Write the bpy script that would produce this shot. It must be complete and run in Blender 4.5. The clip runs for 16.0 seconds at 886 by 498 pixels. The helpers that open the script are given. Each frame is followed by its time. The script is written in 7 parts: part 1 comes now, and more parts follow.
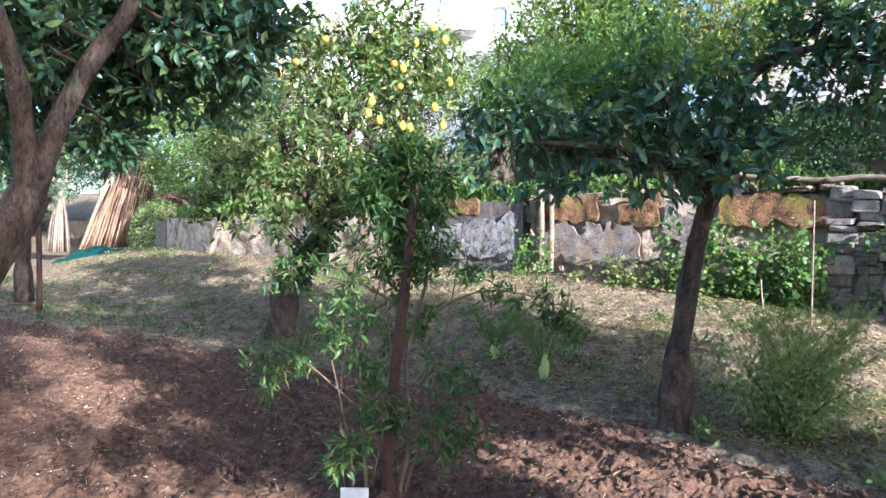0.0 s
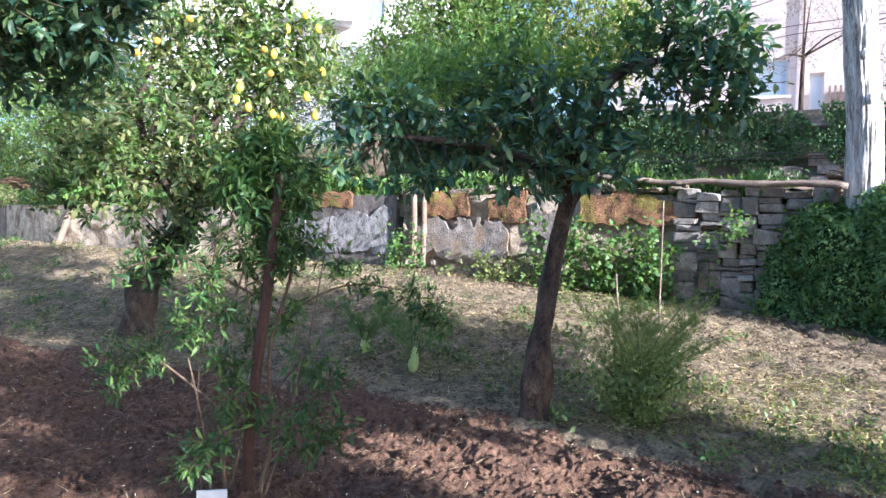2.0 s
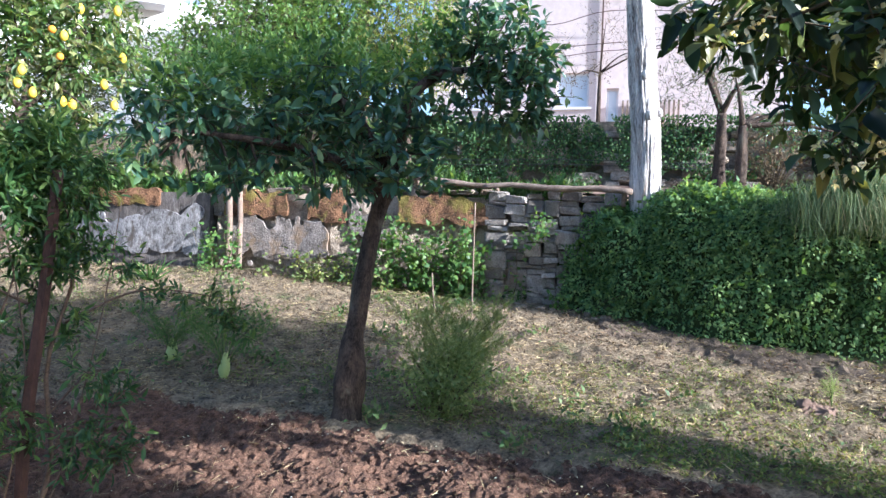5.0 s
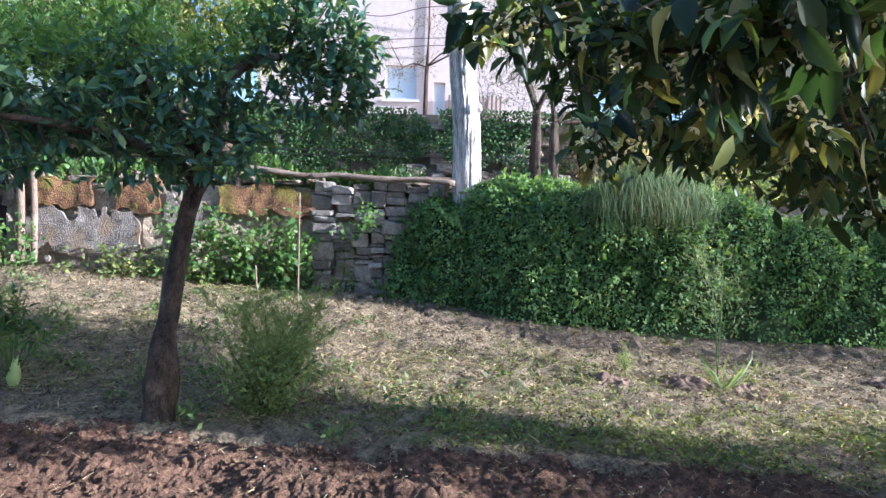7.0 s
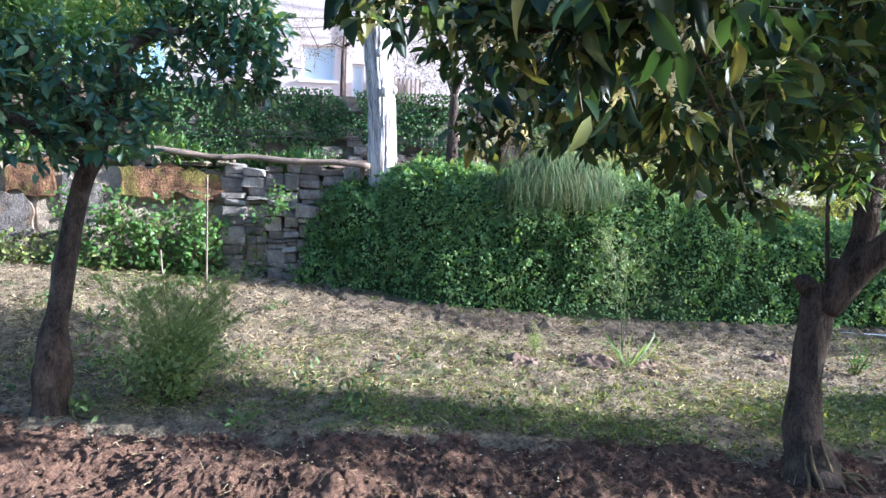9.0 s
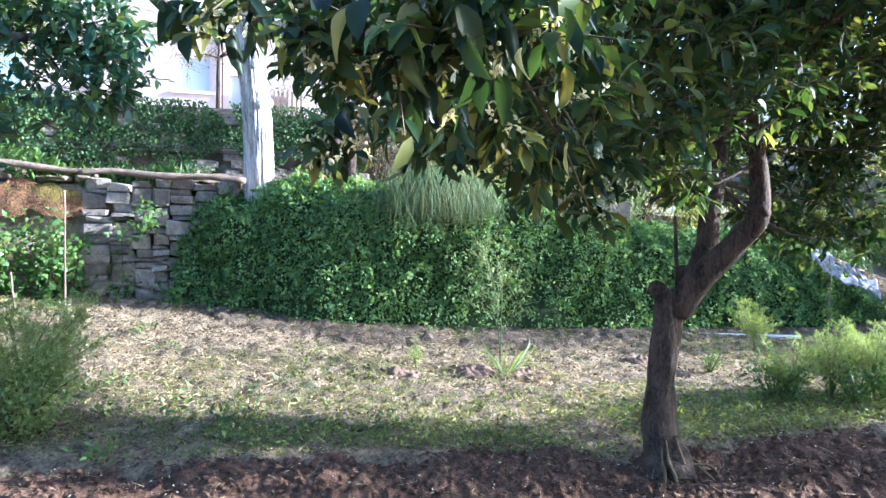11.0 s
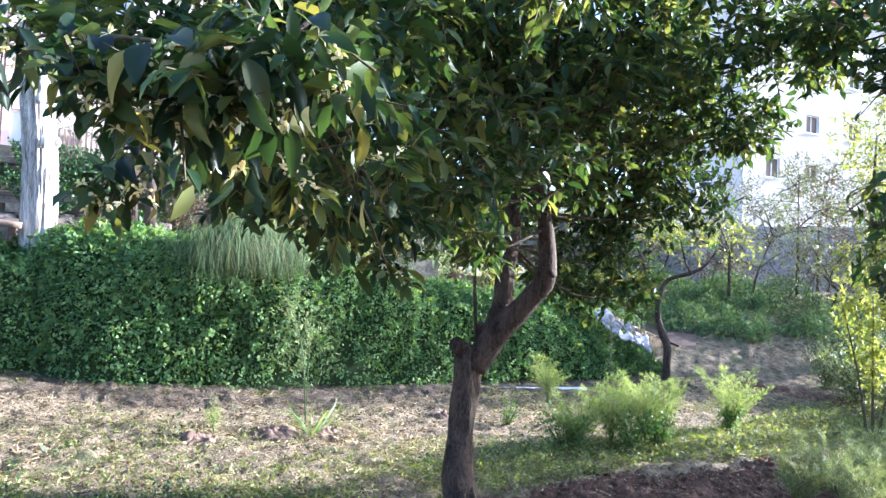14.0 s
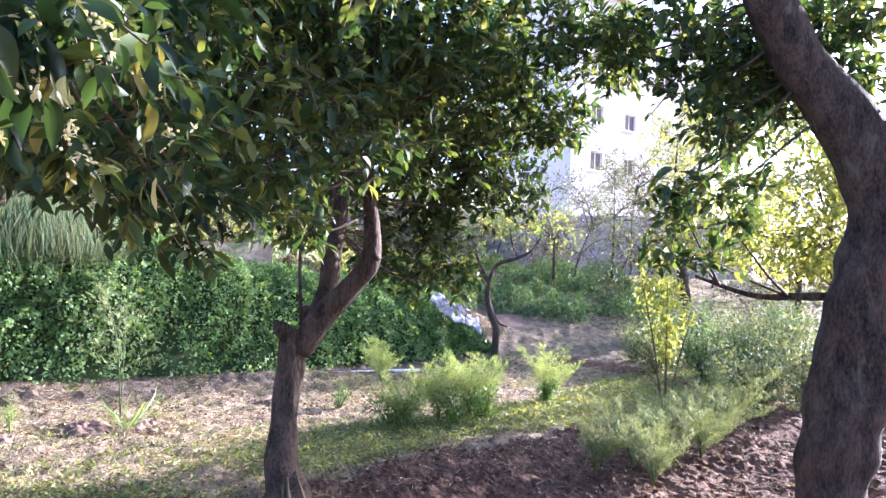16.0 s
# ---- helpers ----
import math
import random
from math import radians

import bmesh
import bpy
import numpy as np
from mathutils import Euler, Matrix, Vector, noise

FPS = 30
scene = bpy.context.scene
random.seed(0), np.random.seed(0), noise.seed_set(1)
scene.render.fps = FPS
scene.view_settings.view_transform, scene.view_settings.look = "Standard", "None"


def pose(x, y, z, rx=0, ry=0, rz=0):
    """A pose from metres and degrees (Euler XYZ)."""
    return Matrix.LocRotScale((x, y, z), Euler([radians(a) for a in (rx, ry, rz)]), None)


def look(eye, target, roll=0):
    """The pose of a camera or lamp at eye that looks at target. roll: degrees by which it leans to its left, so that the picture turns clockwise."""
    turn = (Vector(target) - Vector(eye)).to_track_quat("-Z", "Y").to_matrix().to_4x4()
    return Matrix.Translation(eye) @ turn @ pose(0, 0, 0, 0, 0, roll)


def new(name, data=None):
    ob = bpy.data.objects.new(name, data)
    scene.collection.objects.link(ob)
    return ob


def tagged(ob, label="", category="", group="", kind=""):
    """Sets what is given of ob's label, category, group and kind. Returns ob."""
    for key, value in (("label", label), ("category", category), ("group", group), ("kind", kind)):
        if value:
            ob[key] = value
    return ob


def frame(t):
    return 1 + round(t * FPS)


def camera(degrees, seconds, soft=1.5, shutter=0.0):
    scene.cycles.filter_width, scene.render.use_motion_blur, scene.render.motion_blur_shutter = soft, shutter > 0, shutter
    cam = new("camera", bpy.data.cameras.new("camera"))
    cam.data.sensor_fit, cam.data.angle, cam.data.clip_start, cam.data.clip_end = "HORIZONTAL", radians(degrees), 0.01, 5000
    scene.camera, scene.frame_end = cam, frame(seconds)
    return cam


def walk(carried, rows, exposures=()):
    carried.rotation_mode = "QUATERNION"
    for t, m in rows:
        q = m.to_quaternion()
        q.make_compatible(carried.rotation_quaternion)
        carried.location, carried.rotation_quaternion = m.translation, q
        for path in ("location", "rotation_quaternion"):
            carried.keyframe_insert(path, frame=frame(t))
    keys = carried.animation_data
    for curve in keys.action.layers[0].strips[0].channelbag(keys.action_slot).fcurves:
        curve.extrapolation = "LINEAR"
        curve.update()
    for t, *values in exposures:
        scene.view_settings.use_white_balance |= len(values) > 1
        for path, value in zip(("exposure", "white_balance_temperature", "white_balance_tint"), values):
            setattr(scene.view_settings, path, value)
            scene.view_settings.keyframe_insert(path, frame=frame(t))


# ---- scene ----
cam = camera(66.6, 16, 1.45)
PATH = [
    (0, (0.013, -0.005, 1.541), (-0.005, 1.993, 1.458), 0.2),
    (0.5, (0.024, -0.003, 1.542), (0.092, 1.994, 1.454), 0.8),
    (1, (0.034, 0.006, 1.543), (0.196, 1.996, 1.437), 1.0),
    (1.5, (0.048, 0.009, 1.54), (0.314, 1.988, 1.442), 1.4),
    (2, (0.059, 0.003, 1.539), (0.407, 1.97, 1.443), 1.3),
    (2.5, (0.065, -0.01, 1.54), (0.487, 1.943, 1.447), 1.2),
    (3, (0.091, -0.021, 1.544), (0.622, 1.904, 1.438), 1.4),
    (5.3, (0.172, -0.079, 1.563), (1.068, 1.707, 1.482), 2.0),
    (5.5, (0.175, -0.09, 1.561), (1.123, 1.67, 1.483), 2.2),
    (6, (0.195, -0.105, 1.566), (1.258, 1.588, 1.493), 2.3),
    (6.5, (0.222, -0.119, 1.565), (1.374, 1.514, 1.486), 2.0),
    (7, (0.242, -0.14, 1.56), (1.486, 1.423, 1.461), 1.7),
    (7.5, (0.265, -0.158, 1.558), (1.582, 1.344, 1.457), 1.7),
    (8, (0.283, -0.165, 1.553), (1.618, 1.318, 1.416), 1.3),
    (8.2, (0.292, -0.168, 1.553), (1.652, 1.292, 1.41), 1.4),
    (10.3, (0.39, -0.253, 1.566), (1.885, 1.07, 1.454), 1.1),
    (10.5, (0.394, -0.261, 1.568), (1.929, 1.017, 1.466), 0.8),
    (11, (0.39, -0.285, 1.566), (2.014, 0.878, 1.475), 1.2),
    (11.5, (0.387, -0.312, 1.561), (2.097, 0.72, 1.464), 1.9),
    (12, (0.395, -0.319, 1.557), (2.148, 0.638, 1.456), 2.2),
    (12.5, (0.408, -0.321, 1.557), (2.208, 0.546, 1.458), 2.3),
    (13, (0.4, -0.333, 1.559), (2.228, 0.478, 1.54), 1.8),
    (13.5, (0.399, -0.335, 1.562), (2.254, 0.41, 1.598), 2.2),
    (14, (0.394, -0.343, 1.563), (2.27, 0.345, 1.658), 2.4),
    (14.5, (0.384, -0.364, 1.564), (2.276, 0.266, 1.713), 2.3),
    (15, (0.371, -0.412, 1.557), (2.31, 0.065, 1.672), 2.1),
    (15.5, (0.359, -0.457, 1.553), (2.326, -0.106, 1.634), 2.0),
    (16, (0.369, -0.483, 1.552), (2.353, -0.242, 1.623), 2.2),
]
walk(cam, [(t, look(eye, target, roll)) for t, eye, target, roll in PATH], [(0.0, 2.08, 5130, 12), (1.8, 2.1, 5100, 12), (5.5, 1.88, 5000, 10), (7.5, 1.92, 4930, 10), (11.0, 2.59, 4770, 9), (13.0, 2.84, 4850, 10), (14.5, 2.62, 4950, 14), (16.0, 2.88, 5100, 26)])

# ---- world and sun ----
SUN_AZ, SUN_EL = math.atan2(0.67, -0.75), radians(19.5)
world = bpy.data.worlds.new("sky")
scene.world = world
world.use_nodes = True
_nt = world.node_tree
_sky = _nt.nodes.new("ShaderNodeTexSky")
_sky.sky_type, _sky.sun_disc = "NISHITA", False
_sky.sun_elevation, _sky.sun_rotation = SUN_EL, SUN_AZ
_sky.air_density, _sky.dust_density = 1.0, 2.0
_nt.links.new(_sky.outputs[0], _nt.nodes["Background"].inputs[0])
_nt.nodes["Background"].inputs[1].default_value = 0.098
sun = new("sun", bpy.data.lights.new("sun", "SUN"))
sun.data.energy, sun.data.angle, sun.data.color = 4.9, radians(0.6), (1.0, 0.89, 0.74)
_sd = Vector((math.sin(SUN_AZ) * math.cos(SUN_EL), math.cos(SUN_AZ) * math.cos(SUN_EL), math.sin(SUN_EL)))
sun.matrix_world = look(_sd * 60, (0, 0, 0))

# ---- materials ----
RNG = np.random.default_rng(7)


def nodes_of(name):
    m = bpy.data.materials.new(name)
    m.use_nodes = True
    nt = m.node_tree
    return m, nt, nt.nodes["Principled BSDF"]


def add_ramp(nt, stops):
    r = nt.nodes.new("ShaderNodeValToRGB")
    el = r.color_ramp.elements
    while len(el) < len(stops):
        el.new(0.5)
    for e, (p, c) in zip(el, stops):
        e.position, e.color = p, (*c, 1)
    return r


def add_noise(nt, vec, scale, detail=6, rough=0.6, distort=0.0):
    n = nt.nodes.new("ShaderNodeTexNoise")
    n.inputs["Scale"].default_value, n.inputs["Detail"].default_value = scale, detail
    n.inputs["Roughness"].default_value, n.inputs["Distortion"].default_value = rough, distort
    nt.links.new(vec, n.inputs["Vector"])
    return n


def mix_rgb(nt, a, b, fac, blend="MIX"):
    m = nt.nodes.new("ShaderNodeMix")
    m.data_type, m.blend_type = "RGBA", blend
    for sock, v in ((m.inputs[0], fac), (m.inputs[6], a), (m.inputs[7], b)):
        if hasattr(v, "links"):
            nt.links.new(v, sock)
        elif isinstance(v, tuple):
            sock.default_value = (*v, 1)
        else:
            sock.default_value = v
    return m.outputs[2]


def surface(name, dark, light, accent=None, scale=6.0, fine=60.0, rough=0.85, bump=0.4, stretch=(1, 1, 1), accent_at=0.62, accent_scale=1.2, bump_dist=0.02, per_object=0.0, metal=0.0, lo=0.36, hi=0.72):
    """A worn natural surface: two scales of tone, blotches of a third colour, fine relief."""
    m, nt, bs = nodes_of(name)
    co = nt.nodes.new("ShaderNodeNewGeometry").outputs["Position"]
    mp = nt.nodes.new("ShaderNodeMapping")
    mp.inputs["Scale"].default_value = stretch
    nt.links.new(co, mp.inputs["Vector"])
    v = mp.outputs[0]
    n1, n2 = add_noise(nt, v, scale), add_noise(nt, v, fine, 4, 0.7)
    mixn = nt.nodes.new("ShaderNodeMath")
    mixn.operation = "MULTIPLY_ADD"
    nt.links.new(n2.outputs["Fac"], mixn.inputs[0])
    mixn.inputs[1].default_value = 0.55
    half = nt.nodes.new("ShaderNodeMath")
    half.operation = "MULTIPLY"
    nt.links.new(n1.outputs["Fac"], half.inputs[0])
    half.inputs[1].default_value = 0.55
    nt.links.new(half.outputs[0], mixn.inputs[2])
    r = add_ramp(nt, [(lo, dark), (hi, light)])
    nt.links.new(mixn.outputs[0], r.inputs[0])
    col = r.outputs[0]
    if accent:
        n3 = add_noise(nt, v, accent_scale, 5, 0.65, 0.6)
        r3 = add_ramp(nt, [(accent_at, (0, 0, 0)), (accent_at + 0.1, (1, 1, 1))])
        nt.links.new(n3.outputs["Fac"], r3.inputs[0])
        col = mix_rgb(nt, col, accent, r3.outputs[0])
    if per_object:
        oi = nt.nodes.new("ShaderNodeObjectInfo")
        rr = add_ramp(nt, [(0.0, (1 - per_object,) * 3), (1.0, (1 + per_object * 0.6,) * 3)])
        nt.links.new(oi.outputs["Random"], rr.inputs[0])
        col = mix_rgb(nt, col, rr.outputs[0], 1.0, "MULTIPLY")
    nt.links.new(col, bs.inputs["Base Color"])
    bs.inputs["Roughness"].default_value = rough
    bs.inputs["Metallic"].default_value = metal
    bs.inputs["Specular IOR Level"].default_value = 0.25
    if bump:
        b = nt.nodes.new("ShaderNodeBump")
        b.inputs["Strength"].default_value, b.inputs["Distance"].default_value = bump, bump_dist
        nt.links.new(mixn.outputs[0], b.inputs["Height"])
        nt.links.new(b.outputs[0], bs.inputs["Normal"])
    return m


def leafy(name, stops, gloss=0.4, thin=0.35, per_object=False, shine=0.4):
    """Leaves: the tone differs from leaf to leaf, and light passes through."""
    m, nt, bs = nodes_of(name)
    if per_object:
        rnd = nt.nodes.new("ShaderNodeObjectInfo").outputs["Random"]
    else:
        rnd = nt.nodes.new("ShaderNodeNewGeometry").outputs["Random Per Island"]
    r = add_ramp(nt, stops)
    nt.links.new(rnd, r.inputs[0])
    co = nt.nodes.new("ShaderNodeNewGeometry").outputs["Position"]
    n = add_noise(nt, co, 2.2, 3)
    tone = add_ramp(nt, [(0.3, (0.72, 0.78, 0.7)), (0.7, (1.2, 1.15, 1.05))])
    nt.links.new(n.outputs["Fac"], tone.inputs[0])
    col = mix_rgb(nt, r.outputs[0], tone.outputs[0], 1.0, "MULTIPLY")
    nt.links.new(col, bs.inputs["Base Color"])
    bs.inputs["Roughness"].default_value = gloss
    bs.inputs["Specular IOR Level"].default_value = shine
    tr = nt.nodes.new("ShaderNodeBsdfTranslucent")
    tcol = mix_rgb(nt, col, (1.5, 1.35, 0.6), 1.0, "MULTIPLY")
    nt.links.new(tcol, tr.inputs["Color"])
    mx = nt.nodes.new("ShaderNodeMixShader")
    mx.inputs[0].default_value = thin
    nt.links.new(bs.outputs[0], mx.inputs[1])
    nt.links.new(tr.outputs[0], mx.inputs[2])
    nt.links.new(mx.outputs[0], nt.nodes["Material Output"].inputs[0])
    return m


def plain(name, col, rough=0.5, metal=0.0, glow=0.0):
    m, nt, bs = nodes_of(name)
    bs.inputs["Base Color"].default_value = (*col, 1)
    bs.inputs["Roughness"].default_value, bs.inputs["Metallic"].default_value = rough, metal
    return m


M = {}
M["soil"] = surface("tilled_soil", (0.06, 0.032, 0.021), (0.30, 0.172, 0.112), (0.17, 0.10, 0.065), 22, 130, 0.95, 1.0, bump_dist=0.04, accent_scale=6, accent_at=0.62, lo=0.44, hi=0.70)
M["ground"] = surface("dry_ground", (0.06, 0.044, 0.03), (0.40, 0.305, 0.195), (0.14, 0.14, 0.065), 7, 38, 0.95, 1.0, lo=0.42, hi=0.66, accent_at=0.57, accent_scale=1.6, bump_dist=0.09)
M["upper"] = surface("terrace_earth", (0.09, 0.057, 0.042), (0.25, 0.165, 0.125), (0.12, 0.13, 0.05), 3, 30, 0.95, 0.6)
M["shaded_foot"] = surface("bare_shaded_earth", (0.045, 0.033, 0.024), (0.25, 0.185, 0.13), (0.10, 0.09, 0.05), 7, 40, 0.95, 1.0, bump_dist=0.06, accent_scale=3)
M["bark"] = surface("citrus_bark", (0.018, 0.013, 0.011), (0.125, 0.088, 0.066), (0.15, 0.135, 0.10), 11, 70, 0.9, 1.0, (1, 1, 0.4), 0.60, 5, 0.03, lo=0.42, hi=0.68)
M["twig"] = surface("twig_bark", (0.05, 0.045, 0.025), (0.16, 0.12, 0.07), None, 20, 90, 0.8, 0.3)
M["root"] = surface("fibrous_yellowish_root", (0.06, 0.045, 0.028), (0.24, 0.17, 0.095), None, 14, 80, 0.9, 0.6)
M["pale_bark"] = surface("pale_ridged_bark", (0.14, 0.115, 0.105), (0.78, 0.73, 0.70), (0.36, 0.29, 0.25), 9, 60, 0.9, 1.0, (1, 1, 0.10), 0.6, 5, 0.05, lo=0.43, hi=0.62)
M["stone"] = surface("grey_tufa_stone", (0.11, 0.09, 0.082), (0.52, 0.46, 0.41), (0.34, 0.24, 0.155), 8, 55, 0.92, 1.0, per_object=0.5, bump_dist=0.04, accent_scale=2)
M["rubble"] = surface("buff_rubble_stone", (0.12, 0.088, 0.063), (0.50, 0.405, 0.315), (0.19, 0.16, 0.08), 7, 45, 0.95, 1.0, per_object=0.45, bump_dist=0.05, accent_scale=2)
M["plaster"] = surface("stained_white_plaster", (0.10, 0.09, 0.09), (0.37, 0.35, 0.35), (0.10, 0.085, 0.075), 9, 40, 0.92, 0.8, (1, 1, 0.6), 0.54, 4.5, bump_dist=0.02, lo=0.42, hi=0.64)
M["stained"] = surface("dark_stained_plaster", (0.05, 0.042, 0.038), (0.21, 0.18, 0.165), (0.30, 0.28, 0.28), 8, 40, 0.95, 0.9, (1, 1, 0.4), 0.62, 4.0, bump_dist=0.03)
M["cream"] = surface("cream_flaking_plaster", (0.28, 0.19, 0.12), (0.76, 0.62, 0.46), (0.24, 0.16, 0.10), 3, 20, 0.92, 0.9, (1, 1, 1.2), 0.51, 1.8, lo=0.42, hi=0.66)
M["concrete"] = surface("weathered_grey_concrete", (0.08, 0.066, 0.058), (0.35, 0.30, 0.27), (0.24, 0.17, 0.115), 8, 45, 0.95, 1.0, (1, 1, 0.8), 0.52, 3.0, bump_dist=0.04, lo=0.40, hi=0.68)
M["rust"] = surface("rusty_brown_render", (0.045, 0.026, 0.017), (0.36, 0.19, 0.10), (0.24, 0.19, 0.05), 7, 40, 0.95, 1.0, accent_at=0.50, accent_scale=3.0, bump_dist=0.07, lo=0.42, hi=0.68)
M["ivywall"] = surface("mossy_stone_wall", (0.05, 0.046, 0.038), (0.22, 0.19, 0.16), (0.05, 0.075, 0.025), 3, 25, 0.95, 0.9, accent_at=0.52)
# near-black green: shade between the ivy leaves, put into the colour
M["core"] = surface("hedge_inner_shade", (0.02, 0.035, 0.014), (0.06, 0.085, 0.03), None, 8, 60, 1.0, 0.5)
M["wood"] = surface("weathered_grey_wood", (0.09, 0.06, 0.045), (0.33, 0.25, 0.195), None, 6, 60, 0.85, 0.8, (1, 1, 1))
M["stake"] = surface("red_brown_painted_stake", (0.026, 0.015, 0.013), (0.09, 0.047, 0.037), None, 10, 80, 0.7, 0.3, (1, 1, 0.3))
M["cane"] = surface("dry_giant_cane", (0.09, 0.05, 0.03), (0.40, 0.255, 0.165), None, 5, 40, 0.6, 0.3, (1, 1, 0.3), per_object=0.7)
M["house"] = surface("white_house_render", (0.74, 0.71, 0.70), (0.86, 0.84, 0.83), (0.70, 0.66, 0.65), 0.6, 9, 0.9, 0.15)
# white render greyed to put distance haze into the colour
M["farhouse"] = surface("haze_greyed_render", (0.46, 0.44, 0.45), (0.62, 0.60, 0.60), (0.42, 0.40, 0.40), 0.5, 7, 0.9, 0.2)
M["pink"] = surface("pale_pink_render", (0.58, 0.47, 0.45), (0.72, 0.62, 0.60), (0.52, 0.43, 0.41), 0.6, 9, 0.9, 0.15)
M["lilac"] = surface("grey_lilac_render", (0.26, 0.24, 0.27), (0.46, 0.43, 0.47), (0.22, 0.20, 0.20), 1.2, 12, 0.95, 0.4)
M["roof"] = surface("clay_roof", (0.25, 0.12, 0.08), (0.45, 0.25, 0.17), None, 3, 20, 0.9, 0.5)
M["dark"] = plain("dark_interior", (0.02, 0.02, 0.022), 0.6)
M["frame"] = plain("white_window_frame", (0.75, 0.75, 0.77), 0.4)
M["glass"] = plain("window_glass", (0.16, 0.21, 0.27), 0.08)
M["shutter"] = plain("pale_blue_shutter", (0.58, 0.66, 0.74), 0.5)
M["brown"] = plain("brown_shutter", (0.10, 0.07, 0.06), 0.6)
M["redrail"] = plain("dark_red_rail", (0.22, 0.05, 0.045), 0.5)
M["iron"] = plain("rusty_iron", (0.12, 0.07, 0.055), 0.6, 0.3)
M["white"] = surface("white_plastic", (0.62, 0.62, 0.66), (0.82, 0.82, 0.85), None, 5, 30, 0.45, 0.1)
M["sheet"] = surface("crumpled_grey_white_sheet", (0.14, 0.135, 0.155), (0.36, 0.35, 0.39), None, 7, 40, 0.6, 0.8, lo=0.44, hi=0.66)
M["net"] = surface("green_plastic_net", (0.003, 0.024, 0.022), (0.010, 0.065, 0.056), None, 12, 90, 0.6, 0.5)
M["petal"] = leafy("white_petal", [(0, (0.75, 0.72, 0.62)), (1, (0.85, 0.83, 0.78))], 0.5, 0.4)
M["lemon"] = surface("lemon_peel", (0.75, 0.46, 0.03), (0.85, 0.62, 0.06), None, 8, 90, 0.45, 0.2)
M["orange"] = surface("orange_peel", (0.75, 0.26, 0.02), (0.85, 0.36, 0.04), None, 8, 90, 0.45, 0.2)
M["citrus"] = leafy("citrus_leaf", [(0.0, (0.022, 0.048, 0.022)), (0.45, (0.046, 0.088, 0.034)), (0.8, (0.10, 0.14, 0.045)), (1.0, (0.21, 0.225, 0.075))], 0.45, 0.42, shine=0.3)
# upper stops of citrus_big are sunlit yellow, painted into a share of the leaves
M["citrus_big"] = leafy("citrus_leaf_large", [(0.0, (0.010, 0.022, 0.014)), (0.5, (0.022, 0.042, 0.02)), (0.72, (0.05, 0.068, 0.024)), (0.87, (0.16, 0.158, 0.05)), (1.0, (0.36, 0.34, 0.15))], 0.42, 0.4, True, 0.25)
M["citrus_dark"] = leafy("shaded_citrus_leaf", [(0.0, (0.032, 0.09, 0.068)), (0.5, (0.075, 0.158, 0.10)), (0.85, (0.13, 0.22, 0.10)), (1.0, (0.21, 0.30, 0.11))], 0.40, 0.28, shine=0.55)
M["lemonleaf"] = leafy("lemon_leaf", [(0.0, (0.035, 0.075, 0.03)), (0.4, (0.085, 0.13, 0.05)), (0.75, (0.17, 0.20, 0.08)), (1.0, (0.34, 0.35, 0.16))], 0.42, 0.38, shine=0.4)
M["sapleaf"] = leafy("sapling_leaf", [(0.0, (0.035, 0.085, 0.034)), (0.6, (0.08, 0.155, 0.05)), (1.0, (0.19, 0.27, 0.08))], 0.42, 0.38, shine=0.4)
M["young"] = leafy("young_citrus_leaf", [(0.0, (0.075, 0.155, 0.052)), (0.6, (0.15, 0.26, 0.08)), (1.0, (0.28, 0.39, 0.12))], 0.42, 0.45)
M["yellow"] = leafy("yellow_green_leaf", [(0.0, (0.16, 0.20, 0.055)), (0.6, (0.28, 0.32, 0.09)), (1.0, (0.42, 0.43, 0.16))], 0.45, 0.5)
M["ivy"] = leafy("ivy_leaf", [(0.0, (0.08, 0.155, 0.075)), (0.5, (0.18, 0.295, 0.13)), (0.9, (0.30, 0.425, 0.18)), (1.0, (0.42, 0.52, 0.23))], 0.62, 0.36, shine=0.18)
# the ivy tones again at less than half their strength
M["creeper"] = leafy("darker_ivy_leaf", [(0.0, (0.03, 0.07, 0.035)), (0.5, (0.06, 0.125, 0.055)), (0.9, (0.11, 0.19, 0.07)), (1.0, (0.19, 0.26, 0.10))], 0.6, 0.3, shine=0.25)
M["vine"] = leafy("bright_vine_leaf", [(0.0, (0.06, 0.13, 0.04)), (0.6, (0.11, 0.205, 0.055)), (1.0, (0.20, 0.29, 0.085))], 0.5, 0.38)
M["fern"] = leafy("feathery_fennel", [(0.0, (0.145, 0.215, 0.085)), (0.6, (0.26, 0.33, 0.145)), (1.0, (0.41, 0.46, 0.25))], 0.6, 0.45, shine=0.25)
M["grass"] = leafy("green_grass", [(0.0, (0.06, 0.11, 0.04)), (0.6, (0.115, 0.175, 0.06)), (1.0, (0.22, 0.26, 0.10))], 0.6, 0.3)
M["bankleaf"] = leafy("soft_green_weed_leaf", [(0.0, (0.06, 0.125, 0.065)), (0.6, (0.14, 0.225, 0.115)), (1.0, (0.26, 0.33, 0.18))], 0.6, 0.25, shine=0.25)
M["hanggrass"] = leafy("long_hanging_grass", [(0.0, (0.05, 0.085, 0.04)), (0.45, (0.12, 0.19, 0.095)), (0.8, (0.23, 0.29, 0.16)), (1.0, (0.36, 0.31, 0.20))], 0.7, 0.3, shine=0.25)
M["drygrass"] = leafy("grey_green_grass", [(0.0, (0.10, 0.165, 0.078)), (0.6, (0.205, 0.285, 0.14)), (1.0, (0.40, 0.40, 0.24))], 0.7, 0.35)
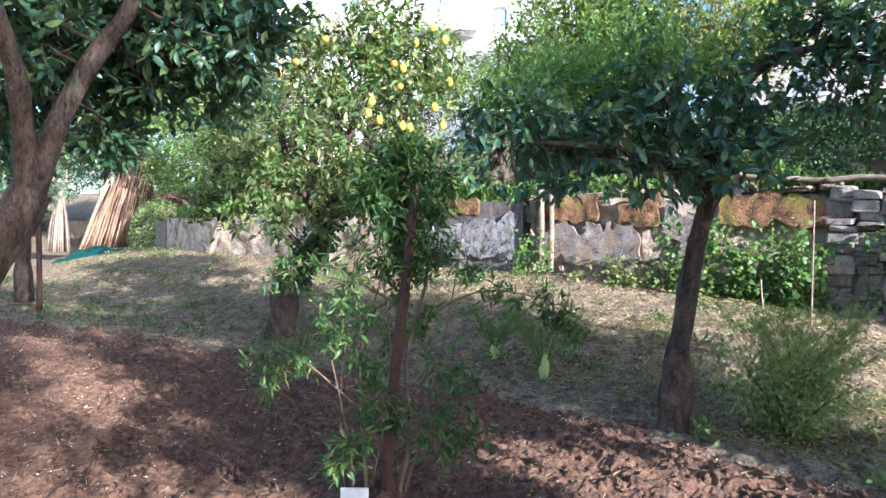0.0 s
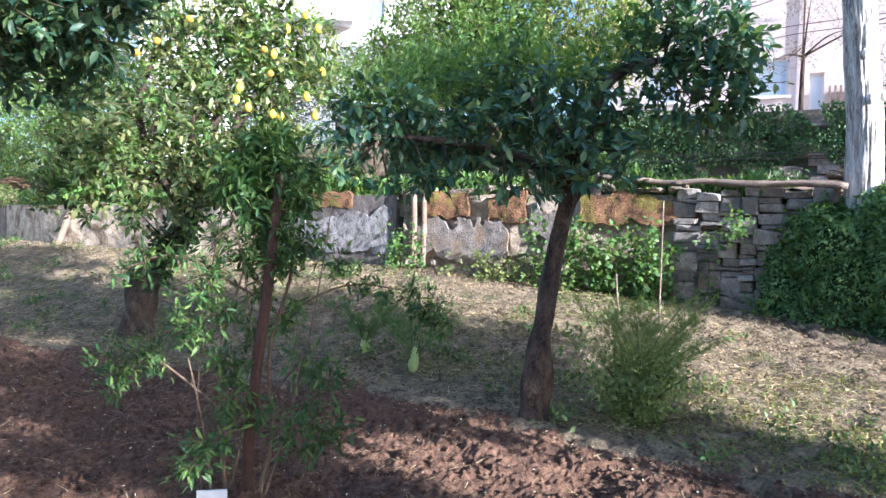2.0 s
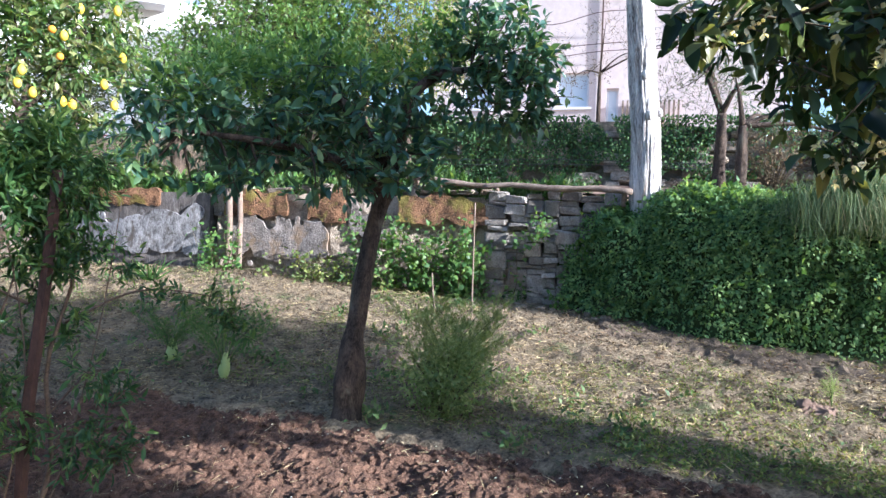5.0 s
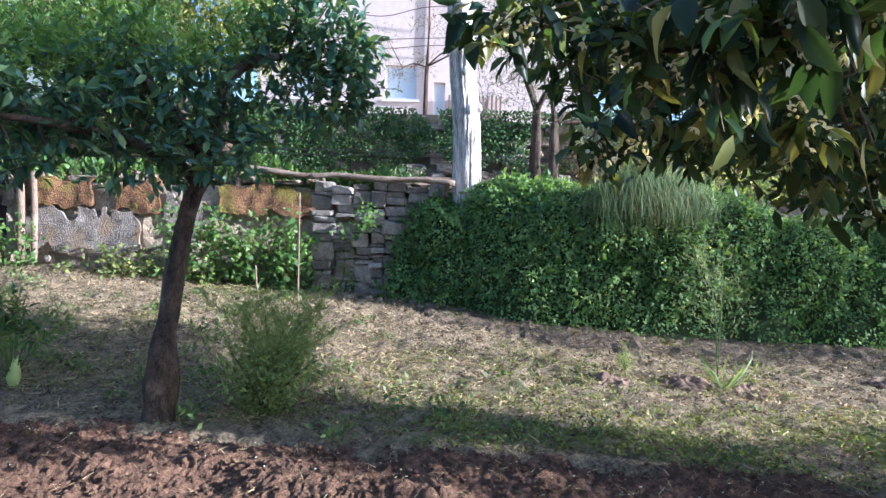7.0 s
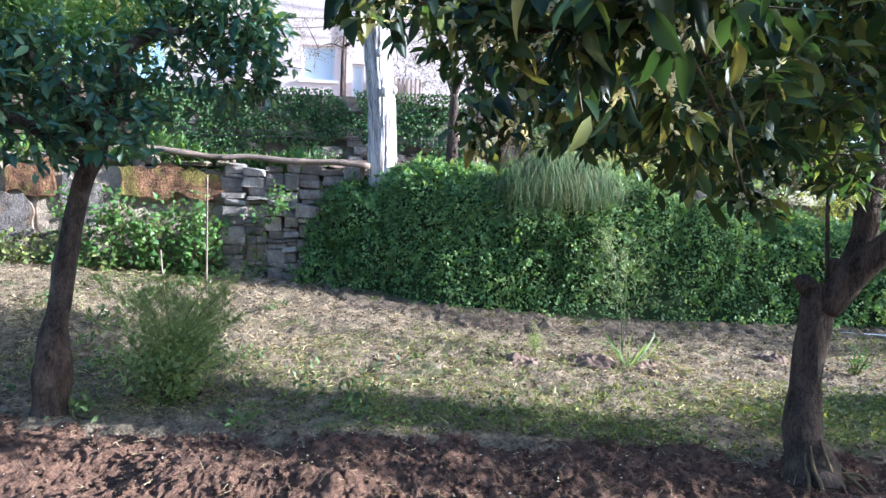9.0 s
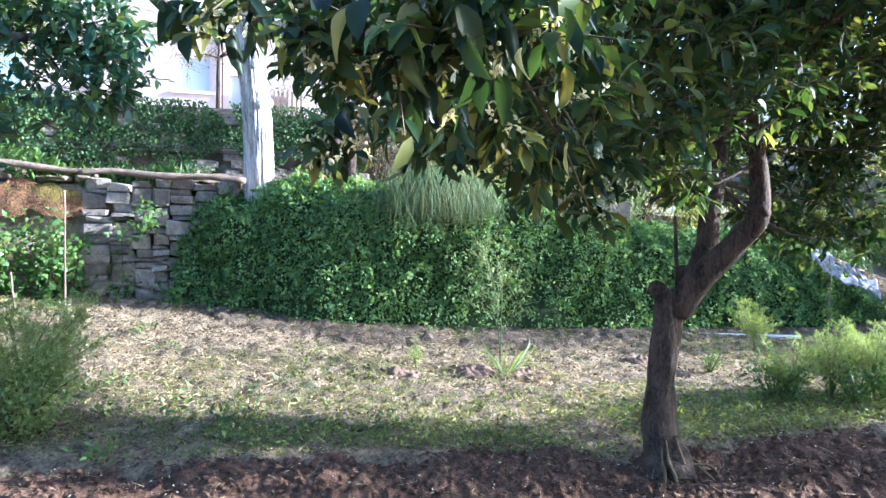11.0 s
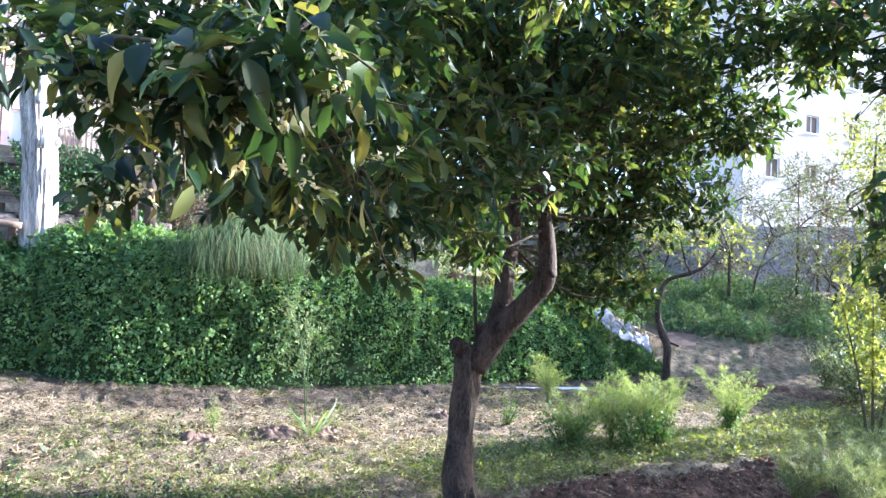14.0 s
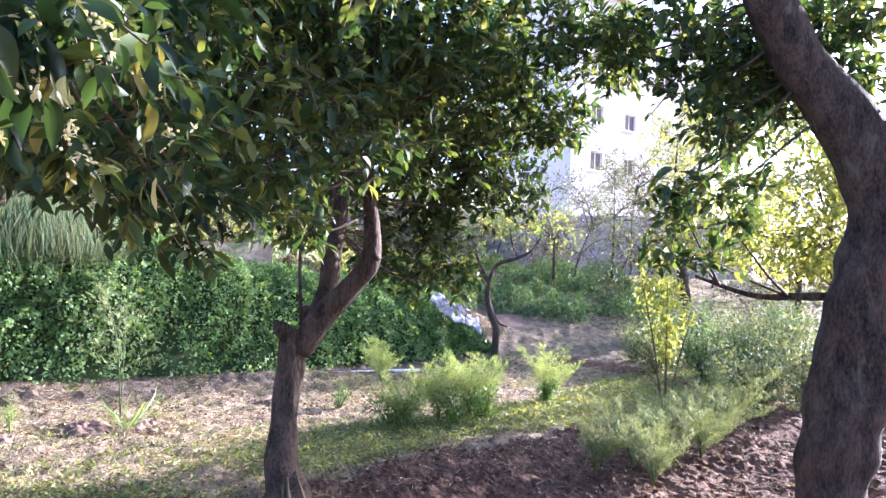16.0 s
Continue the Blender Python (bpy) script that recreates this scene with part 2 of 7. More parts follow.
M["straw"] = leafy("dry_straw", [(0.0, (0.17, 0.12, 0.068)), (0.6, (0.42, 0.32, 0.19)), (1.0, (0.66, 0.53, 0.34))], 0.8, 0.15)
M["litter"] = leafy("dead_leaf", [(0.0, (0.06, 0.04, 0.026)), (0.6, (0.17, 0.11, 0.07)), (1.0, (0.33, 0.24, 0.15))], 0.8, 0.1)
M["herb"] = leafy("sage_green_herb", [(0.0, (0.11, 0.155, 0.085)), (0.6, (0.215, 0.26, 0.15)), (1.0, (0.35, 0.38, 0.23))], 0.6, 0.28, shine=0.25)
M["lowweed"] = leafy("yellowish_low_weed", [(0.0, (0.09, 0.135, 0.042)), (0.6, (0.19, 0.235, 0.075)), (1.0, (0.36, 0.37, 0.14))], 0.6, 0.4)
M["palestem"] = surface("pale_sapling_stem", (0.07, 0.045, 0.032), (0.22, 0.15, 0.105), None, 20, 90, 0.8, 0.3)
M["olive"] = leafy("grey_olive_leaf", [(0.0, (0.07, 0.09, 0.06)), (0.6, (0.15, 0.17, 0.12)), (1.0, (0.28, 0.29, 0.22))], 0.5, 0.25)
M["bulb"] = leafy("pale_fennel_bulb", [(0.0, (0.38, 0.50, 0.16)), (1.0, (0.62, 0.68, 0.36))], 0.45, 0.3)

# ---- mesh helpers ----


def part(name, data, material, parent=None, label="", smooth=False):
    """One mesh object, under a thing or a part if a parent is given."""
    if isinstance(data, bmesh.types.BMesh):
        me = bpy.data.meshes.new(name)
        data.to_mesh(me)
        data.free()
    elif isinstance(data, tuple):
        me = bpy.data.meshes.new(name)
        me.from_pydata([tuple(v) for v in data[0]], [], data[1])
    else:
        me = data
    if material and not me.materials:
        me.materials.append(material)
    if smooth:
        me.polygons.foreach_set("use_smooth", np.ones(len(me.polygons), bool))
    ob = new(name, me)
    if parent is not None:
        ob.parent = parent
        ob.matrix_parent_inverse = parent.matrix_basis.inverted()
    if label:
        ob["label"] = label
    return ob


def thing(name, at, label, category, group="", kind=""):
    ob = new(name)
    ob.location = at
    ob.empty_display_size = 0.05
    return tagged(ob, label, category, group, kind)


def smooth_path(pts, n):
    """n points along a Catmull-Rom line through pts."""
    p = np.array(pts, float)
    p = np.vstack([2 * p[0] - p[1], p, 2 * p[-1] - p[-2]])
    k = len(p) - 3
    out = []
    for u in np.linspace(0, k - 1e-6, n):
        i = int(u)
        f = u - i
        a, b, c, d = p[i:i + 4]
        out.append(0.5 * (2 * b + (c - a) * f + (2 * a - 5 * b + 4 * c - d) * f * f + (3 * b - a - 3 * c + d) * f ** 3))
    return np.array(out)


def tube(pts, radii, segs=10, lump=0.06, n=0, seed=0, ridge=0.0):
    """Vertices and faces of a tapering, slightly lumpy tube with closed ends."""
    n = n or max(6, 5 * len(pts))
    c = smooth_path(pts, n)
    r = np.interp(np.linspace(0, 1, n), np.linspace(0, 1, len(radii)), radii)
    verts, faces = [], []
    up = Vector((0.3, 0.9, 0.1))
    for i in range(n):
        t = Vector(c[min(i + 1, n - 1)] - c[max(i - 1, 0)]).normalized()
        a = t.cross(up).normalized()
        b = t.cross(a).normalized()
        for j in range(segs):
            q = 2 * math.pi * j / segs
            o = a * math.cos(q) + b * math.sin(q)
            k = 1 + lump * 2 * noise.noise(Vector(c[i]) * 4 + o * 1.4 + Vector((seed, 0, 0)))
            if ridge:
                f = noise.noise(Vector((o.x * 4.5, o.y * 4.5, c[i][2] * 0.8 + seed)))
                g = noise.noise(Vector((o.x * 9, o.y * 9, c[i][2] * 1.5 + seed)))
                k += ridge * (0.5 * f - 0.9 * max(0.0, 1 - abs(f) / 0.10) - 0.6 * max(0.0, 1 - abs(g) / 0.12))
            verts.append(Vector(c[i]) + o * float(r[i]) * k)
    for i in range(n - 1):
        for j in range(segs):
            k = (j + 1) % segs
            faces.append((i * segs + j, i * segs + k, (i + 1) * segs + k, (i + 1) * segs + j))
    faces.append(tuple(range(segs))[::-1])
    faces.append(tuple((n - 1) * segs + j for j in range(segs)))
    return verts, faces


def joined(pieces):
    """Several (verts, faces) in one."""
    verts, faces = [], []
    for v, f in pieces:
        k = len(verts)
        verts += list(v)
        faces += [tuple(i + k for i in q) for q in f]
    return verts, faces


LEAF = (np.array([(0, 0, 0), (-0.2, 0.3, 0.05), (0, 0.33, -0.02), (0.2, 0.3, 0.05), (-0.19, 0.65, 0.0), (0, 0.68, -0.07), (0.19, 0.65, 0.0), (0, 1.0, -0.2)]),
        [(0, 2, 1), (0, 3, 2), (1, 2, 5, 4), (2, 3, 6, 5), (4, 5, 7), (5, 6, 7)])
SMALL = (np.array([(0, 0, 0), (-0.24, 0.45, 0.05), (0.24, 0.45, 0.05), (0, 1.0, -0.12)]), [(0, 2, 1), (1, 2, 3)])
IVY = (np.array([(0, 0, 0), (-0.45, 0.3, 0.02), (0, 0.4, 0.06), (0.45, 0.3, 0.02), (0, 1.0, -0.15)]), [(0, 2, 1), (0, 3, 2), (1, 2, 4), (2, 3, 4)])
BLADE = (np.array([(-0.5, 0, 0), (0.5, 0, 0), (-0.4, 0.4, 0.1), (0.4, 0.4, 0.1), (-0.25, 0.75, 0.02), (0.25, 0.75, 0.02), (0, 1.0, -0.16)]), [(0, 1, 3, 2), (2, 3, 5, 4), (4, 5, 6)])
NEEDLE = (np.array([(-0.5, 0, 0), (0.5, 0, 0), (0, 1.0, 0)]), [(0, 1, 2)])


def cloud(name, template, pos, along, size, material, parent=None, width=1.0, label="", spin=None, normal=None):
    """Many copies of one leaf in a single mesh: at pos, pointing along, of that length."""
    tv, tf = template
    pos, along = np.asarray(pos, float), np.asarray(along, float)
    n = len(pos)
    size = np.broadcast_to(np.asarray(size, float), (n,))
    y = along / np.maximum(np.linalg.norm(along, axis=1, keepdims=True), 1e-6)
    ref = np.asarray(normal, float) if normal is not None else RNG.normal(0, 0.55, (n, 3)) + (0, 0, 1)
    x = np.cross(y, ref)
    x /= np.maximum(np.linalg.norm(x, axis=1, keepdims=True), 1e-6)
    z = np.cross(x, y)
    w = size * width
    v = pos[:, None] + (tv[None, :, 0:1] * w[:, None, None]) * x[:, None] + (tv[None, :, 1:2] * size[:, None, None]) * y[:, None] + (tv[None, :, 2:3] * size[:, None, None]) * z[:, None]
    k = len(tv)
    flat = np.concatenate([np.array(f) for f in tf])
    loops = (flat[None] + (np.arange(n) * k)[:, None]).ravel()
    lens = np.tile([len(f) for f in tf], n)
    me = bpy.data.meshes.new(name)
    me.vertices.add(n * k)
    me.vertices.foreach_set("co", v.astype(np.float32).ravel())
    me.loops.add(len(loops))
    me.loops.foreach_set("vertex_index", loops.astype(np.int32))
    me.polygons.add(len(lens))
    me.polygons.foreach_set("loop_start", np.concatenate([[0], np.cumsum(lens)[:-1]]).astype(np.int32))
    me.polygons.foreach_set("use_smooth", np.ones(len(lens), bool))
    me.update(calc_edges=True)
    me.validate()
    return part(name, me, material, parent, label)


def unit(n):
    v = RNG.normal(size=(n, 3))
    return v / np.linalg.norm(v, axis=1, keepdims=True)


def sprigs(blobs, density, leaves=9, length=0.2, leaf=0.09, droop=0.0):
    """Leaf positions and directions for rounded, ragged clumps of sprigs. density: sprigs per square metre of clump skin."""
    P, D, S, T = [], [], [], []
    for bx, by, bz, br in blobs:
        k = max(3, int(density * 4 * math.pi * br * br))
        u = unit(k)
        rad = br * (0.35 + 0.75 * RNG.random((k, 1)) ** 0.6)
        c = np.array((bx, by, bz)) + u * rad * (1, 1, 0.85)
        ax = u * 0.8 + RNG.normal(0, 0.45, (k, 3)) + (0, 0, 0.35 - droop)
        ax /= np.linalg.norm(ax, axis=1, keepdims=True)
        ln = length * (0.6 + 0.7 * RNG.random((k, 1)))
        T.append((c - ax * ln * 0.6, c + ax * ln * 0.5))
        for i in range(leaves):
            f = i / (leaves - 1)
            d = ax * (0.35 + 0.7 * f) + unit(k) * 0.85 + (0, 0, -0.1 - droop * 0.5)
            P.append(c + ax * ln * (f - 0.5) + RNG.normal(0, 0.01, (k, 3)))
            D.append(d)
            S.append(leaf * (0.65 + 0.6 * RNG.random(k)) * (1.05 - 0.35 * f))
    return np.vstack(P), np.vstack(D), np.concatenate(S), T


def twig_mesh(name, T, radius, material, parent):
    """Thin three-sided twigs between pairs of points."""
    a, b = np.vstack([t[0] for t in T]), np.vstack([t[1] for t in T])
    d = b - a
    ln = np.linalg.norm(d, axis=1)
    k = radius / max(ln.mean(), 1e-6)
    pr = (np.array([(-k, 0, 0), (k, 0, 0), (0, 0, 1.6 * k), (-0.5 * k, 1, 0), (0.5 * k, 1, 0), (0, 1, 0.8 * k)]), [(0, 1, 4, 3), (1, 2, 5, 4), (2, 0, 3, 5)])
    return tagged(cloud(name, pr, a, d, ln, material, parent), kind="stuff")


def tree(name, at, label, trunk, trunk_r, limbs, blobs, leaf_mat, density=26, leaf=0.09, leaves=9, length=0.2, bark="bark", group="", droop=0.1, template=LEAF, width=0.95, category="tree", reach=True, relief=14):
    """A tree: tapered trunk, limbs (points, radii), thin boughs out to each clump, a crown of many leaves."""
    t = thing(name, at, label, category, group)
    part("trunk", tube(trunk, trunk_r, relief, 0.11, 5 * len(trunk) if relief < 20 else 90, seed=at[0], ridge=0.0 if relief < 20 else 0.05), M[bark], t, smooth=True)
    for pts, rad in limbs:
        part("limb", tube(pts, rad, 9, 0.08, seed=at[1]), M[bark], t, smooth=True)
    if reach:
        ends = np.array([p for pts, _ in limbs for p in smooth_path(pts, 8)[2:]] or [trunk[-1]])
        for b in blobs:
            c = np.array(b[:3])
            e = ends[np.argmin(np.linalg.norm(ends - c, axis=1))]
            mid = (e + c) / 2 + RNG.normal(0, 0.06, 3) * np.linalg.norm(c - e)
            part("bough", tube([e, mid, c], [0.013, 0.009, 0.004], 5, 0.05, 7), M[bark], t, smooth=True)
    P, D, S, T = sprigs(blobs, density, leaves, length, leaf, droop)
    cloud("crown", template, P, D, S, leaf_mat, t, width)
    twig_mesh("branchwork", T, leaf * 0.035, M["twig"], t)
    return t


# ---- ground ----
BED_X = [-60, -7, -2.5, -1.1, 0.36, 1.4, 2.24, 2.7, 3.6, 4.45, 4.75, 5.57, 6.8, 7.66, 8.93, 14]
BED_Y = [14, 10.4, 8.0, 6.75, 6.1, 5.2, 4.3, 3.6, 2.9, 1.75, 1.3, 0.8, -0.1, -1.2, -2.4, -6]
# foot of the terrace wall, from far left to the right end of the ivy
WALL = np.array([(-60, 62), (-24, 36), (-13, 26), (-6.4, 17.2), (-2.4, 13.6), (0.0, 11.5), (2.1, 10.0), (4.2, 8.5), (5.6, 7.4), (7.3, 5.9), (8.9, 4.55), (10.9, 2.75), (13.0, 0.7), (14.2, -0.6)])
WALL_FOOT = np.array([0.6, 0.6, 0.6, 0.74, 0.7, 0.74, 0.72, 0.52, 0.42, 0.24, 0.12, 0.05, 0.02, 0.0])
WALL_TOP = np.array([1.6, 1.6, 1.6, 1.62, 1.75, 1.88, 1.93, 1.95, 1.97, 1.9, 1.75, 1.35, 1.05, 0.4])


def wall_at(x, y):
    """Distance in front of the terrace wall (behind it: minus), and its foot and top there."""
    p = np.array((x, y))
    a, b = WALL[:-1], WALL[1:]
    d = b - a
    f = np.clip(((p - a) * d).sum(1) / (d * d).sum(1), 0, 1)
    q = a + d * f[:, None]
    dist = np.hypot(*(p - q).T)
    i = int(np.argmin(dist))
    side = d[i][0] * (p[1] - a[i][1]) - d[i][1] * (p[0] - a[i][0])
    foot = WALL_FOOT[i] + (WALL_FOOT[i + 1] - WALL_FOOT[i]) * f[i]
    top = WALL_TOP[i] + (WALL_TOP[i + 1] - WALL_TOP[i]) * f[i]
    return (dist[i] if side < 0 else -dist[i]), foot, top


def bank_height(x, y):
    """The grassy bank beyond the right end of the terrace wall."""
    u = (x - 13.2) * 0.8 + (y + 1.5) * 0.55
    return 1.7 * float(np.clip(u / 5.5, 0, 1)) ** 1.15 if x > 11 else 0.0


def ground_z(x, y):
    s, foot, top = wall_at(x, y)
    if s > -0.26:
        k = float(np.clip((4.2 - s) / 4.2, 0, 1))
        z = foot * k * k * (3 - 2 * k)
        return max(z, bank_height(x, y)) if x > 11 else z
    back = -s - 0.26
    z = top - 0.03 + (0.09 * min(back, 5.0))
    if back > 4.6:
        z += (1.25 * min((back - 4.6) / 0.4, 1.0) + 0.02 * min(back - 4.6, 30)) * min(max((13.2 - x) / 3.0, 0.0), 1.0)
    return max(z, bank_height(x, y))


def grid_lines(lo, hi, step, far, low=0.0, high=0.0):
    a = list(np.arange(lo - low, lo, 0.13)) + list(np.arange(lo, hi + step / 2, step)) + list(np.arange(hi + 0.13, hi + high, 0.13))
    g = step
    while a[-1] < far:
        g *= 1.3
        a.append(a[-1] + g)
    g = step
    while a[0] > -far:
        g *= 1.3
        a.insert(0, a[0] - g)
    return np.array(a)


def height_sheet(name, xs, ys, fn, material, keep=None):
    nx, ny = len(xs), len(ys)
    verts = [(x, y, fn(x, y)) for y in ys for x in xs]
    faces = [(j * nx + i, j * nx + i + 1, (j + 1) * nx + i + 1, (j + 1) * nx + i) for j in range(ny - 1) for i in range(nx - 1)
             if keep is None or keep(0.5 * (xs[i] + xs[i + 1]), 0.5 * (ys[j] + ys[j + 1]))]
    return part(name, (verts, faces), material, smooth=name == "ground")


def bed_inside(x, y):
    return float(np.interp(x, BED_X, BED_Y)) - y + 0.12 * noise.noise(Vector((x * 1.7, y * 1.7, 3)))


def rough_ground(x, y):
    z = ground_z(x, y)
    v = Vector((x, y, 0))
    near = max(0.0, 1 - max(0.0, math.hypot(x, y) - 14) / 10)
    if -9 < x < 11 and -5 < y < 11:
        z -= 0.2 * min(max((bed_inside(x, y) - 0.22) / 0.3, 0.0), 1.0)
    return z + near * (0.018 * noise.noise(v * 1.3) + 0.024 * noise.noise(v * 4.1) + 0.040 * noise.noise(v * 7.7) + 0.042 * abs(noise.noise(v * 12)))


tagged(height_sheet("ground", grid_lines(-9, 14, 0.065, 900, low=1.5), grid_lines(-4, 13, 0.065, 900, high=9), rough_ground, M["ground"]),
       "dry trampled earth with cut grass and weeds, rising to the terrace", "ground", kind="structure")


def bed_z(x, y):
    e = bed_inside(x, y)
    edge = min(max((e + 0.06) / 0.2, -1.0), 1.0)
    v = Vector((x, y, 0))
    q = (x * 0.80 + y * 0.60) * 6.8 + 2.6 * noise.noise(v * 0.7) + 0.8 * noise.noise(v * 2.3)
    ridge = 0.05 * (1 - abs(math.sin(q / 2)) * 1.6) * (0.6 + 0.8 * noise.noise(v * 0.9 + Vector((4, 0, 0))))
    w = v + 0.05 * Vector((noise.noise(v * 6), noise.noise(v * 6 + Vector((9, 0, 0))), 0))
    d1 = noise.voronoi(w * 7.0)[0]
    big = 0.5 + 0.9 * noise.noise(v * 1.1)
    clod = 0.055 * big * min(d1[1] - d1[0], 0.4) + 0.07 * noise.noise(v * 2.2) + 0.045 * abs(noise.noise(w * 5.3)) + 0.035 * abs(noise.noise(w * 10.5)) + 0.022 * noise.noise(w * 17) + 0.014 * noise.noise(w * 31) - 0.03
    return ground_z(x, y) - 0.05 + 0.07 * edge + (clod + ridge) * max(edge, 0.1)


tagged(height_sheet("tilled_bed", np.concatenate([np.arange(-9, -4, 0.06), np.arange(-4, 6.5, 0.026), np.arange(6.5, 11, 0.045)]), np.concatenate([np.arange(-5, -1.6, 0.05), np.arange(-1.6, 0.6, 0.04), np.arange(0.6, 7.4, 0.026), np.arange(7.4, 11, 0.06)]), bed_z, M["soil"], lambda x, y: -0.45 < float(np.interp(x, BED_X, BED_Y)) - y),
       "freshly tilled red-brown garden soil with clods and furrows", "soil", kind="structure")
# ---- terrace wall ----


def along_wall(s):
    """Point, inward direction, foot and top of the wall at s metres from the stone corner (5.6, 7.4), counted to the left."""
    k = 8
    p = WALL[k]
    while k > 0:
        d = WALL[k - 1] - WALL[k]
        ln = np.hypot(*d)
        if s <= ln or k == 1:
            f = s / ln
            q = WALL[k] + d * f
            t = d / ln
            return q, np.array((t[1], -t[0])), WALL_FOOT[k] + (WALL_FOOT[k - 1] - WALL_FOOT[k]) * f, WALL_TOP[k] + (WALL_TOP[k - 1] - WALL_TOP[k]) * f, t
        s -= ln
        k -= 1


def wall_strip(name, s0, s1, lo, hi, proud, material, parent, step=0.12, rough=0.03, seed=0):
    """A rendered stretch of wall: lo and hi are shares of its height; proud: metres in front of the line."""
    n, m = max(2, int((s1 - s0) / step)), max(3, int(14 * (hi - lo)))
    verts, faces = [], []
    for i in range(n + 1):
        s = s0 + (s1 - s0) * i / n
        q, inn, foot, top, t = along_wall(s)
        foot -= 0.15
        for j in range(m + 1):
            z = foot + (top - foot) * (lo + (hi - lo) * j / m)
            o = proud + rough * noise.noise(Vector((s * 2.1, z * 2.3, seed))) + rough * 0.5 * noise.noise(Vector((s * 6, z * 6, seed)))
            if j == 0 and lo > 0:
                z += 0.10 * noise.noise(Vector((s * 2.3, seed, 5))) + 0.05 * noise.noise(Vector((s * 7, seed, 5)))
            if j == m:
                z += 0.04 * noise.noise(Vector((s * 3, seed, 1)))
            verts.append((q[0] - inn[0] * o, q[1] - inn[1] * o, z))
        verts.append((q[0] + inn[0] * 0.32, q[1] + inn[1] * 0.32, verts[-1][2]))
        verts.append((q[0] + inn[0] * 0.32, q[1] + inn[1] * 0.32, verts[-m - 2][2]))
    w = m + 3
    for i in range(n):
        for j in range(w):
            k = (j + 1) % w
            faces.append((i * w + j, i * w + k, (i + 1) * w + k, (i + 1) * w + j))
    faces.append(tuple(range(w))[::-1])
    faces.append(tuple(n * w + j for j in range(w)))
    return part(name, (verts, faces), material, parent, smooth=False)


def flaking_coat(name, s0, s1, lo, hi, proud, material, parent, seed=0, ragged=0.22, drips=0.0, rough=0.03, step=0.035):
    """A coat of plaster with a broken outline, standing off the wall by its own thickness."""
    n, m = int((s1 - s0) / step), int(1.25 * (hi - lo) / step)
    verts, faces, count = [], [], {}
    for i in range(n + 1):
        u = s0 + (s1 - s0) * i / n
        q, inn, foot, top, t = along_wall(u)
        for j in range(m + 1):
            z = foot - 0.15 + (top - foot + 0.15) * (lo + (hi - lo) * j / m)
            o = proud + rough * noise.noise(Vector((u * 2.1, z * 2.3, seed))) + rough * 0.5 * noise.noise(Vector((u * 7, z * 7, seed)))
            verts.append((q[0] - inn[0] * o, q[1] - inn[1] * o, z))
    for i in range(n):
        for j in range(m):
            u, z = s0 + (i + 0.5) * step, (j + 0.5) * step
            rim = min(i + 0.5, n - i - 0.5, j + 0.5 if lo > 0.05 else 99, m - j - 0.5) * step
            tatter = ragged * (0.5 + noise.noise(Vector((u * 3.2, z * 3.2, seed + 9))) + 0.6 * noise.noise(Vector((u * 9, z * 9, seed + 3))))
            if drips:
                tatter += drips * max(0.0, 0.3 + noise.noise(Vector((u * 3.4, 0.8 * z, seed + 5)))) * (m - j < 0.5 * m)
            if rim > tatter:
                faces.append((i * (m + 1) + j, (i + 1) * (m + 1) + j, (i + 1) * (m + 1) + j + 1, i * (m + 1) + j + 1))
    for f in faces:
        for a, b in zip(f, f[1:] + f[:1]):
            count[(a, b)] = 1
    k, back = len(verts), np.array((*along_wall((s0 + s1) / 2)[1], 0.0)) * (0.05 + abs(proud))
    rim_edges = [(a, b) for a, b in count if (b, a) not in count]
    sides = [(a, b, b + k, a + k) for a, b in rim_edges]
    beside = {}
    for a, b in rim_edges:
        beside.setdefault(a, []).append(b)
        beside.setdefault(b, []).append(a)
    for _ in range(3):  # wear the steps off the broken edge
        worn = {a: tuple(0.4 * np.array(verts[a]) + 0.6 * np.mean([verts[b] for b in bs], 0)) for a, bs in beside.items()}
        for a, v in worn.items():
            verts[a] = v
    verts += [tuple(np.array(v) + back) for v in verts]
    return part(name, (verts, faces + [f[::-1] for f in sides]), material, parent)


terrace_wall = thing("terrace_wall", (3, 9.2, 0.6), "old terrace retaining wall of stone, stained plaster and rusty render", "wall", kind="structure")
wall_strip("core", -6.5, 3.0, 0, 0.93, -0.22, M["ivywall"], terrace_wall, 0.3)
wall_strip("rubble_backing", 0.9, 5.4, 0, 0.96, -0.06, M["rubble"], terrace_wall, seed=4, rough=0.07)
flaking_coat("brown_render", 1.25, 2.65, 0.66, 1.0, 0.03, M["rust"], terrace_wall, seed=1, ragged=0.12)
flaking_coat("brown_render", 3.3, 4.0, 0.64, 1.02, 0.01, M["rust"], terrace_wall, seed=2, ragged=0.14)
flaking_coat("brown_render", 4.2, 5.3, 0.68, 1.02, 0.02, M["rust"], terrace_wall, seed=14, ragged=0.1)
flaking_coat("grey_plaster", 3.45, 5.35, 0.14, 0.76, 0.0, M["concrete"], terrace_wall, seed=3, ragged=0.26, rough=0.015)
flaking_coat("grey_plaster", 2.6, 3.3, 0.4, 0.9, 0.0, M["concrete"], terrace_wall, seed=13, ragged=0.2, rough=0.02)
wall_strip("stained_plaster", 5.5, 8.3, 0, 0.97, 0.0, M["stained"], terrace_wall, seed=5, rough=0.02)
flaking_coat("white_plaster", 5.5, 8.3, 0.22, 0.86, 0.03, M["plaster"], terrace_wall, seed=21, ragged=0.16, drips=0.3, rough=0.01)
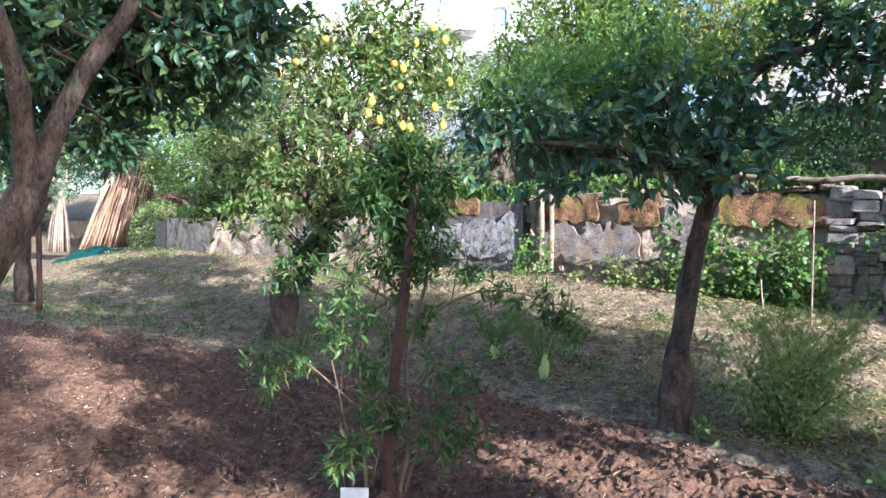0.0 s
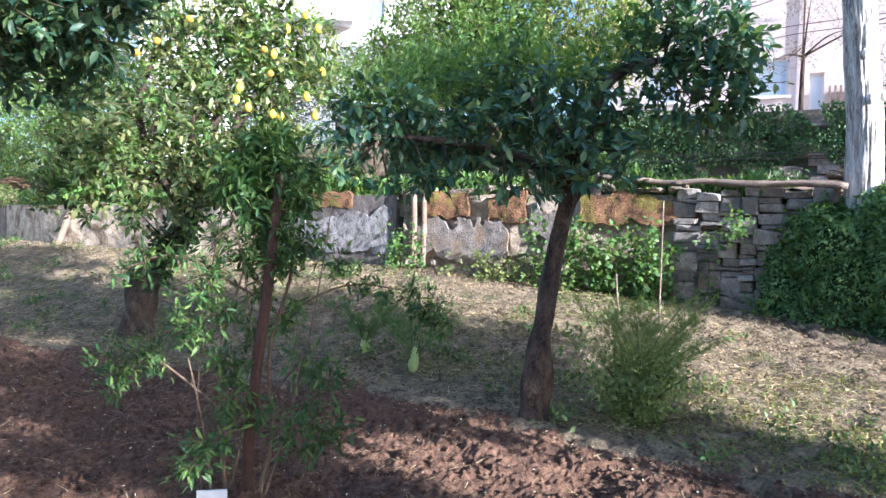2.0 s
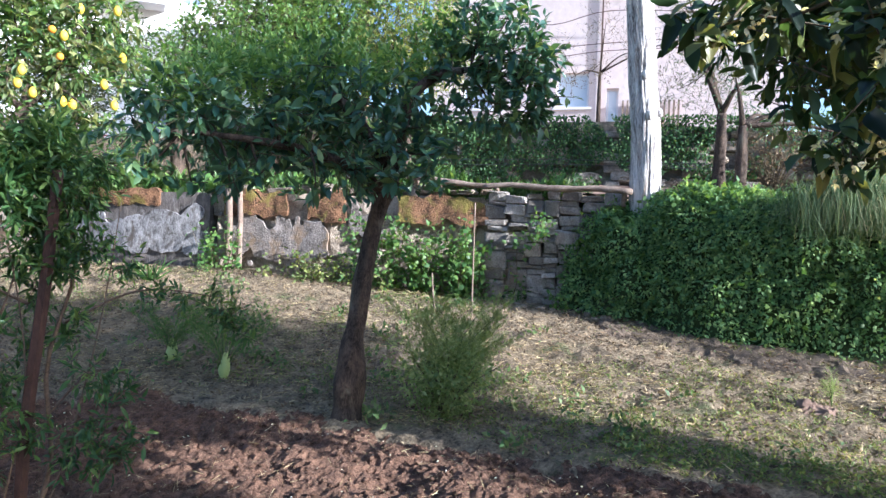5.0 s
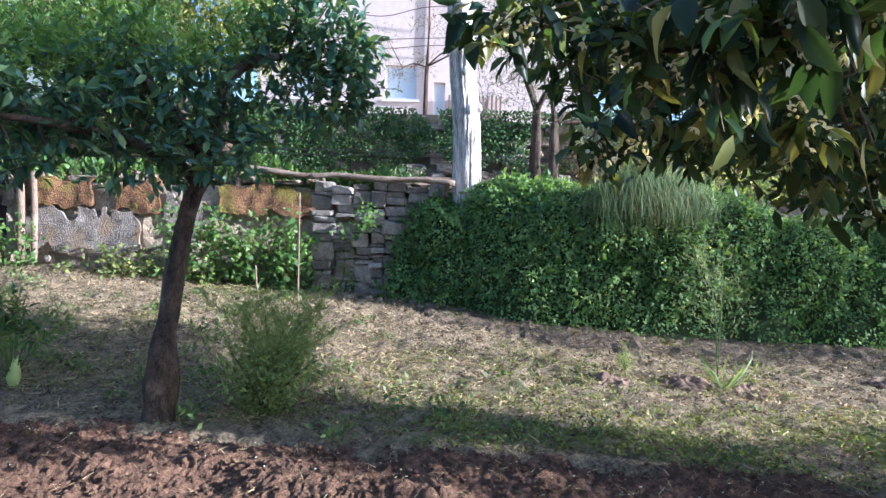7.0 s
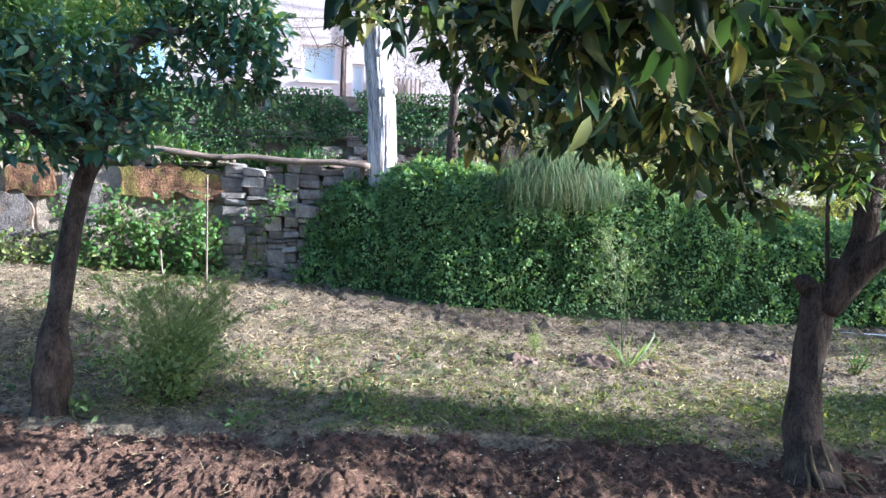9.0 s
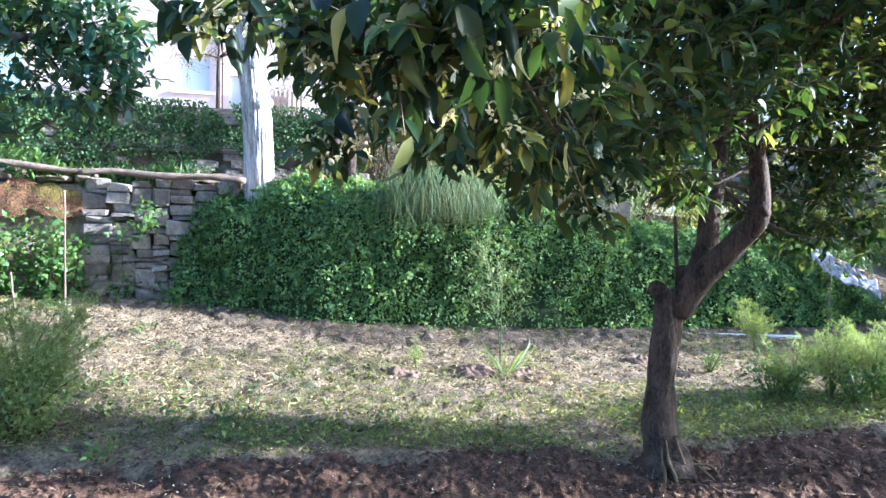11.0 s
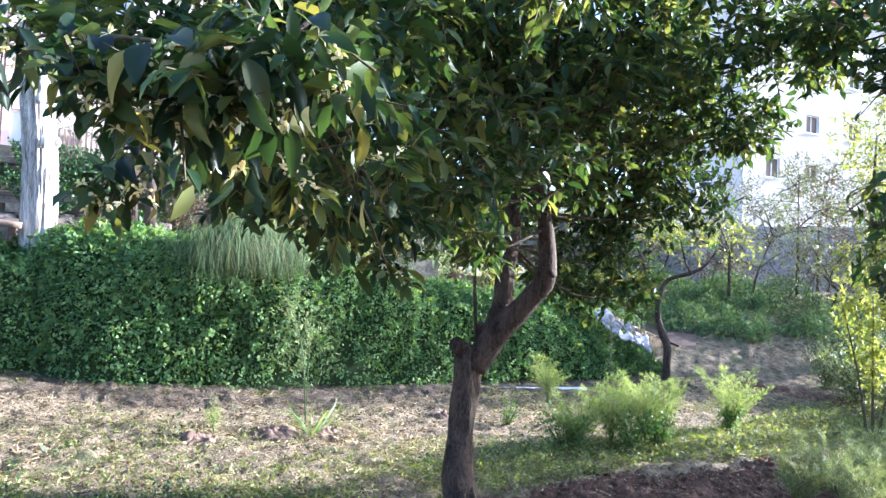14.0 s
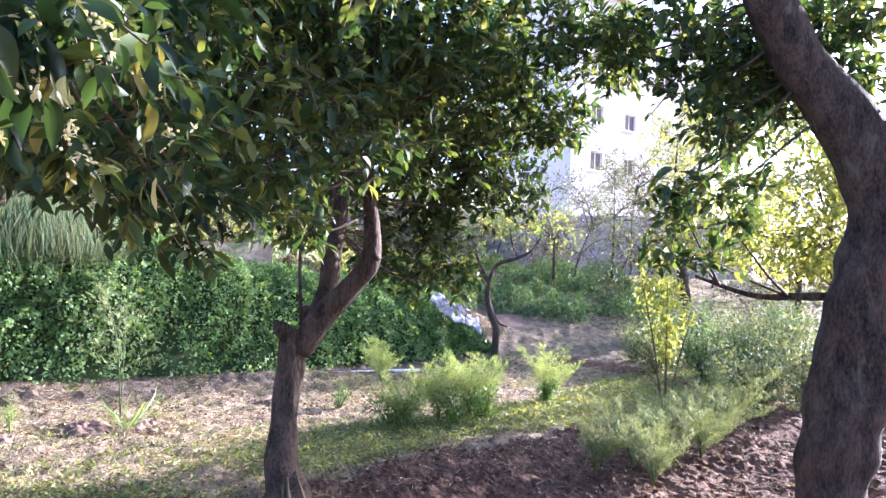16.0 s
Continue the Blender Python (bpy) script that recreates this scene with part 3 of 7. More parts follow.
flaking_coat("brown_render", 6.3, 7.9, 0.8, 1.03, 0.03, M["rust"], terrace_wall, seed=6, ragged=0.08)
wall_strip("cream_plaster", 8.3, 18.6, 0, 0.98, 0.0, M["cream"], terrace_wall, 0.2, seed=7)
wall_strip("rubble_backing", 18.7, 60, 0, 0.9, 0.0, M["rubble"], terrace_wall, 0.6, seed=8)


def block(w, d, h, r=0.12, seed=0, div=1):
    """A worn stone block with rounded, uneven edges, standing on its base."""
    bm = bmesh.new()
    bmesh.ops.create_cube(bm, size=1)
    bmesh.ops.bevel(bm, geom=bm.edges[:], offset=r, segments=1, affect="EDGES")
    if div > 1:
        bmesh.ops.subdivide_edges(bm, edges=bm.edges[:], cuts=1, use_grid_fill=True)
    for v in bm.verts:
        v.co += Vector((noise.noise(v.co * 3 + Vector((seed, 0, 0))), noise.noise(v.co * 3 + Vector((0, seed, 5))), noise.noise(v.co * 3 + Vector((0, 3, seed))))) * (0.13 if div == 1 else 0.2)
        v.co = Vector((v.co.x * w, v.co.y * d, (v.co.z + 0.5) * h))
    me = bpy.data.meshes.new("stone")
    bm.to_mesh(me)
    bm.free()
    return me


stone_meshes = [block(1, 1, 1, 0.09, i * 3.7) for i in range(8)]
for me in stone_meshes:
    me.materials.append(M["stone"])
rubble_meshes = [block(1, 1, 1, 0.13, 40 + i * 2.9, 2) for i in range(8)]
for me in rubble_meshes:
    me.materials.append(M["rubble"])


def lay_stone(me, s, z, w, h, proud, parent, name="stone", tilt=0.0):
    q, inn, foot, top, t = along_wall(s)
    ob = new(name, me)
    ob.matrix_basis = Matrix.Translation((q[0] - inn[0] * (proud - 0.14), q[1] - inn[1] * (proud - 0.14), z)) @ Matrix.Rotation(math.atan2(t[1], t[0]), 4, "Z") @ Matrix.Rotation(tilt, 4, "Y") @ Matrix.Diagonal((w, 0.3, h, 1))
    ob.parent = parent
    ob.matrix_parent_inverse = parent.matrix_basis.inverted()
    return ob


rnd = random.Random(5)
# dry-laid squared stones at the corner, in uneven columns
s = -0.55
while s < 1.15:
    w = rnd.uniform(0.17, 0.33)
    q, inn, foot, top, t = along_wall(max(s, 0.0))
    z = foot - 0.08
    while z < top - 0.06:
        h = rnd.choice((0.05, 0.06, 0.08, 0.11, 0.15, 0.2, 0.25))
        h = min(h, top + 0.03 - z)
        lay_stone(rnd.choice(stone_meshes), s + w / 2 + rnd.uniform(-0.035, 0.035), z, w * rnd.uniform(0.93, 1.1), h * rnd.uniform(0.92, 1.0), rnd.uniform(-0.02, 0.07), terrace_wall, tilt=rnd.uniform(-0.05, 0.05))
        z += h
    s += w
# rubble courses under the brown render
for row, (z0, z1) in enumerate(((0.0, 0.2), (0.17, 0.37), (0.35, 0.56), (0.53, 0.72), (0.7, 0.88))):
    s = 1.15 + 0.1 * row
    while s < 5.3:
        w = rnd.uniform(0.16, 0.62)
        q, inn, foot, top, t = along_wall(s)
        hh = top - foot
        lay_stone(rnd.choice(rubble_meshes), s + w / 2, foot - 0.05 + z0 * hh, w, (z1 - z0) * hh * rnd.uniform(0.75, 1.2), rnd.uniform(-0.12, -0.05), terrace_wall, tilt=rnd.uniform(-0.16, 0.16))
        s += w * rnd.uniform(0.95, 1.25)
# coping stones on top
s = 1.2
while s < 5.2:
    w = rnd.uniform(0.18, 0.4)
    q, inn, foot, top, t = along_wall(s)
    lay_stone(rnd.choice(rubble_meshes), s + w / 2, top - 0.04, w, rnd.uniform(0.06, 0.14), rnd.uniform(-0.08, 0.0), terrace_wall, tilt=rnd.uniform(-0.1, 0.1))
    s += w * rnd.uniform(1.0, 1.8)
# fallen stones at the foot of the corner
for i in range(40):
    s = rnd.uniform(-0.6, 1.6)
    q, inn, foot, top, t = along_wall(max(s, 0))
    o = rnd.uniform(0.12, 0.7)
    x, y = q[0] - inn[0] * o + (t[0] * s if s < 0 else 0), q[1] - inn[1] * o + (t[1] * s if s < 0 else 0)
    ob = new("fallen_stone", rnd.choice(rubble_meshes))
    sc = rnd.uniform(0.03, 0.10)
    ob.matrix_basis = pose(x, y, ground_z(x, y) - 0.01, 0, 0, rnd.uniform(0, 180)) @ Matrix.Diagonal((sc, sc * 0.8, sc * 0.6, 1))
    tagged(ob, "small fallen rubble stone at the foot of the wall", "stone", "fallen stones at the wall")

# two weathered posts against the plaster, and lean-to poles
for i, (x, y, z0, z1, r) in enumerate(((1.42, 10.36, 0.7, 2.02, 0.055), (1.56, 10.28, 0.7, 1.98, 0.045))):
    ob = part("wall_post", tube([(x, y, z0), (x + 0.01, y, (z0 + z1) / 2), (x, y + 0.02, z1)], [r, r * 0.95, r * 0.9], 8, 0.08, 10), M["wood"], smooth=True)
    tagged(ob, "weathered grey wooden post standing against the plaster wall", "post", "posts at the wall")
for x, y, z0, z1, lean, lab in ((3.93, 7.28, 0.3, 1.78, 0.0, "thin pale garden cane carrying the vine"), (3.6, 7.6, 0.3, 0.9, -0.05, "short pale cane in the weeds by the wall")):
    ob = part("garden_cane", tube([(x, y, z0), (x + lean, y, (z0 + z1) / 2), (x + lean * 1.5, y, z1)], [0.011, 0.01, 0.009], 6, 0.04, 8), M["wood"], smooth=True)
    tagged(ob, lab, "cane")
for x, y, z0, z1 in ((-5.75, 16.2, 0.7, 1.6),):
    ob = part("leaning_post", tube([(x, y, z0), (x + 0.2, y + 0.25, z1 + 0.02)], [0.08, 0.07], 8, 0.08, 8), M["wood"], smooth=True)
    tagged(ob, "pale wooden post leaning on the old wall", "post")

# rail on the wall
rail = thing("wooden_rail", (4.6, 8.0, 2.0), "weathered grey pole rail lying on short posts along the wall top", "rail")
part("pole", tube([(3.73, 8.78, 2.14), (3.88, 8.66, 2.12), (4.08, 8.5, 2.1), (4.4, 8.25, 2.05), (4.72, 7.98, 2.06)], [0.035, 0.045, 0.032], 9, 0.2, 22, 2), M["wood"], rail, smooth=True)
part("pole", tube([(4.5, 8.14, 2.03), (4.8, 7.9, 2.06), (5.2, 7.5, 2.02), (5.6, 7.15, 2.03), (5.93, 6.8, 1.99)], [0.028, 0.042, 0.04], 9, 0.2, 22, 5), M["wood"], rail, smooth=True)
part("rail_post", tube([(3.78, 8.86, 1.8), (3.78, 8.86, 2.0), (3.76, 8.84, 2.2)], [0.06, 0.055, 0.05], 8, 0.1, 6), M["wood"], rail, smooth=True)
for x, y in ((4.75, 8.2), (5.95, 6.98)):
    part("rail_post", tube([(x, y, 1.8), (x, y, 1.9), (x - 0.05, y - 0.06, 2.02)], [0.045, 0.04, 0.035], 7, 0.1, 6), M["wood"], rail, smooth=True)

# ---- second terrace wall, overgrown ----
UP = [(1.5, 15.2), (4.6, 12.75), (6.2, 11.9), (8.2, 10.3), (10.2, 8.7), (12.4, 6.7), (14.6, 4.6), (16.4, 2.4), (17.4, 0.6)]
upper_wall = thing("upper_wall", (7, 11, 2.3), "dark dry-stone upper terrace wall half covered in ivy", "wall", kind="structure")
verts, faces = [], []
up_path = smooth_path([(x, y, 0) for x, y in UP], 80)
for i, p in enumerate(up_path):
    t = up_path[min(i + 1, 79)] - up_path[max(i - 1, 0)]
    nrm = np.array((-t[1], t[0], 0)) / np.hypot(t[0], t[1])
    hi = 3.5 - 0.016 * max(0, i - 30)
    for j in range(9):
        z = 2.0 + (hi - 2.0) * j / 8
        o = 0.10 * noise.noise(Vector((i * 0.9, z * 3.1, 2))) + 0.06 * noise.noise(Vector((i * 2.2, z * 7, 9)))
        verts.append(tuple(p - nrm * o + (0, 0, z)))
    verts.append(tuple(p + nrm * 0.8 + (0, 0, hi)))
for i in range(79):
    for j in range(9):
        faces.append((i * 10 + j, (i + 1) * 10 + j, (i + 1) * 10 + j + 1, i * 10 + j + 1))
part("stonework", (verts, faces), M["ivywall"], upper_wall)
for i in range(240):
    u = rnd.random()
    k = int(u * 74)
    p, t = up_path[k], up_path[k + 1] - up_path[k]
    z = rnd.uniform(2.2, 3.25)
    ob = new("stone", rnd.choice(rubble_meshes if rnd.random() < 0.5 else stone_meshes))
    ob.matrix_basis = Matrix.Translation((p[0] + 0.05, p[1] + 0.0, z)) @ Matrix.Rotation(math.atan2(t[1], t[0]), 4, "Z") @ Matrix.Diagonal((rnd.uniform(0.25, 0.55), 0.34, rnd.uniform(0.1, 0.2), 1))
    ob.parent = upper_wall
    ob.matrix_parent_inverse = upper_wall.matrix_basis.inverted()
k = 46000
u = RNG.random(k) * 78
ii = u.astype(int)
base = up_path[ii] + (up_path[ii + 1] - up_path[ii]) * (u - ii)[:, None]
tt = up_path[ii + 1] - up_path[ii]
nn = np.stack([tt[:, 1], -tt[:, 0], 0 * tt[:, 0]], 1)
nn /= np.linalg.norm(nn, axis=1, keepdims=True)
zz = 2.1 + 1.5 * RNG.random(k) ** 0.8
mask = np.array([noise.noise(Vector((a * 0.32, b * 1.5, 4.0))) + 0.3 - 0.012 * max(0, a - 22) + 0.25 * (b - 2.8) > 0 for a, b in zip(u, zz)])
pos = base + nn * (0.1 + 0.16 * RNG.random((k, 1))) + np.stack([0 * zz, 0 * zz, zz], 1)
ivy_up = thing("wall_ivy", (6, 11.8, 2.4), "dense dark ivy hanging over the upper wall", "ivy", kind="stuff")
cloud("ivy_leaves", IVY, pos[mask], (nn * 0.5 + RNG.normal(0, 0.4, (k, 3)) + (0, 0, -0.7))[mask], 0.035 + 0.035 * RNG.random(mask.sum()), M["creeper"], ivy_up, 0.9, normal=(nn + RNG.normal(0, 0.4, (k, 3)))[mask])

tagged(height_sheet("terrace_soil", np.arange(-1, 16.5, 0.16), np.arange(-0.5, 16, 0.16), lambda x, y: ground_z(x, y) + 0.03 + 0.05 * noise.noise(Vector((x * 2.1, y * 2.1, 0))) + 0.03 * noise.noise(Vector((x * 6, y * 6, 0))), M["upper"], lambda x, y: -9.0 < wall_at(x, y)[0] < -0.35),
       "reddish-brown bare earth of the upper terrace", "soil", kind="structure")

# ---- ivy hedge over the lower wall ----
HEDGE = [(5.35, 7.45), (5.85, 6.55), (6.3, 5.65), (7.0, 4.95), (7.9, 4.2), (9.4, 3.05), (10.5, 2.2), (11.4, 1.4), (12.1, 0.8), (12.55, 0.33), (12.85, 0.0)]
HEDGE_TOP = [1.55, 1.85, 1.9, 1.88, 1.85, 1.45, 1.35, 1.25, 0.95, 0.55, 0.05]
h_path = smooth_path([(x, y, z) for (x, y), z in zip(HEDGE, HEDGE_TOP)], 120)


def hedge_surface(u, v):
    """u along the hedge 0..1, v up its face 0..1 and on over the top to 1.6."""
    a = u * 118.99
    i = int(a)
    p = h_path[i] + (h_path[i + 1] - h_path[i]) * (a - i)
    t = h_path[i + 1] - h_path[i]
    inn = np.array((-t[1], t[0], 0)) / np.hypot(t[0], t[1])
    foot = ground_z(p[0], p[1]) - 0.05
    hi = p[2] + 0.16 * noise.noise(Vector((u * 16, 1, 0))) + 0.07 * noise.noise(Vector((u * 45, 2, 0)))
    if v <= 1:
        q = math.pi / 2 * v
        back = 0.55 * (1 - math.cos(q)) ** 1.6 + 0.10 * math.sin(v * 3.1)
        z = foot + (hi - foot) * min(1.0, math.sin(q) ** 0.85)
    else:
        back, z = 0.55 + (v - 1) * 1.6, hi - 0.18 * (v - 1)
    o = 0.20 * noise.noise(Vector((p[0] * 1.4, p[1] * 1.4, z * 1.6))) + 0.10 * noise.noise(Vector((p[0] * 4, p[1] * 4, z * 4)))
    return p * (1, 1, 0) + inn * (back - o) + (0, 0, z)


hedge = thing("ivy_hedge", (8, 4.2, 0.1), "thick green ivy and creeper mass covering the terrace wall", "ivy", kind="stuff")
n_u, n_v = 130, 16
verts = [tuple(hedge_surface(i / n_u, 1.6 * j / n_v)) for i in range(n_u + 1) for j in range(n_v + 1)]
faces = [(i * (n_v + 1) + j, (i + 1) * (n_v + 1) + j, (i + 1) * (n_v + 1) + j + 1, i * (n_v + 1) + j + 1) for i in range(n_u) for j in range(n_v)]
# closed backing sheet, no litter: its dark colour stands for shade inside the ivy
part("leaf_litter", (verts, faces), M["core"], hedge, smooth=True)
pos, nor = [], []
for i in range(105000):
    u, v = RNG.random(), RNG.random() ** 0.85 * 1.35
    p = hedge_surface(u, v)
    a, b = hedge_surface(min(u + 0.004, 1), v), hedge_surface(u, v + 0.03)
    m = np.cross(a - p, b - p)
    m /= np.linalg.norm(m) + 1e-9
    pos.append(p + m * (0.09 * RNG.random() + 0.20 * max(0, noise.noise(Vector(p) * 3.0)) + 0.10 * max(0, noise.noise(Vector(p) * 7.0))))
    nor.append(m)
pos, nor = np.array(pos), np.array(nor)
cloud("ivy_leaves", SMALL, pos, nor * 0.45 + RNG.normal(0, 0.5, nor.shape) + (0, 0, -0.35), 0.035 + 0.04 * RNG.random(len(pos)), M["ivy"], hedge, 1.15, normal=nor * 1.0 + RNG.normal(0, 0.6, nor.shape) + (0, 0, 0.7))
# brighter shoots standing out of it
sel = RNG.choice(len(pos), 2600, replace=False)
cloud("young_shoots", IVY, pos[sel] + nor[sel] * 0.07, nor[sel] * 0.6 + RNG.normal(0, 0.5, (2600, 3)), 0.05 + 0.05 * RNG.random(2600), M["vine"], hedge, 0.9)


def tuft(name, spots, label, mat, height, blades, width=0.012, spread=0.5, category="grass", sag=0.0, kind="", group="", radius=0.03):
    """Blades fanning up and out of each spot."""
    P, D, S = [], [], []
    for x, y, z in spots:
        a = RNG.random(blades) * 2 * math.pi
        r = RNG.random(blades) * radius
        P.append(np.stack([x + np.cos(a) * r, y + np.sin(a) * r, np.full(blades, z)], 1))
        D.append(np.stack([np.cos(a) * spread * RNG.random(blades), np.sin(a) * spread * RNG.random(blades), np.full(blades, 1.0 - sag)], 1))
        S.append(height * (0.55 + 0.55 * RNG.random(blades)))
    t = thing(name, spots[0], label, category, group, kind)
    cloud("blades", BLADE, np.vstack(P), np.vstack(D), np.concatenate(S), mat, t, width / height)
    return t


# long grass hanging over the top of the ivy
k = 4600
c = np.array((7.33, 4.72, 1.98))
a = np.clip(RNG.normal(0, 1, (k, 1)), -1.9, 1.9)
pos = c + a * (0.55, -0.45, 0) * 0.48 + RNG.normal(0, 0.1, (k, 3)) - np.abs(a) * (0, 0, 0.07) + (0.05, 0.1, -0.02)
over = thing("hanging_grass", (7.75, 5.2, 1.8), "clump of long grey-green grass hanging over the ivy", "grass", kind="stuff")
_hl = [(0.0, 0.0, 0.5), (0.22, 0.2, 0.5), (0.42, 0.24, 0.45), (0.58, 0.08, 0.4), (0.68, -0.25, 0.3), (0.74, -0.62, 0.18)]
HANG = (np.array([(q * w, y, z) for y, z, w in _hl for q in (-1, 1)] + [(0, 0.76, -0.9)]), [(2 * i, 2 * i + 1, 2 * i + 3, 2 * i + 2) for i in range(5)] + [(10, 11, 12)])
cloud("blades", HANG, pos, np.array((-0.5, -0.55, 0.15)) + RNG.normal(0, 0.45, (k, 3)), 0.12 + 0.32 * RNG.random(k) ** 1.4, M["hanggrass"], over, 0.018, normal=RNG.normal(0, 0.18, (k, 3)) + (0, 0, 1))

# ---- trees of the garden ----
A_BLOBS = [(0.23, 4.86, 2.07, 0.27), (0.56, 4.91, 2.24, 0.34), (0.87, 5.0, 2.01, 0.28), (1.01, 5.13, 2.36, 0.36), (1.32, 4.99, 2.17, 0.35), (1.48, 5.3, 2.56, 0.35), (1.66, 5.01, 2.01, 0.31), (1.78, 5.03, 2.39, 0.38), (2.02, 4.87, 2.08, 0.31), (2.25, 5.36, 2.5, 0.32), (2.22, 4.98, 2.3, 0.25), (2.66, 4.99, 2.83, 0.33), (2.84, 4.85, 2.48, 0.35), (3.07, 4.86, 2.9, 0.33), (3.12, 4.84, 2.44, 0.2), (3.14, 4.79, 2.72, 0.26)]
A_BLOBS += [(0.19, 4.88, 1.86, 0.1), (0.75, 4.79, 1.78, 0.1), (0.98, 4.74, 1.83, 0.12), (1.31, 4.62, 1.75, 0.12), (2.07, 4.45, 1.84, 0.12), (0.51, 4.87, 1.77, 0.1), (1.85, 4.55, 1.84, 0.14), (1.62, 4.68, 1.84, 0.14), (2.26, 4.34, 2.04, 0.1)]
tree_a = tree("citrus_tree", (1.68, 4.95, 0), "citrus tree with slim dark leaning trunk and wide low crown",
              [(1.66, 4.92, -0.05), (1.68, 4.95, 0.1), (1.69, 4.95, 0.31), (1.75, 5.03, 0.67), (1.85, 5.11, 1.17), (1.96, 5.14, 1.64), (2.04, 5.1, 1.85)], [0.135, 0.115, 0.122, 0.076, 0.072, 0.068, 0.075],
              [([(2.04, 5.1, 1.82), (1.87, 5.03, 2.14), (1.64, 4.97, 2.38), (1.49, 4.89, 2.48)], [0.06, 0.05, 0.04, 0.025]),
               ([(2.04, 5.1, 1.82), (2.12, 5.14, 2.24), (2.24, 5.14, 2.58), (2.44, 5.12, 2.76), (2.67, 4.99, 2.81)], [0.065, 0.055, 0.045, 0.04, 0.025]),
               ([(2.0, 5.12, 1.79), (1.48, 4.96, 2.01), (0.97, 4.87, 2.08), (0.43, 4.74, 2.1)], [0.05, 0.04, 0.03, 0.012])],
              A_BLOBS + [(2.7, 5.07, 3.28, 0.20), (2.99, 4.91, 3.29, 0.22), (3.26, 4.82, 3.08, 0.20), (2.84, 4.88, 2.89, 0.23), (3.11, 4.77, 2.72, 0.19), (2.57, 5.21, 3.0, 0.18)], M["citrus_dark"], 23, 0.12, 9, 0.22, group="citrus trees", droop=0.25, relief=30)
P, D, S, T = sprigs([(0.78, 5.63, 2.67, 0.29), (1.2, 5.64, 2.77, 0.3), (0.6, 5.0, 2.45, 0.2), (1.3, 5.2, 2.6, 0.25), (1.8, 5.2, 2.75, 0.28), (2.3, 5.3, 2.85, 0.25), (0.9, 5.2, 2.6, 0.3), (1.6, 5.5, 2.9, 0.3), (0.4, 5.0, 2.4, 0.2), (2.6, 5.3, 3.1, 0.3)], 50, 9, 0.24, 0.085, -0.5)
cloud("new_growth", LEAF, P, D, S, M["young"], tree_a, 0.85, "light green young leaves")

B_FAR = [(6.4, 0.45, 1.5, 0.24), (6.5, 0.12, 1.5, 0.2), (6.2, 0.8, 1.62, 0.24), (6.35, 0.25, 1.69, 0.33), (4.43, 0.88, 1.75, 0.18), (5.85, 0.7, 1.78, 0.27), (3.62, 0.76, 1.9, 0.22), (2.97, 0.76, 1.93, 0.22), (2.9, 1.5, 1.98, 0.22), (2.3, 1.1, 2.0, 0.14), (6.2, 0.42, 2.03, 0.31), (3.2, 1.4, 2.05, 0.28), (3.4, 0.67, 2.1, 0.29), (2.56, 0.58, 2.11, 0.18), (3.6, 1.5, 2.2, 0.32), (2.0, 1.35, 2.2, 0.14), (6.17, 1.37, 2.21, 0.46), (2.7, 1.7, 2.25, 0.3), (5.96, 2.87, 2.27, 0.38), (6.55, 0.16, 2.3, 0.41)]  # clumps of leaves, from the lowest up
B_FAR += [(4.3, 1.5, 2.3, 0.3), (6.47, 0.41, 2.32, 0.39), (2.3, 1.6, 2.35, 0.28), (4.01, 0.57, 2.38, 0.41), (3.34, 0.64, 2.39, 0.26), (2.64, 0.99, 2.39, 0.19), (6.36, 0.95, 2.39, 0.38), (3.3, 1.9, 2.4, 0.33), (4.87, 0.41, 2.41, 0.38), (6.85, -0.4, 2.42, 0.34), (6.13, 2.11, 2.42, 0.41), (2.59, 0.74, 2.48, 0.27), (6.1, 0.0, 2.5, 0.22), (3.1, 0.97, 2.5, 0.24), (2.6, 1.3, 2.55, 0.3), (6.24, -0.08, 2.59, 0.39), (3.9, 1.7, 2.6, 0.38), (2.8, 0.98, 2.62, 0.25), (5.76, 2.68, 2.67, 0.45), (6.06, 2.03, 2.67, 0.39)]
B_FAR += [(6.52, 1.5, 2.71, 0.43), (5.66, -0.72, 2.73, 0.27), (3.43, 0.81, 2.74, 0.29), (5.7, 0.3, 2.75, 0.2), (4.36, 0.45, 2.76, 0.42), (3.04, 0.87, 2.76, 0.27), (6.5, -0.03, 2.79, 0.32), (6.55, 0.91, 2.83, 0.43), (6.65, 0.44, 2.84, 0.46), (3.0, 0.2, 2.85, 0.28), (5.21, 0.03, 2.89, 0.45), (5.7, 0.75, 2.9, 0.35), (5.74, -0.52, 2.91, 0.4), (3.62, 0.64, 2.95, 0.38), (2.9, 0.9, 2.95, 0.28), (3.7, 0.73, 2.99, 0.32), (4.4, 0.1, 3.0, 0.36), (5.0, 0.5, 3.0, 0.36), (3.5, 1.2, 3.0, 0.28), (6.09, -0.14, 3.02, 0.43)]
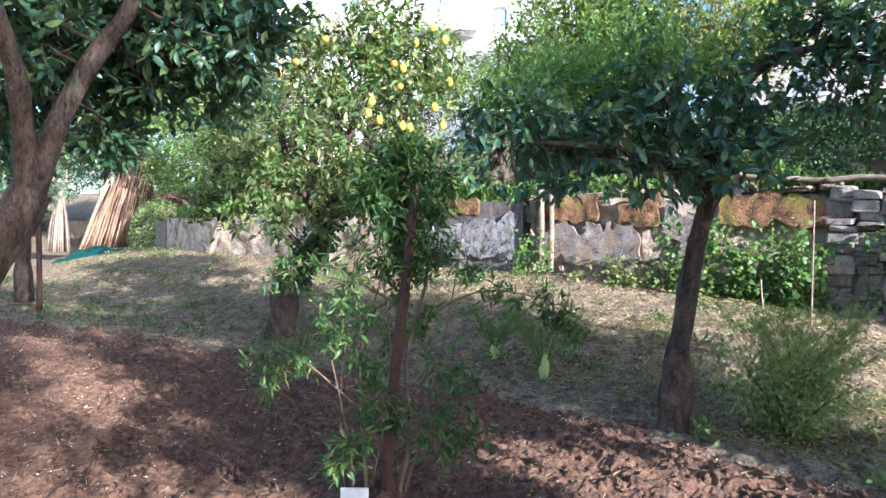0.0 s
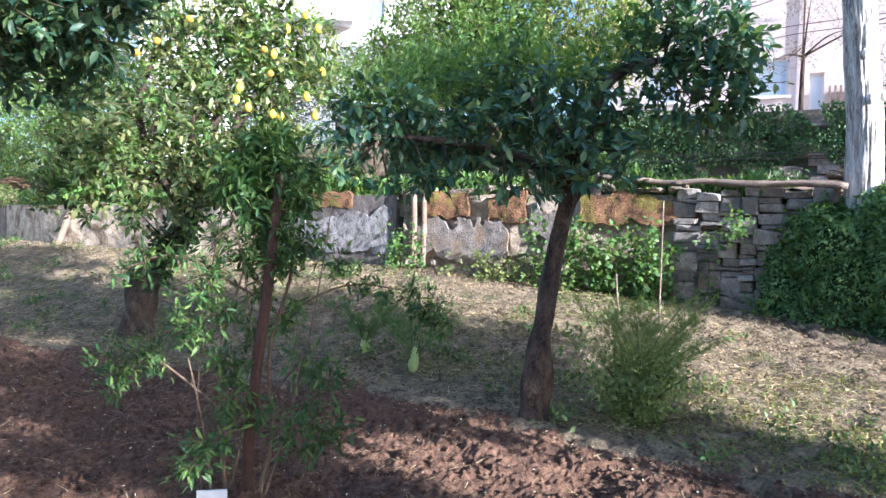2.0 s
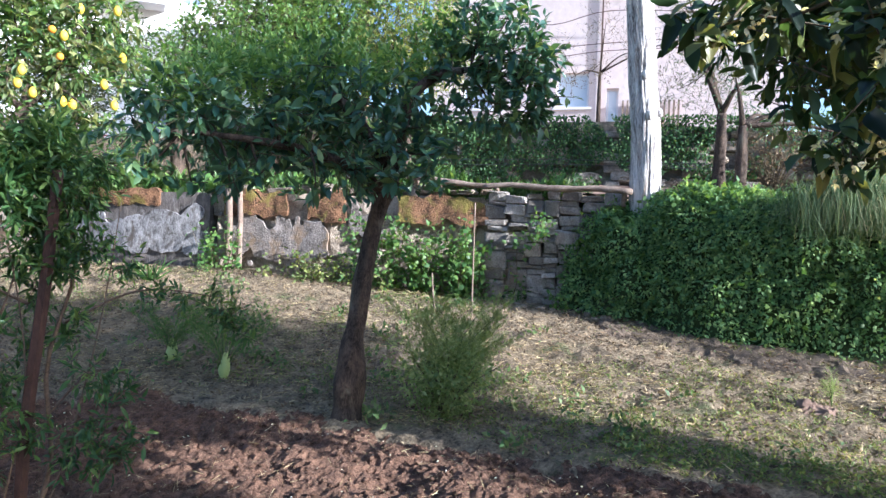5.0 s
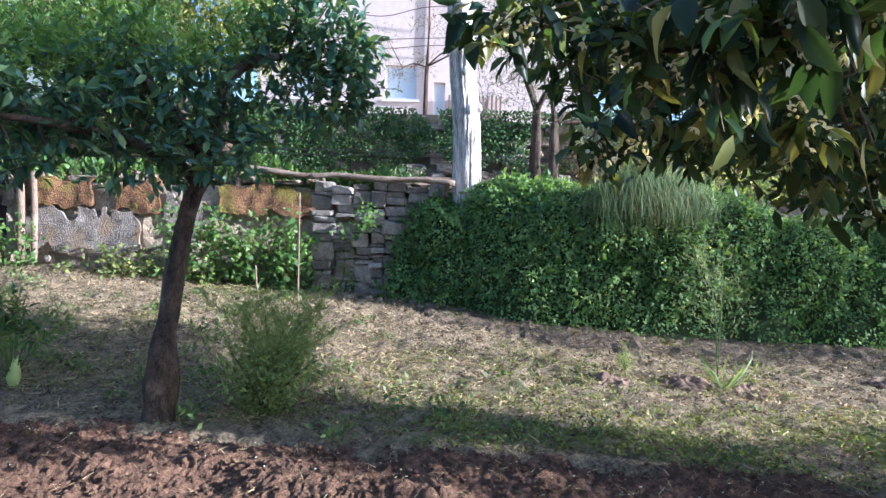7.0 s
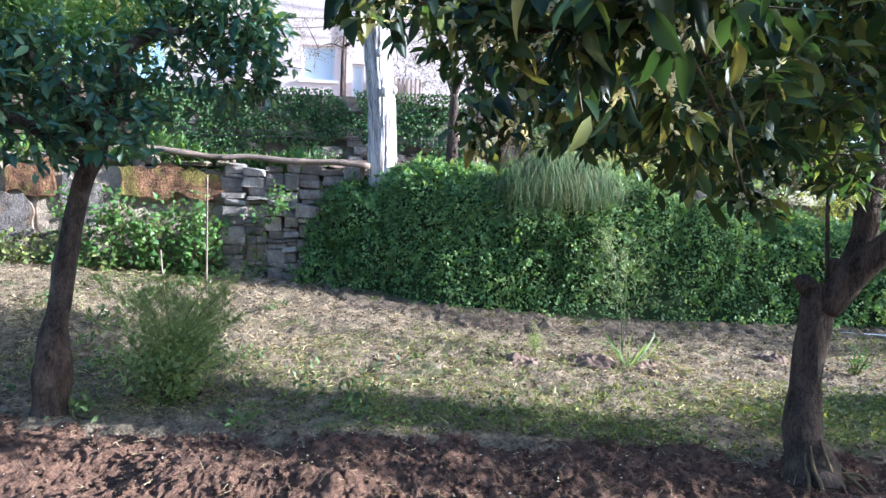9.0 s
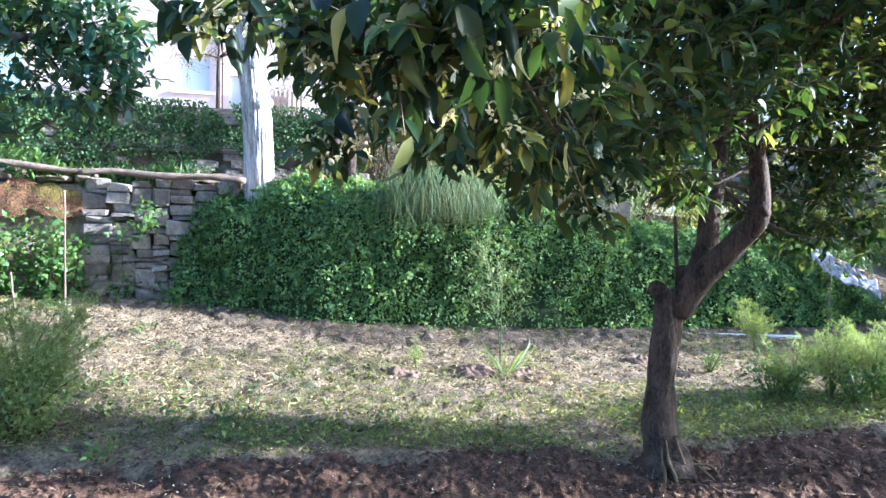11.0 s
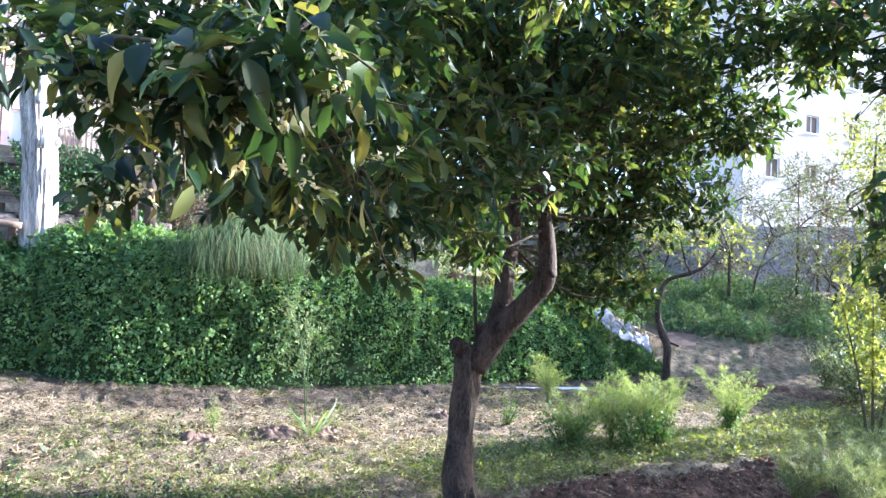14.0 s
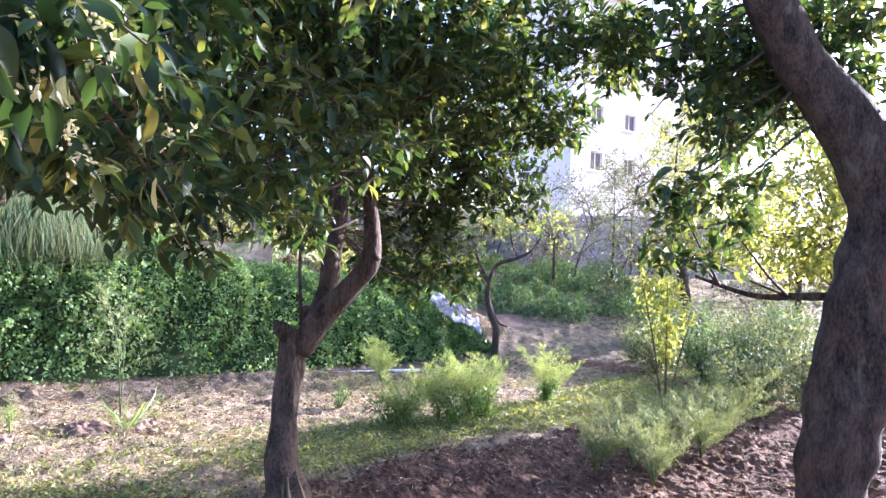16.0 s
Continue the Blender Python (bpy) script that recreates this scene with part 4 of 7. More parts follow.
B_FAR += [(5.73, 0.74, 3.07, 0.4), (5.91, 1.45, 3.08, 0.45), (6.35, 0.28, 3.12, 0.4), (5.99, 2.06, 3.15, 0.45), (4.0, 0.9, 3.2, 0.32), (4.8, 1.2, 3.2, 0.36), (4.66, 0.26, 3.3, 0.48), (5.33, -0.35, 3.3, 0.45), (5.6, -1.0, 3.3, 0.36), (5.76, 2.79, 3.34, 0.42), (6.14, 0.34, 3.41, 0.44), (5.15, 1.74, 3.44, 0.45), (5.0, 2.1, 3.5, 0.4), (4.2, -0.2, 3.5, 0.36), (5.9, 1.2, 3.5, 0.55), (5.2, 2.5, 3.5, 0.43), (6.15, 0.85, 3.55, 0.39), (6.4, -0.14, 3.55, 0.43), (4.6, 0.8, 3.7, 0.55), (4.5, 1.7, 3.7, 0.5)]
B_FAR += [(4.9, -0.3, 3.75, 0.4), (6.29, 1.64, 3.77, 0.42), (5.2, 1.3, 4.0, 0.6), (5.5, 0.3, 4.2, 0.6), (5.0, 0.9, 4.6, 0.4)]
tree_b = tree("citrus_tree", (4.72, 1.04, 0), "old forked citrus tree in blossom with a pruned stub",
              [(4.66, 0.98, -0.08), (4.71, 1.02, 0.05), (4.74, 1.07, 0.21), (4.83, 1.1, 0.54), (4.89, 1.09, 0.89), (4.93, 1.08, 1.12)], [0.19, 0.145, 0.11, 0.092, 0.095, 0.10],
              [([(4.92, 1.06, 0.98), (4.94, 0.89, 1.23), (4.94, 0.7, 1.44), (4.92, 0.57, 1.61), (4.91, 0.57, 1.87), (4.77, 0.58, 2.18), (4.68, 0.57, 2.66)], [0.095, 0.085, 0.075, 0.07, 0.055, 0.045, 0.03]),
               ([(4.96, 0.96, 1.16), (5.1, 0.91, 1.4), (5.15, 0.91, 1.64), (5.25, 0.9, 1.89), (5.29, 0.91, 2.34), (5.25, 1.01, 2.91)], [0.085, 0.075, 0.07, 0.065, 0.05, 0.03])],
              B_FAR, M["citrus"], 38, 0.105, 8, 0.2, group="citrus trees", relief=34)
part("limb", tube([(4.7, 0.57, 2.55), (4.4, 0.5, 3.2), (3.9, 0.35, 3.65), (3.2, 0.35, 3.6), (2.6, 0.4, 3.3), (2.15, 0.42, 2.95), (1.85, 0.42, 2.55), (1.6, 0.45, 2.1)], [0.03, 0.022, 0.014, 0.008, 0.005, 0.0035, 0.003, 0.002], 7, 0.08), M["bark"], tree_b, smooth=True)
part("sucker_shoot", tube([(4.94, 1.05, 1.15), (4.95, 1.08, 1.59), (4.94, 1.07, 1.9)], [0.014, 0.012, 0.01], 6, 0.05, 8), M["bark"], tree_b, smooth=True)
for x, y, z, dx, dy, dz in ((4.91, 0.6, 1.64, -0.02, -0.09, 0.03), (4.86, 1.13, 1.1, -0.06, 0.03, 0.05), (5.0, 1.0, 1.22, 0.04, 0.06, 0.02)):
    part("pruned_stub", tube([(x, y, z), (x + dx * 0.6, y + dy * 0.6, z + dz * 0.6), (x + dx, y + dy, z + dz)], [0.06, 0.055, 0.048], 10, 0.1, 6), M["bark"], tree_b, smooth=True)
g = random.Random(21)
for i in range(15):
    q = 3.5 + 3.6 * i / 14 + g.uniform(-0.12, 0.12)
    dx, dy, ln, h = math.cos(q), math.sin(q), g.uniform(0.2, 0.36), g.uniform(0.07, 0.22)
    w = g.uniform(-0.08, 0.08)
    part("root", tube([(4.715 + dx * 0.085, 1.04 + dy * 0.085, h), (4.7 + dx * 0.15 + w * dy, 1.03 + dy * 0.15, h * 0.45), (4.69 + dx * ln * 0.7, 1.01 + dy * ln * 0.7 - w * dx, 0.04), (4.68 + dx * ln, 1.0 + dy * ln, -0.03)], [0.006, 0.011, 0.013, 0.006], 6, 0.25, 12, i), M["root"], tree_b, smooth=True)

D_BLOBS = [(-2.33, 3.81, 2.59, 0.35), (-2.28, 4.26, 2.78, 0.38), (-2.25, 4.56, 2.56, 0.35), (-2.28, 4.38, 2.23, 0.27), (-1.91, 4.24, 2.7, 0.4), (-1.86, 4.54, 2.45, 0.29), (-1.6, 4.25, 2.71, 0.35), (-1.31, 4.23, 2.74, 0.31), (-1.29, 4.4, 2.53, 0.2), (-1.53, 4.68, 2.36, 0.17), (-2.29, 4.62, 2.08, 0.2), (-2.86, 4.49, 2.36, 0.32), (-1.19, 4.44, 2.9, 0.24), (-2.64, 4.71, 2.52, 0.32), (-3.18, 5.04, 2.13, 0.25), (-2.1, 4.0, 3.1, 0.5), (-1.5, 4.2, 3.1, 0.4), (-2.7, 3.8, 3.0, 0.5)]
tree_d = tree("citrus_tree", (-2.53, 3.01, 0), "dark-leaved citrus tree with a forked leaning trunk",
              [(-2.53, 3.01, -0.05), (-2.45, 3.06, 0.83), (-2.41, 3.2, 1.05), (-2.36, 3.32, 1.26), (-2.3, 3.44, 1.44), (-2.26, 3.53, 1.57), (-2.2, 3.56, 1.7)], [0.17, 0.15, 0.14, 0.13, 0.12, 0.11, 0.10],
              [([(-2.21, 3.56, 1.67), (-2.1, 3.65, 2.07), (-1.99, 3.71, 2.34), (-1.9, 3.78, 2.53), (-1.79, 3.79, 2.68), (-1.7, 3.79, 2.95)], [0.075, 0.057, 0.055, 0.052, 0.047, 0.035]), ([(-2.21, 3.56, 1.67), (-2.19, 3.48, 2.02), (-2.16, 3.39, 2.26), (-2.15, 3.31, 2.39), (-2.14, 3.21, 2.55)], [0.07, 0.052, 0.05, 0.047, 0.035])],
              D_BLOBS, M["citrus_dark"], 62, 0.105, 8, 0.2, group="citrus trees", relief=30)

C_BLOBS = [(4.75, -1.6, 1.7, 0.13), (4.7, -1.35, 1.75, 0.16), (4.72, -1.75, 1.9, 0.16), (4.74, -1.47, 1.97, 0.16), (4.66, -1.71, 2.11, 0.2), (4.73, -1.42, 2.15, 0.2), (4.9, -1.75, 2.6, 0.26), (5.5, -2.04, 2.69, 0.26), (5.43, -2.2, 2.79, 0.26), (5.4, -2.9, 2.85, 0.25), (5.0, -1.6, 2.9, 0.27), (5.3, -2.05, 2.95, 0.36), (5.27, -2.46, 3.02, 0.26), (5.44, -1.94, 3.04, 0.26), (5.08, -1.1, 3.09, 0.25), (5.34, -2.17, 3.13, 0.26), (5.4, -2.65, 3.15, 0.34), (4.74, -1.57, 3.2, 0.24), (5.35, -2.25, 3.2, 0.37), (5.24, -2.3, 3.28, 0.26)]  # clumps of leaves, from the lowest up
# clumps from z 4.9 up are out of view, added to throw shade on the bed
C_BLOBS += [(4.99, -1.27, 3.29, 0.34), (5.4, -2.4, 3.3, 0.35), (5.23, -0.92, 3.35, 0.35), (5.4, -1.73, 3.36, 0.26), (5.15, -2.47, 3.36, 0.26), (5.31, -1.97, 3.4, 0.26), (4.8, -2.8, 3.4, 0.35), (5.3, -2.4, 4.9, 0.5), (5.9, -2.1, 5.2, 0.5), (5.2, -1.3, 5.2, 0.4), (5.05, -2.6, 5.6, 0.4), (5.8, -1.5, 5.6, 0.5), (4.6, -3.4, 5.7, 0.45), (5.4, -2.0, 5.7, 0.5), (4.3, -3.0, 6.1, 0.4), (5.0, -2.5, 6.1, 0.5), (4.8, -2.6, 6.3, 0.5), (5.7, -2.6, 6.4, 0.5), (4.95, -2.75, 6.7, 0.5), (6.2, -2.2, 7.0, 0.55)]
C_BLOBS += [(5.6, -2.3, 7.3, 0.55), (5.2, -2.7, 7.6, 0.5), (6.4, -2.0, 7.9, 0.5), (5.9, -2.6, 8.2, 0.55), (5.5, -2.9, 8.6, 0.5)]
tree_c = tree("citrus_tree", (4.7, -2.32, 0), "citrus tree with a thick bent trunk seen against the light",
              [(4.68, -2.44, -0.05), (4.7, -2.4, 0.12), (4.78, -2.38, 0.35), (4.81, -2.44, 0.65), (4.84, -2.55, 1.11), (4.83, -2.6, 1.46), (4.79, -2.66, 1.84), (4.77, -2.66, 2.19)], [0.2, 0.18, 0.19, 0.225, 0.24, 0.25, 0.22, 0.2],
              [([(4.78, -2.68, 2.0), (4.75, -2.46, 2.51), (4.72, -2.21, 2.83), (4.64, -2.0, 3.12), (4.55, -1.83, 3.4), (4.5, -1.7, 3.8)], [0.2, 0.18, 0.16, 0.14, 0.12, 0.08]),
               ([(4.73, -2.7, 2.1), (4.62, -2.78, 2.6), (4.49, -2.83, 2.96)], [0.15, 0.12, 0.08]),
               ([(4.84, -2.55, 1.5), (5.03, -2.3, 1.49), (5.32, -2.07, 1.48), (5.62, -1.76, 1.6)], [0.035, 0.026, 0.02, 0.012])],
              C_BLOBS, M["citrus"], 30, 0.11, 8, 0.22, group="citrus trees", relief=34)

# unseen tree, added so that its crown shades the bed and the left trunk
tree("citrus_tree", (3.9, -3.7, 0), "tall citrus tree added out of view to shade the bed",
     [(3.9, -3.7, -0.05), (3.88, -3.68, 0.5), (3.8, -3.6, 1.2), (3.75, -3.55, 2.0)], [0.2, 0.15, 0.13, 0.11],
     [([(3.75, -3.55, 1.9), (3.6, -3.4, 3.0), (3.5, -3.2, 4.2), (3.4, -3.1, 5.2)], [0.09, 0.07, 0.05, 0.03]),
      ([(3.75, -3.55, 1.9), (4.0, -3.8, 3.0), (4.1, -3.9, 4.4)], [0.08, 0.06, 0.03])],
     [(3.4, -3.1, 5.3, 0.45), (3.3, -3.3, 4.6, 0.5), (3.8, -3.6, 4.9, 0.5), (3.1, -3.4, 5.0, 0.45), (3.6, -3.9, 4.2, 0.5), (4.2, -4.0, 4.4, 0.5), (3.2, -3.7, 3.8, 0.45), (3.9, -4.2, 3.5, 0.5), (2.9, -3.8, 4.4, 0.45), (3.6, -3.3, 5.9, 0.45), (3.7, -3.5, 5.5, 0.5), (3.9, -3.9, 6.2, 0.5), (4.3, -3.2, 4.6, 0.4), (4.7, -3.3, 5.0, 0.4), (4.4, -3.5, 5.2, 0.4), (4.55, -3.3, 5.15, 0.4), (4.35, -3.55, 4.8, 0.4)], M["citrus"], 17, 0.11, 7, 0.22, group="citrus trees")

# another unseen tree, invented to break up the sunlight on the soil
tree("citrus_tree", (5.8, -5.0, 0), "slender citrus tree added out of view for dappled shade",
     [(5.8, -5.0, -0.05), (5.78, -4.95, 0.8), (5.7, -4.8, 1.8)], [0.14, 0.1, 0.08],
     [([(5.7, -4.8, 1.7), (5.6, -4.6, 3.0), (5.6, -4.4, 4.6)], [0.06, 0.05, 0.02])],
     [(5.3, -4.6, 4.3, 0.45), (5.0, -4.2, 4.2, 0.4), (5.5, -4.8, 3.6, 0.5), (5.3, -4.6, 5.3, 0.45), (4.8, -4.0, 4.7, 0.4)], M["citrus"], 13, 0.09, 9, 0.24, group="citrus trees")

# four unseen trees around the camera, added to dim the sky on the left trunk
for x, y, h, s in ((-4.3, 1.9, 2.3, 3), (-3.3, -1.6, 2.2, 5), (-0.6, -3.3, 2.3, 8), (-6.0, -0.2, 2.4, 9)):
    g = random.Random(s)
    tree("citrus_tree", (x, y, 0), "citrus tree added out of view to hold back skylight",
         [(x, y, -0.05), (x + 0.05, y, 0.5), (x + 0.1, y + 0.05, 1.2), (x + 0.1, y, 1.7)], [0.17, 0.13, 0.11, 0.11],
         [([(x + 0.1, y, 1.6), (x + 0.5, y + 0.3, 2.3), (x + 0.8, y + 0.6, 3.0)], [0.07, 0.05, 0.03]), ([(x + 0.1, y, 1.6), (x - 0.5, y - 0.2, 2.3), (x - 0.8, y - 0.5, 3.0)], [0.07, 0.05, 0.03])],
         [(x + g.uniform(-1.2, 1.2), y + g.uniform(-1.2, 1.2), g.uniform(2.2, 3.9), 0.55) for _ in range(11)], M["citrus"], 9, 0.13, 9, 0.3, group="citrus trees")
# the near bough: each leaf a piece of its own


def big_leaf(seed):
    """A citrus leaf one unit long: folded along the midrib, tip bent down, edges wavy."""
    r = random.Random(seed)
    n, curl, fold = 7, r.uniform(0.1, 0.45), r.uniform(0.04, 0.12)
    verts, faces = [], []
    for i in range(n + 1):
        f = i / n
        w = 0.2 * (math.sin(math.pi * min(1, f ** 0.85)) ** 0.8) if 0 < i < n else 0.008
        z = -curl * f * f
        wav = 0.02 * math.sin(f * 11 + seed)
        for q in (-1, -0.5, 0, 0.5, 1):
            verts.append((q * w, f, z + abs(q) * fold * (w / 0.2) + wav * q * abs(q)))
    for i in range(n):
        for j in range(4):
            a = i * 5 + j
            faces.append((a, a + 1, a + 6, a + 5))
    me = bpy.data.meshes.new("leaf")
    me.from_pydata(verts, [], faces)
    me.polygons.foreach_set("use_smooth", np.ones(len(faces), bool))
    me.materials.append(M["citrus_big"])
    return me


leaf_meshes = [big_leaf(i) for i in range(7)]
NEAR = [(1.35, 1.11, 2.01, 0.07), (1.35, 0.93, 1.98, 0.08), (1.31, 0.71, 1.93, 0.08), (1.32, 0.66, 1.86, 0.07), (1.31, 0.51, 1.9, 0.09), (1.34, 0.5, 1.82, 0.07), (1.34, 0.4, 1.88, 0.1), (1.58, 0.61, 1.8, 0.09), (1.4, 0.34, 1.84, 0.1), (1.45, 0.31, 1.93, 0.1), (1.75, 0.54, 1.8, 0.09), (1.62, 0.88, 1.77, 0.09), (1.63, 1.01, 1.73, 0.07), (2.24, 0.72, 1.73, 0.11), (2.09, 0.54, 1.9, 0.16), (1.87, 0.46, 2.02, 0.14), (2.7, 0.69, 1.74, 0.12), (2.61, 0.67, 1.59, 0.06), (1.5, 0.47, 2.0, 0.12), (2.05, 1.15, 2.41, 0.14), (2.7, 1.35, 2.75, 0.18), (1.75, 0.75, 2.25, 0.11)]
BACK = [(1.88, 1.41, 2.21, 0.18), (1.97, 1.26, 2.08, 0.17), (2.0, 1.13, 2.18, 0.15), (2.58, 1.29, 2.15, 0.15), (2.45, 1.02, 2.24, 0.16), (2.46, 0.83, 2.07, 0.16), (2.12, 1.16, 1.96, 0.17), (2.2, 0.93, 1.88, 0.15), (2.25, 0.75, 1.81, 0.15), (2.16, 1.05, 2.24, 0.18), (2.23, 0.71, 2.15, 0.16), (2.01, 1.36, 2.32, 0.17), (2.54, 0.81, 1.69, 0.17)]
bough = part("bough", tube([(1.86, 0.42, 2.58), (1.72, 0.44, 2.2), (1.4, 0.52, 1.9), (1.3, 0.66, 1.88)], [0.004, 0.006, 0.006, 0.004], 6, 0.1, 12), M["bark"], tree_b, smooth=True)
rnd = random.Random(11)
spots = []
for bx, by, bz, br in NEAR:
    hub = Vector((1.6, 0.5, 2.05))
    c = Vector((bx, by, bz))
    part("twig", tube([hub.lerp(c, 0.3), hub.lerp(c, 0.65) + Vector((0, 0, 0.03)), c], [0.006, 0.005, 0.003], 5, 0.1, 8), M["twig"], tree_b, smooth=True)
    for k in range(int(4 + 92 * br)):
        u = Vector((rnd.gauss(0, 1), rnd.gauss(0, 1), rnd.gauss(0, 1))).normalized()
        p = c + u * br * rnd.uniform(0.2, 1.0) + Vector((0, 0, 0.04))
        d = (u * 0.7 + Vector((rnd.gauss(0, 0.35), rnd.gauss(0, 0.35), -0.75))).normalized()
        spots.append((p, d, rnd.uniform(0.06, 0.115)))
for p, d, ln in spots:
    ob = new("leaf", rnd.choice(leaf_meshes))
    x = d.cross(Vector((rnd.gauss(0, 0.7), rnd.gauss(0, 0.7), 1))).normalized()
    z = x.cross(d)
    ob.matrix_basis = Matrix((x * ln, d * ln, z * ln)).transposed().to_4x4()
    ob.matrix_basis.translation = p
    m = Matrix((x * ln, d * ln, z * ln)).transposed().to_4x4()
    m.translation = p
    ob.matrix_basis = m
    ob.parent = tree_b
    ob.matrix_parent_inverse = tree_b.matrix_basis.inverted()
P, D, S, T = sprigs([(a, b, c + 0.01, r) for a, b, c, r in NEAR + BACK], 48, 7, 0.12, 0.085, 0.4)
cloud("inner_leaves", LEAF, P, D, S, M["citrus"], tree_b, 0.95)
twig_mesh("inner_branchwork", T, 0.0025, M["twig"], tree_b)


def blossom_clusters(spots, parent):
    """White citrus flowers: five narrow petals each, in small bunches with round buds."""
    P, D = [], []
    for x, y, z in spots:
        for _ in range(4):
            c = np.array((x, y, z)) + RNG.normal(0, 0.022, 3)
            ax = unit(1)[0]
            for q in range(5):
                P.append(c)
                v = np.cross(ax, unit(1)[0])
                D.append(v / np.linalg.norm(v) + ax * 0.4)
    cloud("blossom", LEAF, P, D, 0.019, M["petal"], parent, 0.9, "white citrus blossom")
    buds = []
    for x, y, z in spots:
        for _ in range(4):
            bm = bmesh.new()
            bmesh.ops.create_icosphere(bm, subdivisions=1, radius=0.0045)
            o = Vector((x, y, z)) + Vector(RNG.normal(0, 0.014, 3))
            buds.append(([v.co * 1.0 + o for v in bm.verts], [tuple(v.index for v in f.verts) for f in bm.faces]))
            bm.free()
    tagged(part("bud_growth", joined(buds), M["petal"], parent, "round white flower buds", smooth=True), kind="stuff")


blossom_clusters([(a + RNG.normal(0, r * 0.5), b + RNG.normal(0, r * 0.5), c + RNG.normal(0, r * 0.35)) for a, b, c, r in NEAR for _ in range(3)], tree_b)


def hedge_tree(name, at, label, height, blobs, mat, density=12, leaf=0.1, trunk_r=0.12, category="tree", group="", bark="bark", leaves=7, lean=(0, 0), template=SMALL, width=0.95, length=0.35, droop=0.1):
    """A tree farther off: trunk, two or three limbs, crown clumps."""
    x, y, z = at
    top = (x + lean[0], y + lean[1], z + height * 0.55)
    tr = [(x, y, z - 0.1), (x + lean[0] * 0.4, y + lean[1] * 0.4, z + height * 0.28), top]
    limbs = []
    for b in sorted(blobs, key=lambda q: -q[3])[:4]:
        mid = tuple((np.array(top) + np.array(b[:3])) / 2 + (0, 0, 0.1))
        limbs.append(([top, mid, tuple(b[:3])], [trunk_r * 0.55, trunk_r * 0.35, trunk_r * 0.12]))
    return tree(name, at, label, tr, [trunk_r * 1.3, trunk_r, trunk_r * 0.75], limbs, blobs, mat, density, leaf, leaves, length, bark, group, droop, template, width, category)


def ring_blobs(cx, cy, z0, z1, r, n, size, seed):
    """Clumps filling a rough, uneven egg."""
    g = random.Random(seed)
    out = []
    for i in range(n):
        f = g.random()
        q, rr = g.uniform(0, 6.28), r * math.sqrt(g.random()) * (0.55 + 0.6 * math.sin(math.pi * (0.15 + 0.75 * f)))
        out.append((cx + rr * math.cos(q), cy + rr * math.sin(q), z0 + (z1 - z0) * f, size * g.uniform(0.7, 1.25)))
    return out
# lemon tree on the thick pollarded trunk
LEMON = [(-1.68, 8.62, 1.98, 0.41), (-2.13, 8.69, 2.42, 0.45), (-1.26, 8.68, 2.2, 0.37), (-1.46, 8.59, 2.69, 0.48), (-1.12, 8.76, 3.22, 0.49), (-0.69, 8.91, 2.59, 0.3), (-0.4, 8.84, 3.17, 0.45), (-0.68, 8.73, 3.58, 0.41), (-1.13, 8.82, 3.89, 0.42), (-0.25, 8.9, 3.84, 0.39), (-1.76, 9.03, 3.42, 0.47), (-2.3, 8.26, 2.1, 0.36), (-2.5, 8.0, 1.81, 0.35), (-1.91, 9.07, 4.03, 0.36), (-2.35, 8.97, 3.04, 0.39), (-0.11, 9.18, 3.53, 0.35), (-0.83, 8.75, 4.23, 0.42)]
LEMON_LOW = [(-2.81, 8.11, 1.75, 0.24), (-2.51, 8.01, 1.51, 0.2), (-2.04, 8.14, 1.54, 0.24), (-1.63, 8.33, 1.58, 0.24), (-1.2, 8.51, 1.73, 0.26), (-2.22, 8.19, 1.92, 0.3), (-0.75, 8.65, 1.95, 0.26), (-1.79, 8.4, 1.23, 0.16), (-1.58, 8.45, 1.44, 0.18), (-1.9, 8.26, 0.99, 0.12), (-3.03, 8.04, 1.66, 0.16), (-1.44, 8.45, 2.18, 0.32), (-0.25, 8.83, 2.54, 0.24), (-2.55, 8.16, 2.43, 0.36), (-2.8, 8.1, 2.15, 0.3), (-2.5, 8.24, 2.74, 0.3)]
lemon_tree = tree("lemon_tree", (-2.13, 8.62, 0.05), "lemon tree with yellow fruit growing from a thick pollarded trunk",
                  [(-2.15, 8.6, -0.05), (-2.13, 8.62, 0.2), (-2.11, 8.69, 0.6), (-2.06, 8.72, 0.82)], [0.22, 0.19, 0.185, 0.2],
                  [([(-2.0, 8.7, 0.75), (-1.94, 8.76, 0.96), (-1.62, 8.84, 1.4), (-1.51, 8.86, 1.92), (-1.3, 8.8, 2.6), (-1.0, 8.8, 3.4)], [0.13, 0.13, 0.12, 0.08, 0.05, 0.03]),
                   ([(-1.62, 8.84, 1.5), (-2.0, 8.8, 2.1), (-2.2, 8.9, 2.8), (-2.0, 9.0, 3.6)], [0.07, 0.06, 0.04, 0.02]),
                   ([(-1.4, 8.8, 2.2), (-0.8, 8.85, 2.9), (-0.4, 8.9, 3.6)], [0.05, 0.035, 0.02])],
                  LEMON + LEMON_LOW, M["lemonleaf"], 16, 0.135, 8, 0.28, group="citrus trees", droop=0.2, relief=24)
P, D, S, T = sprigs(LEMON[3:17] + LEMON_LOW[::2], 12, 8, 0.26, 0.12, -0.2)
cloud("new_growth", LEAF, P, D, S, M["young"], lemon_tree, 0.85, "light green young leaves")

line = smooth_path([(-2.02, 8.66, 0.7), (-1.94, 8.76, 0.96), (-1.62, 8.84, 1.4), (-1.51, 8.86, 1.92)], 900)
off = unit(900) * (0.13 + 0.1 * RNG.random((900, 1)))
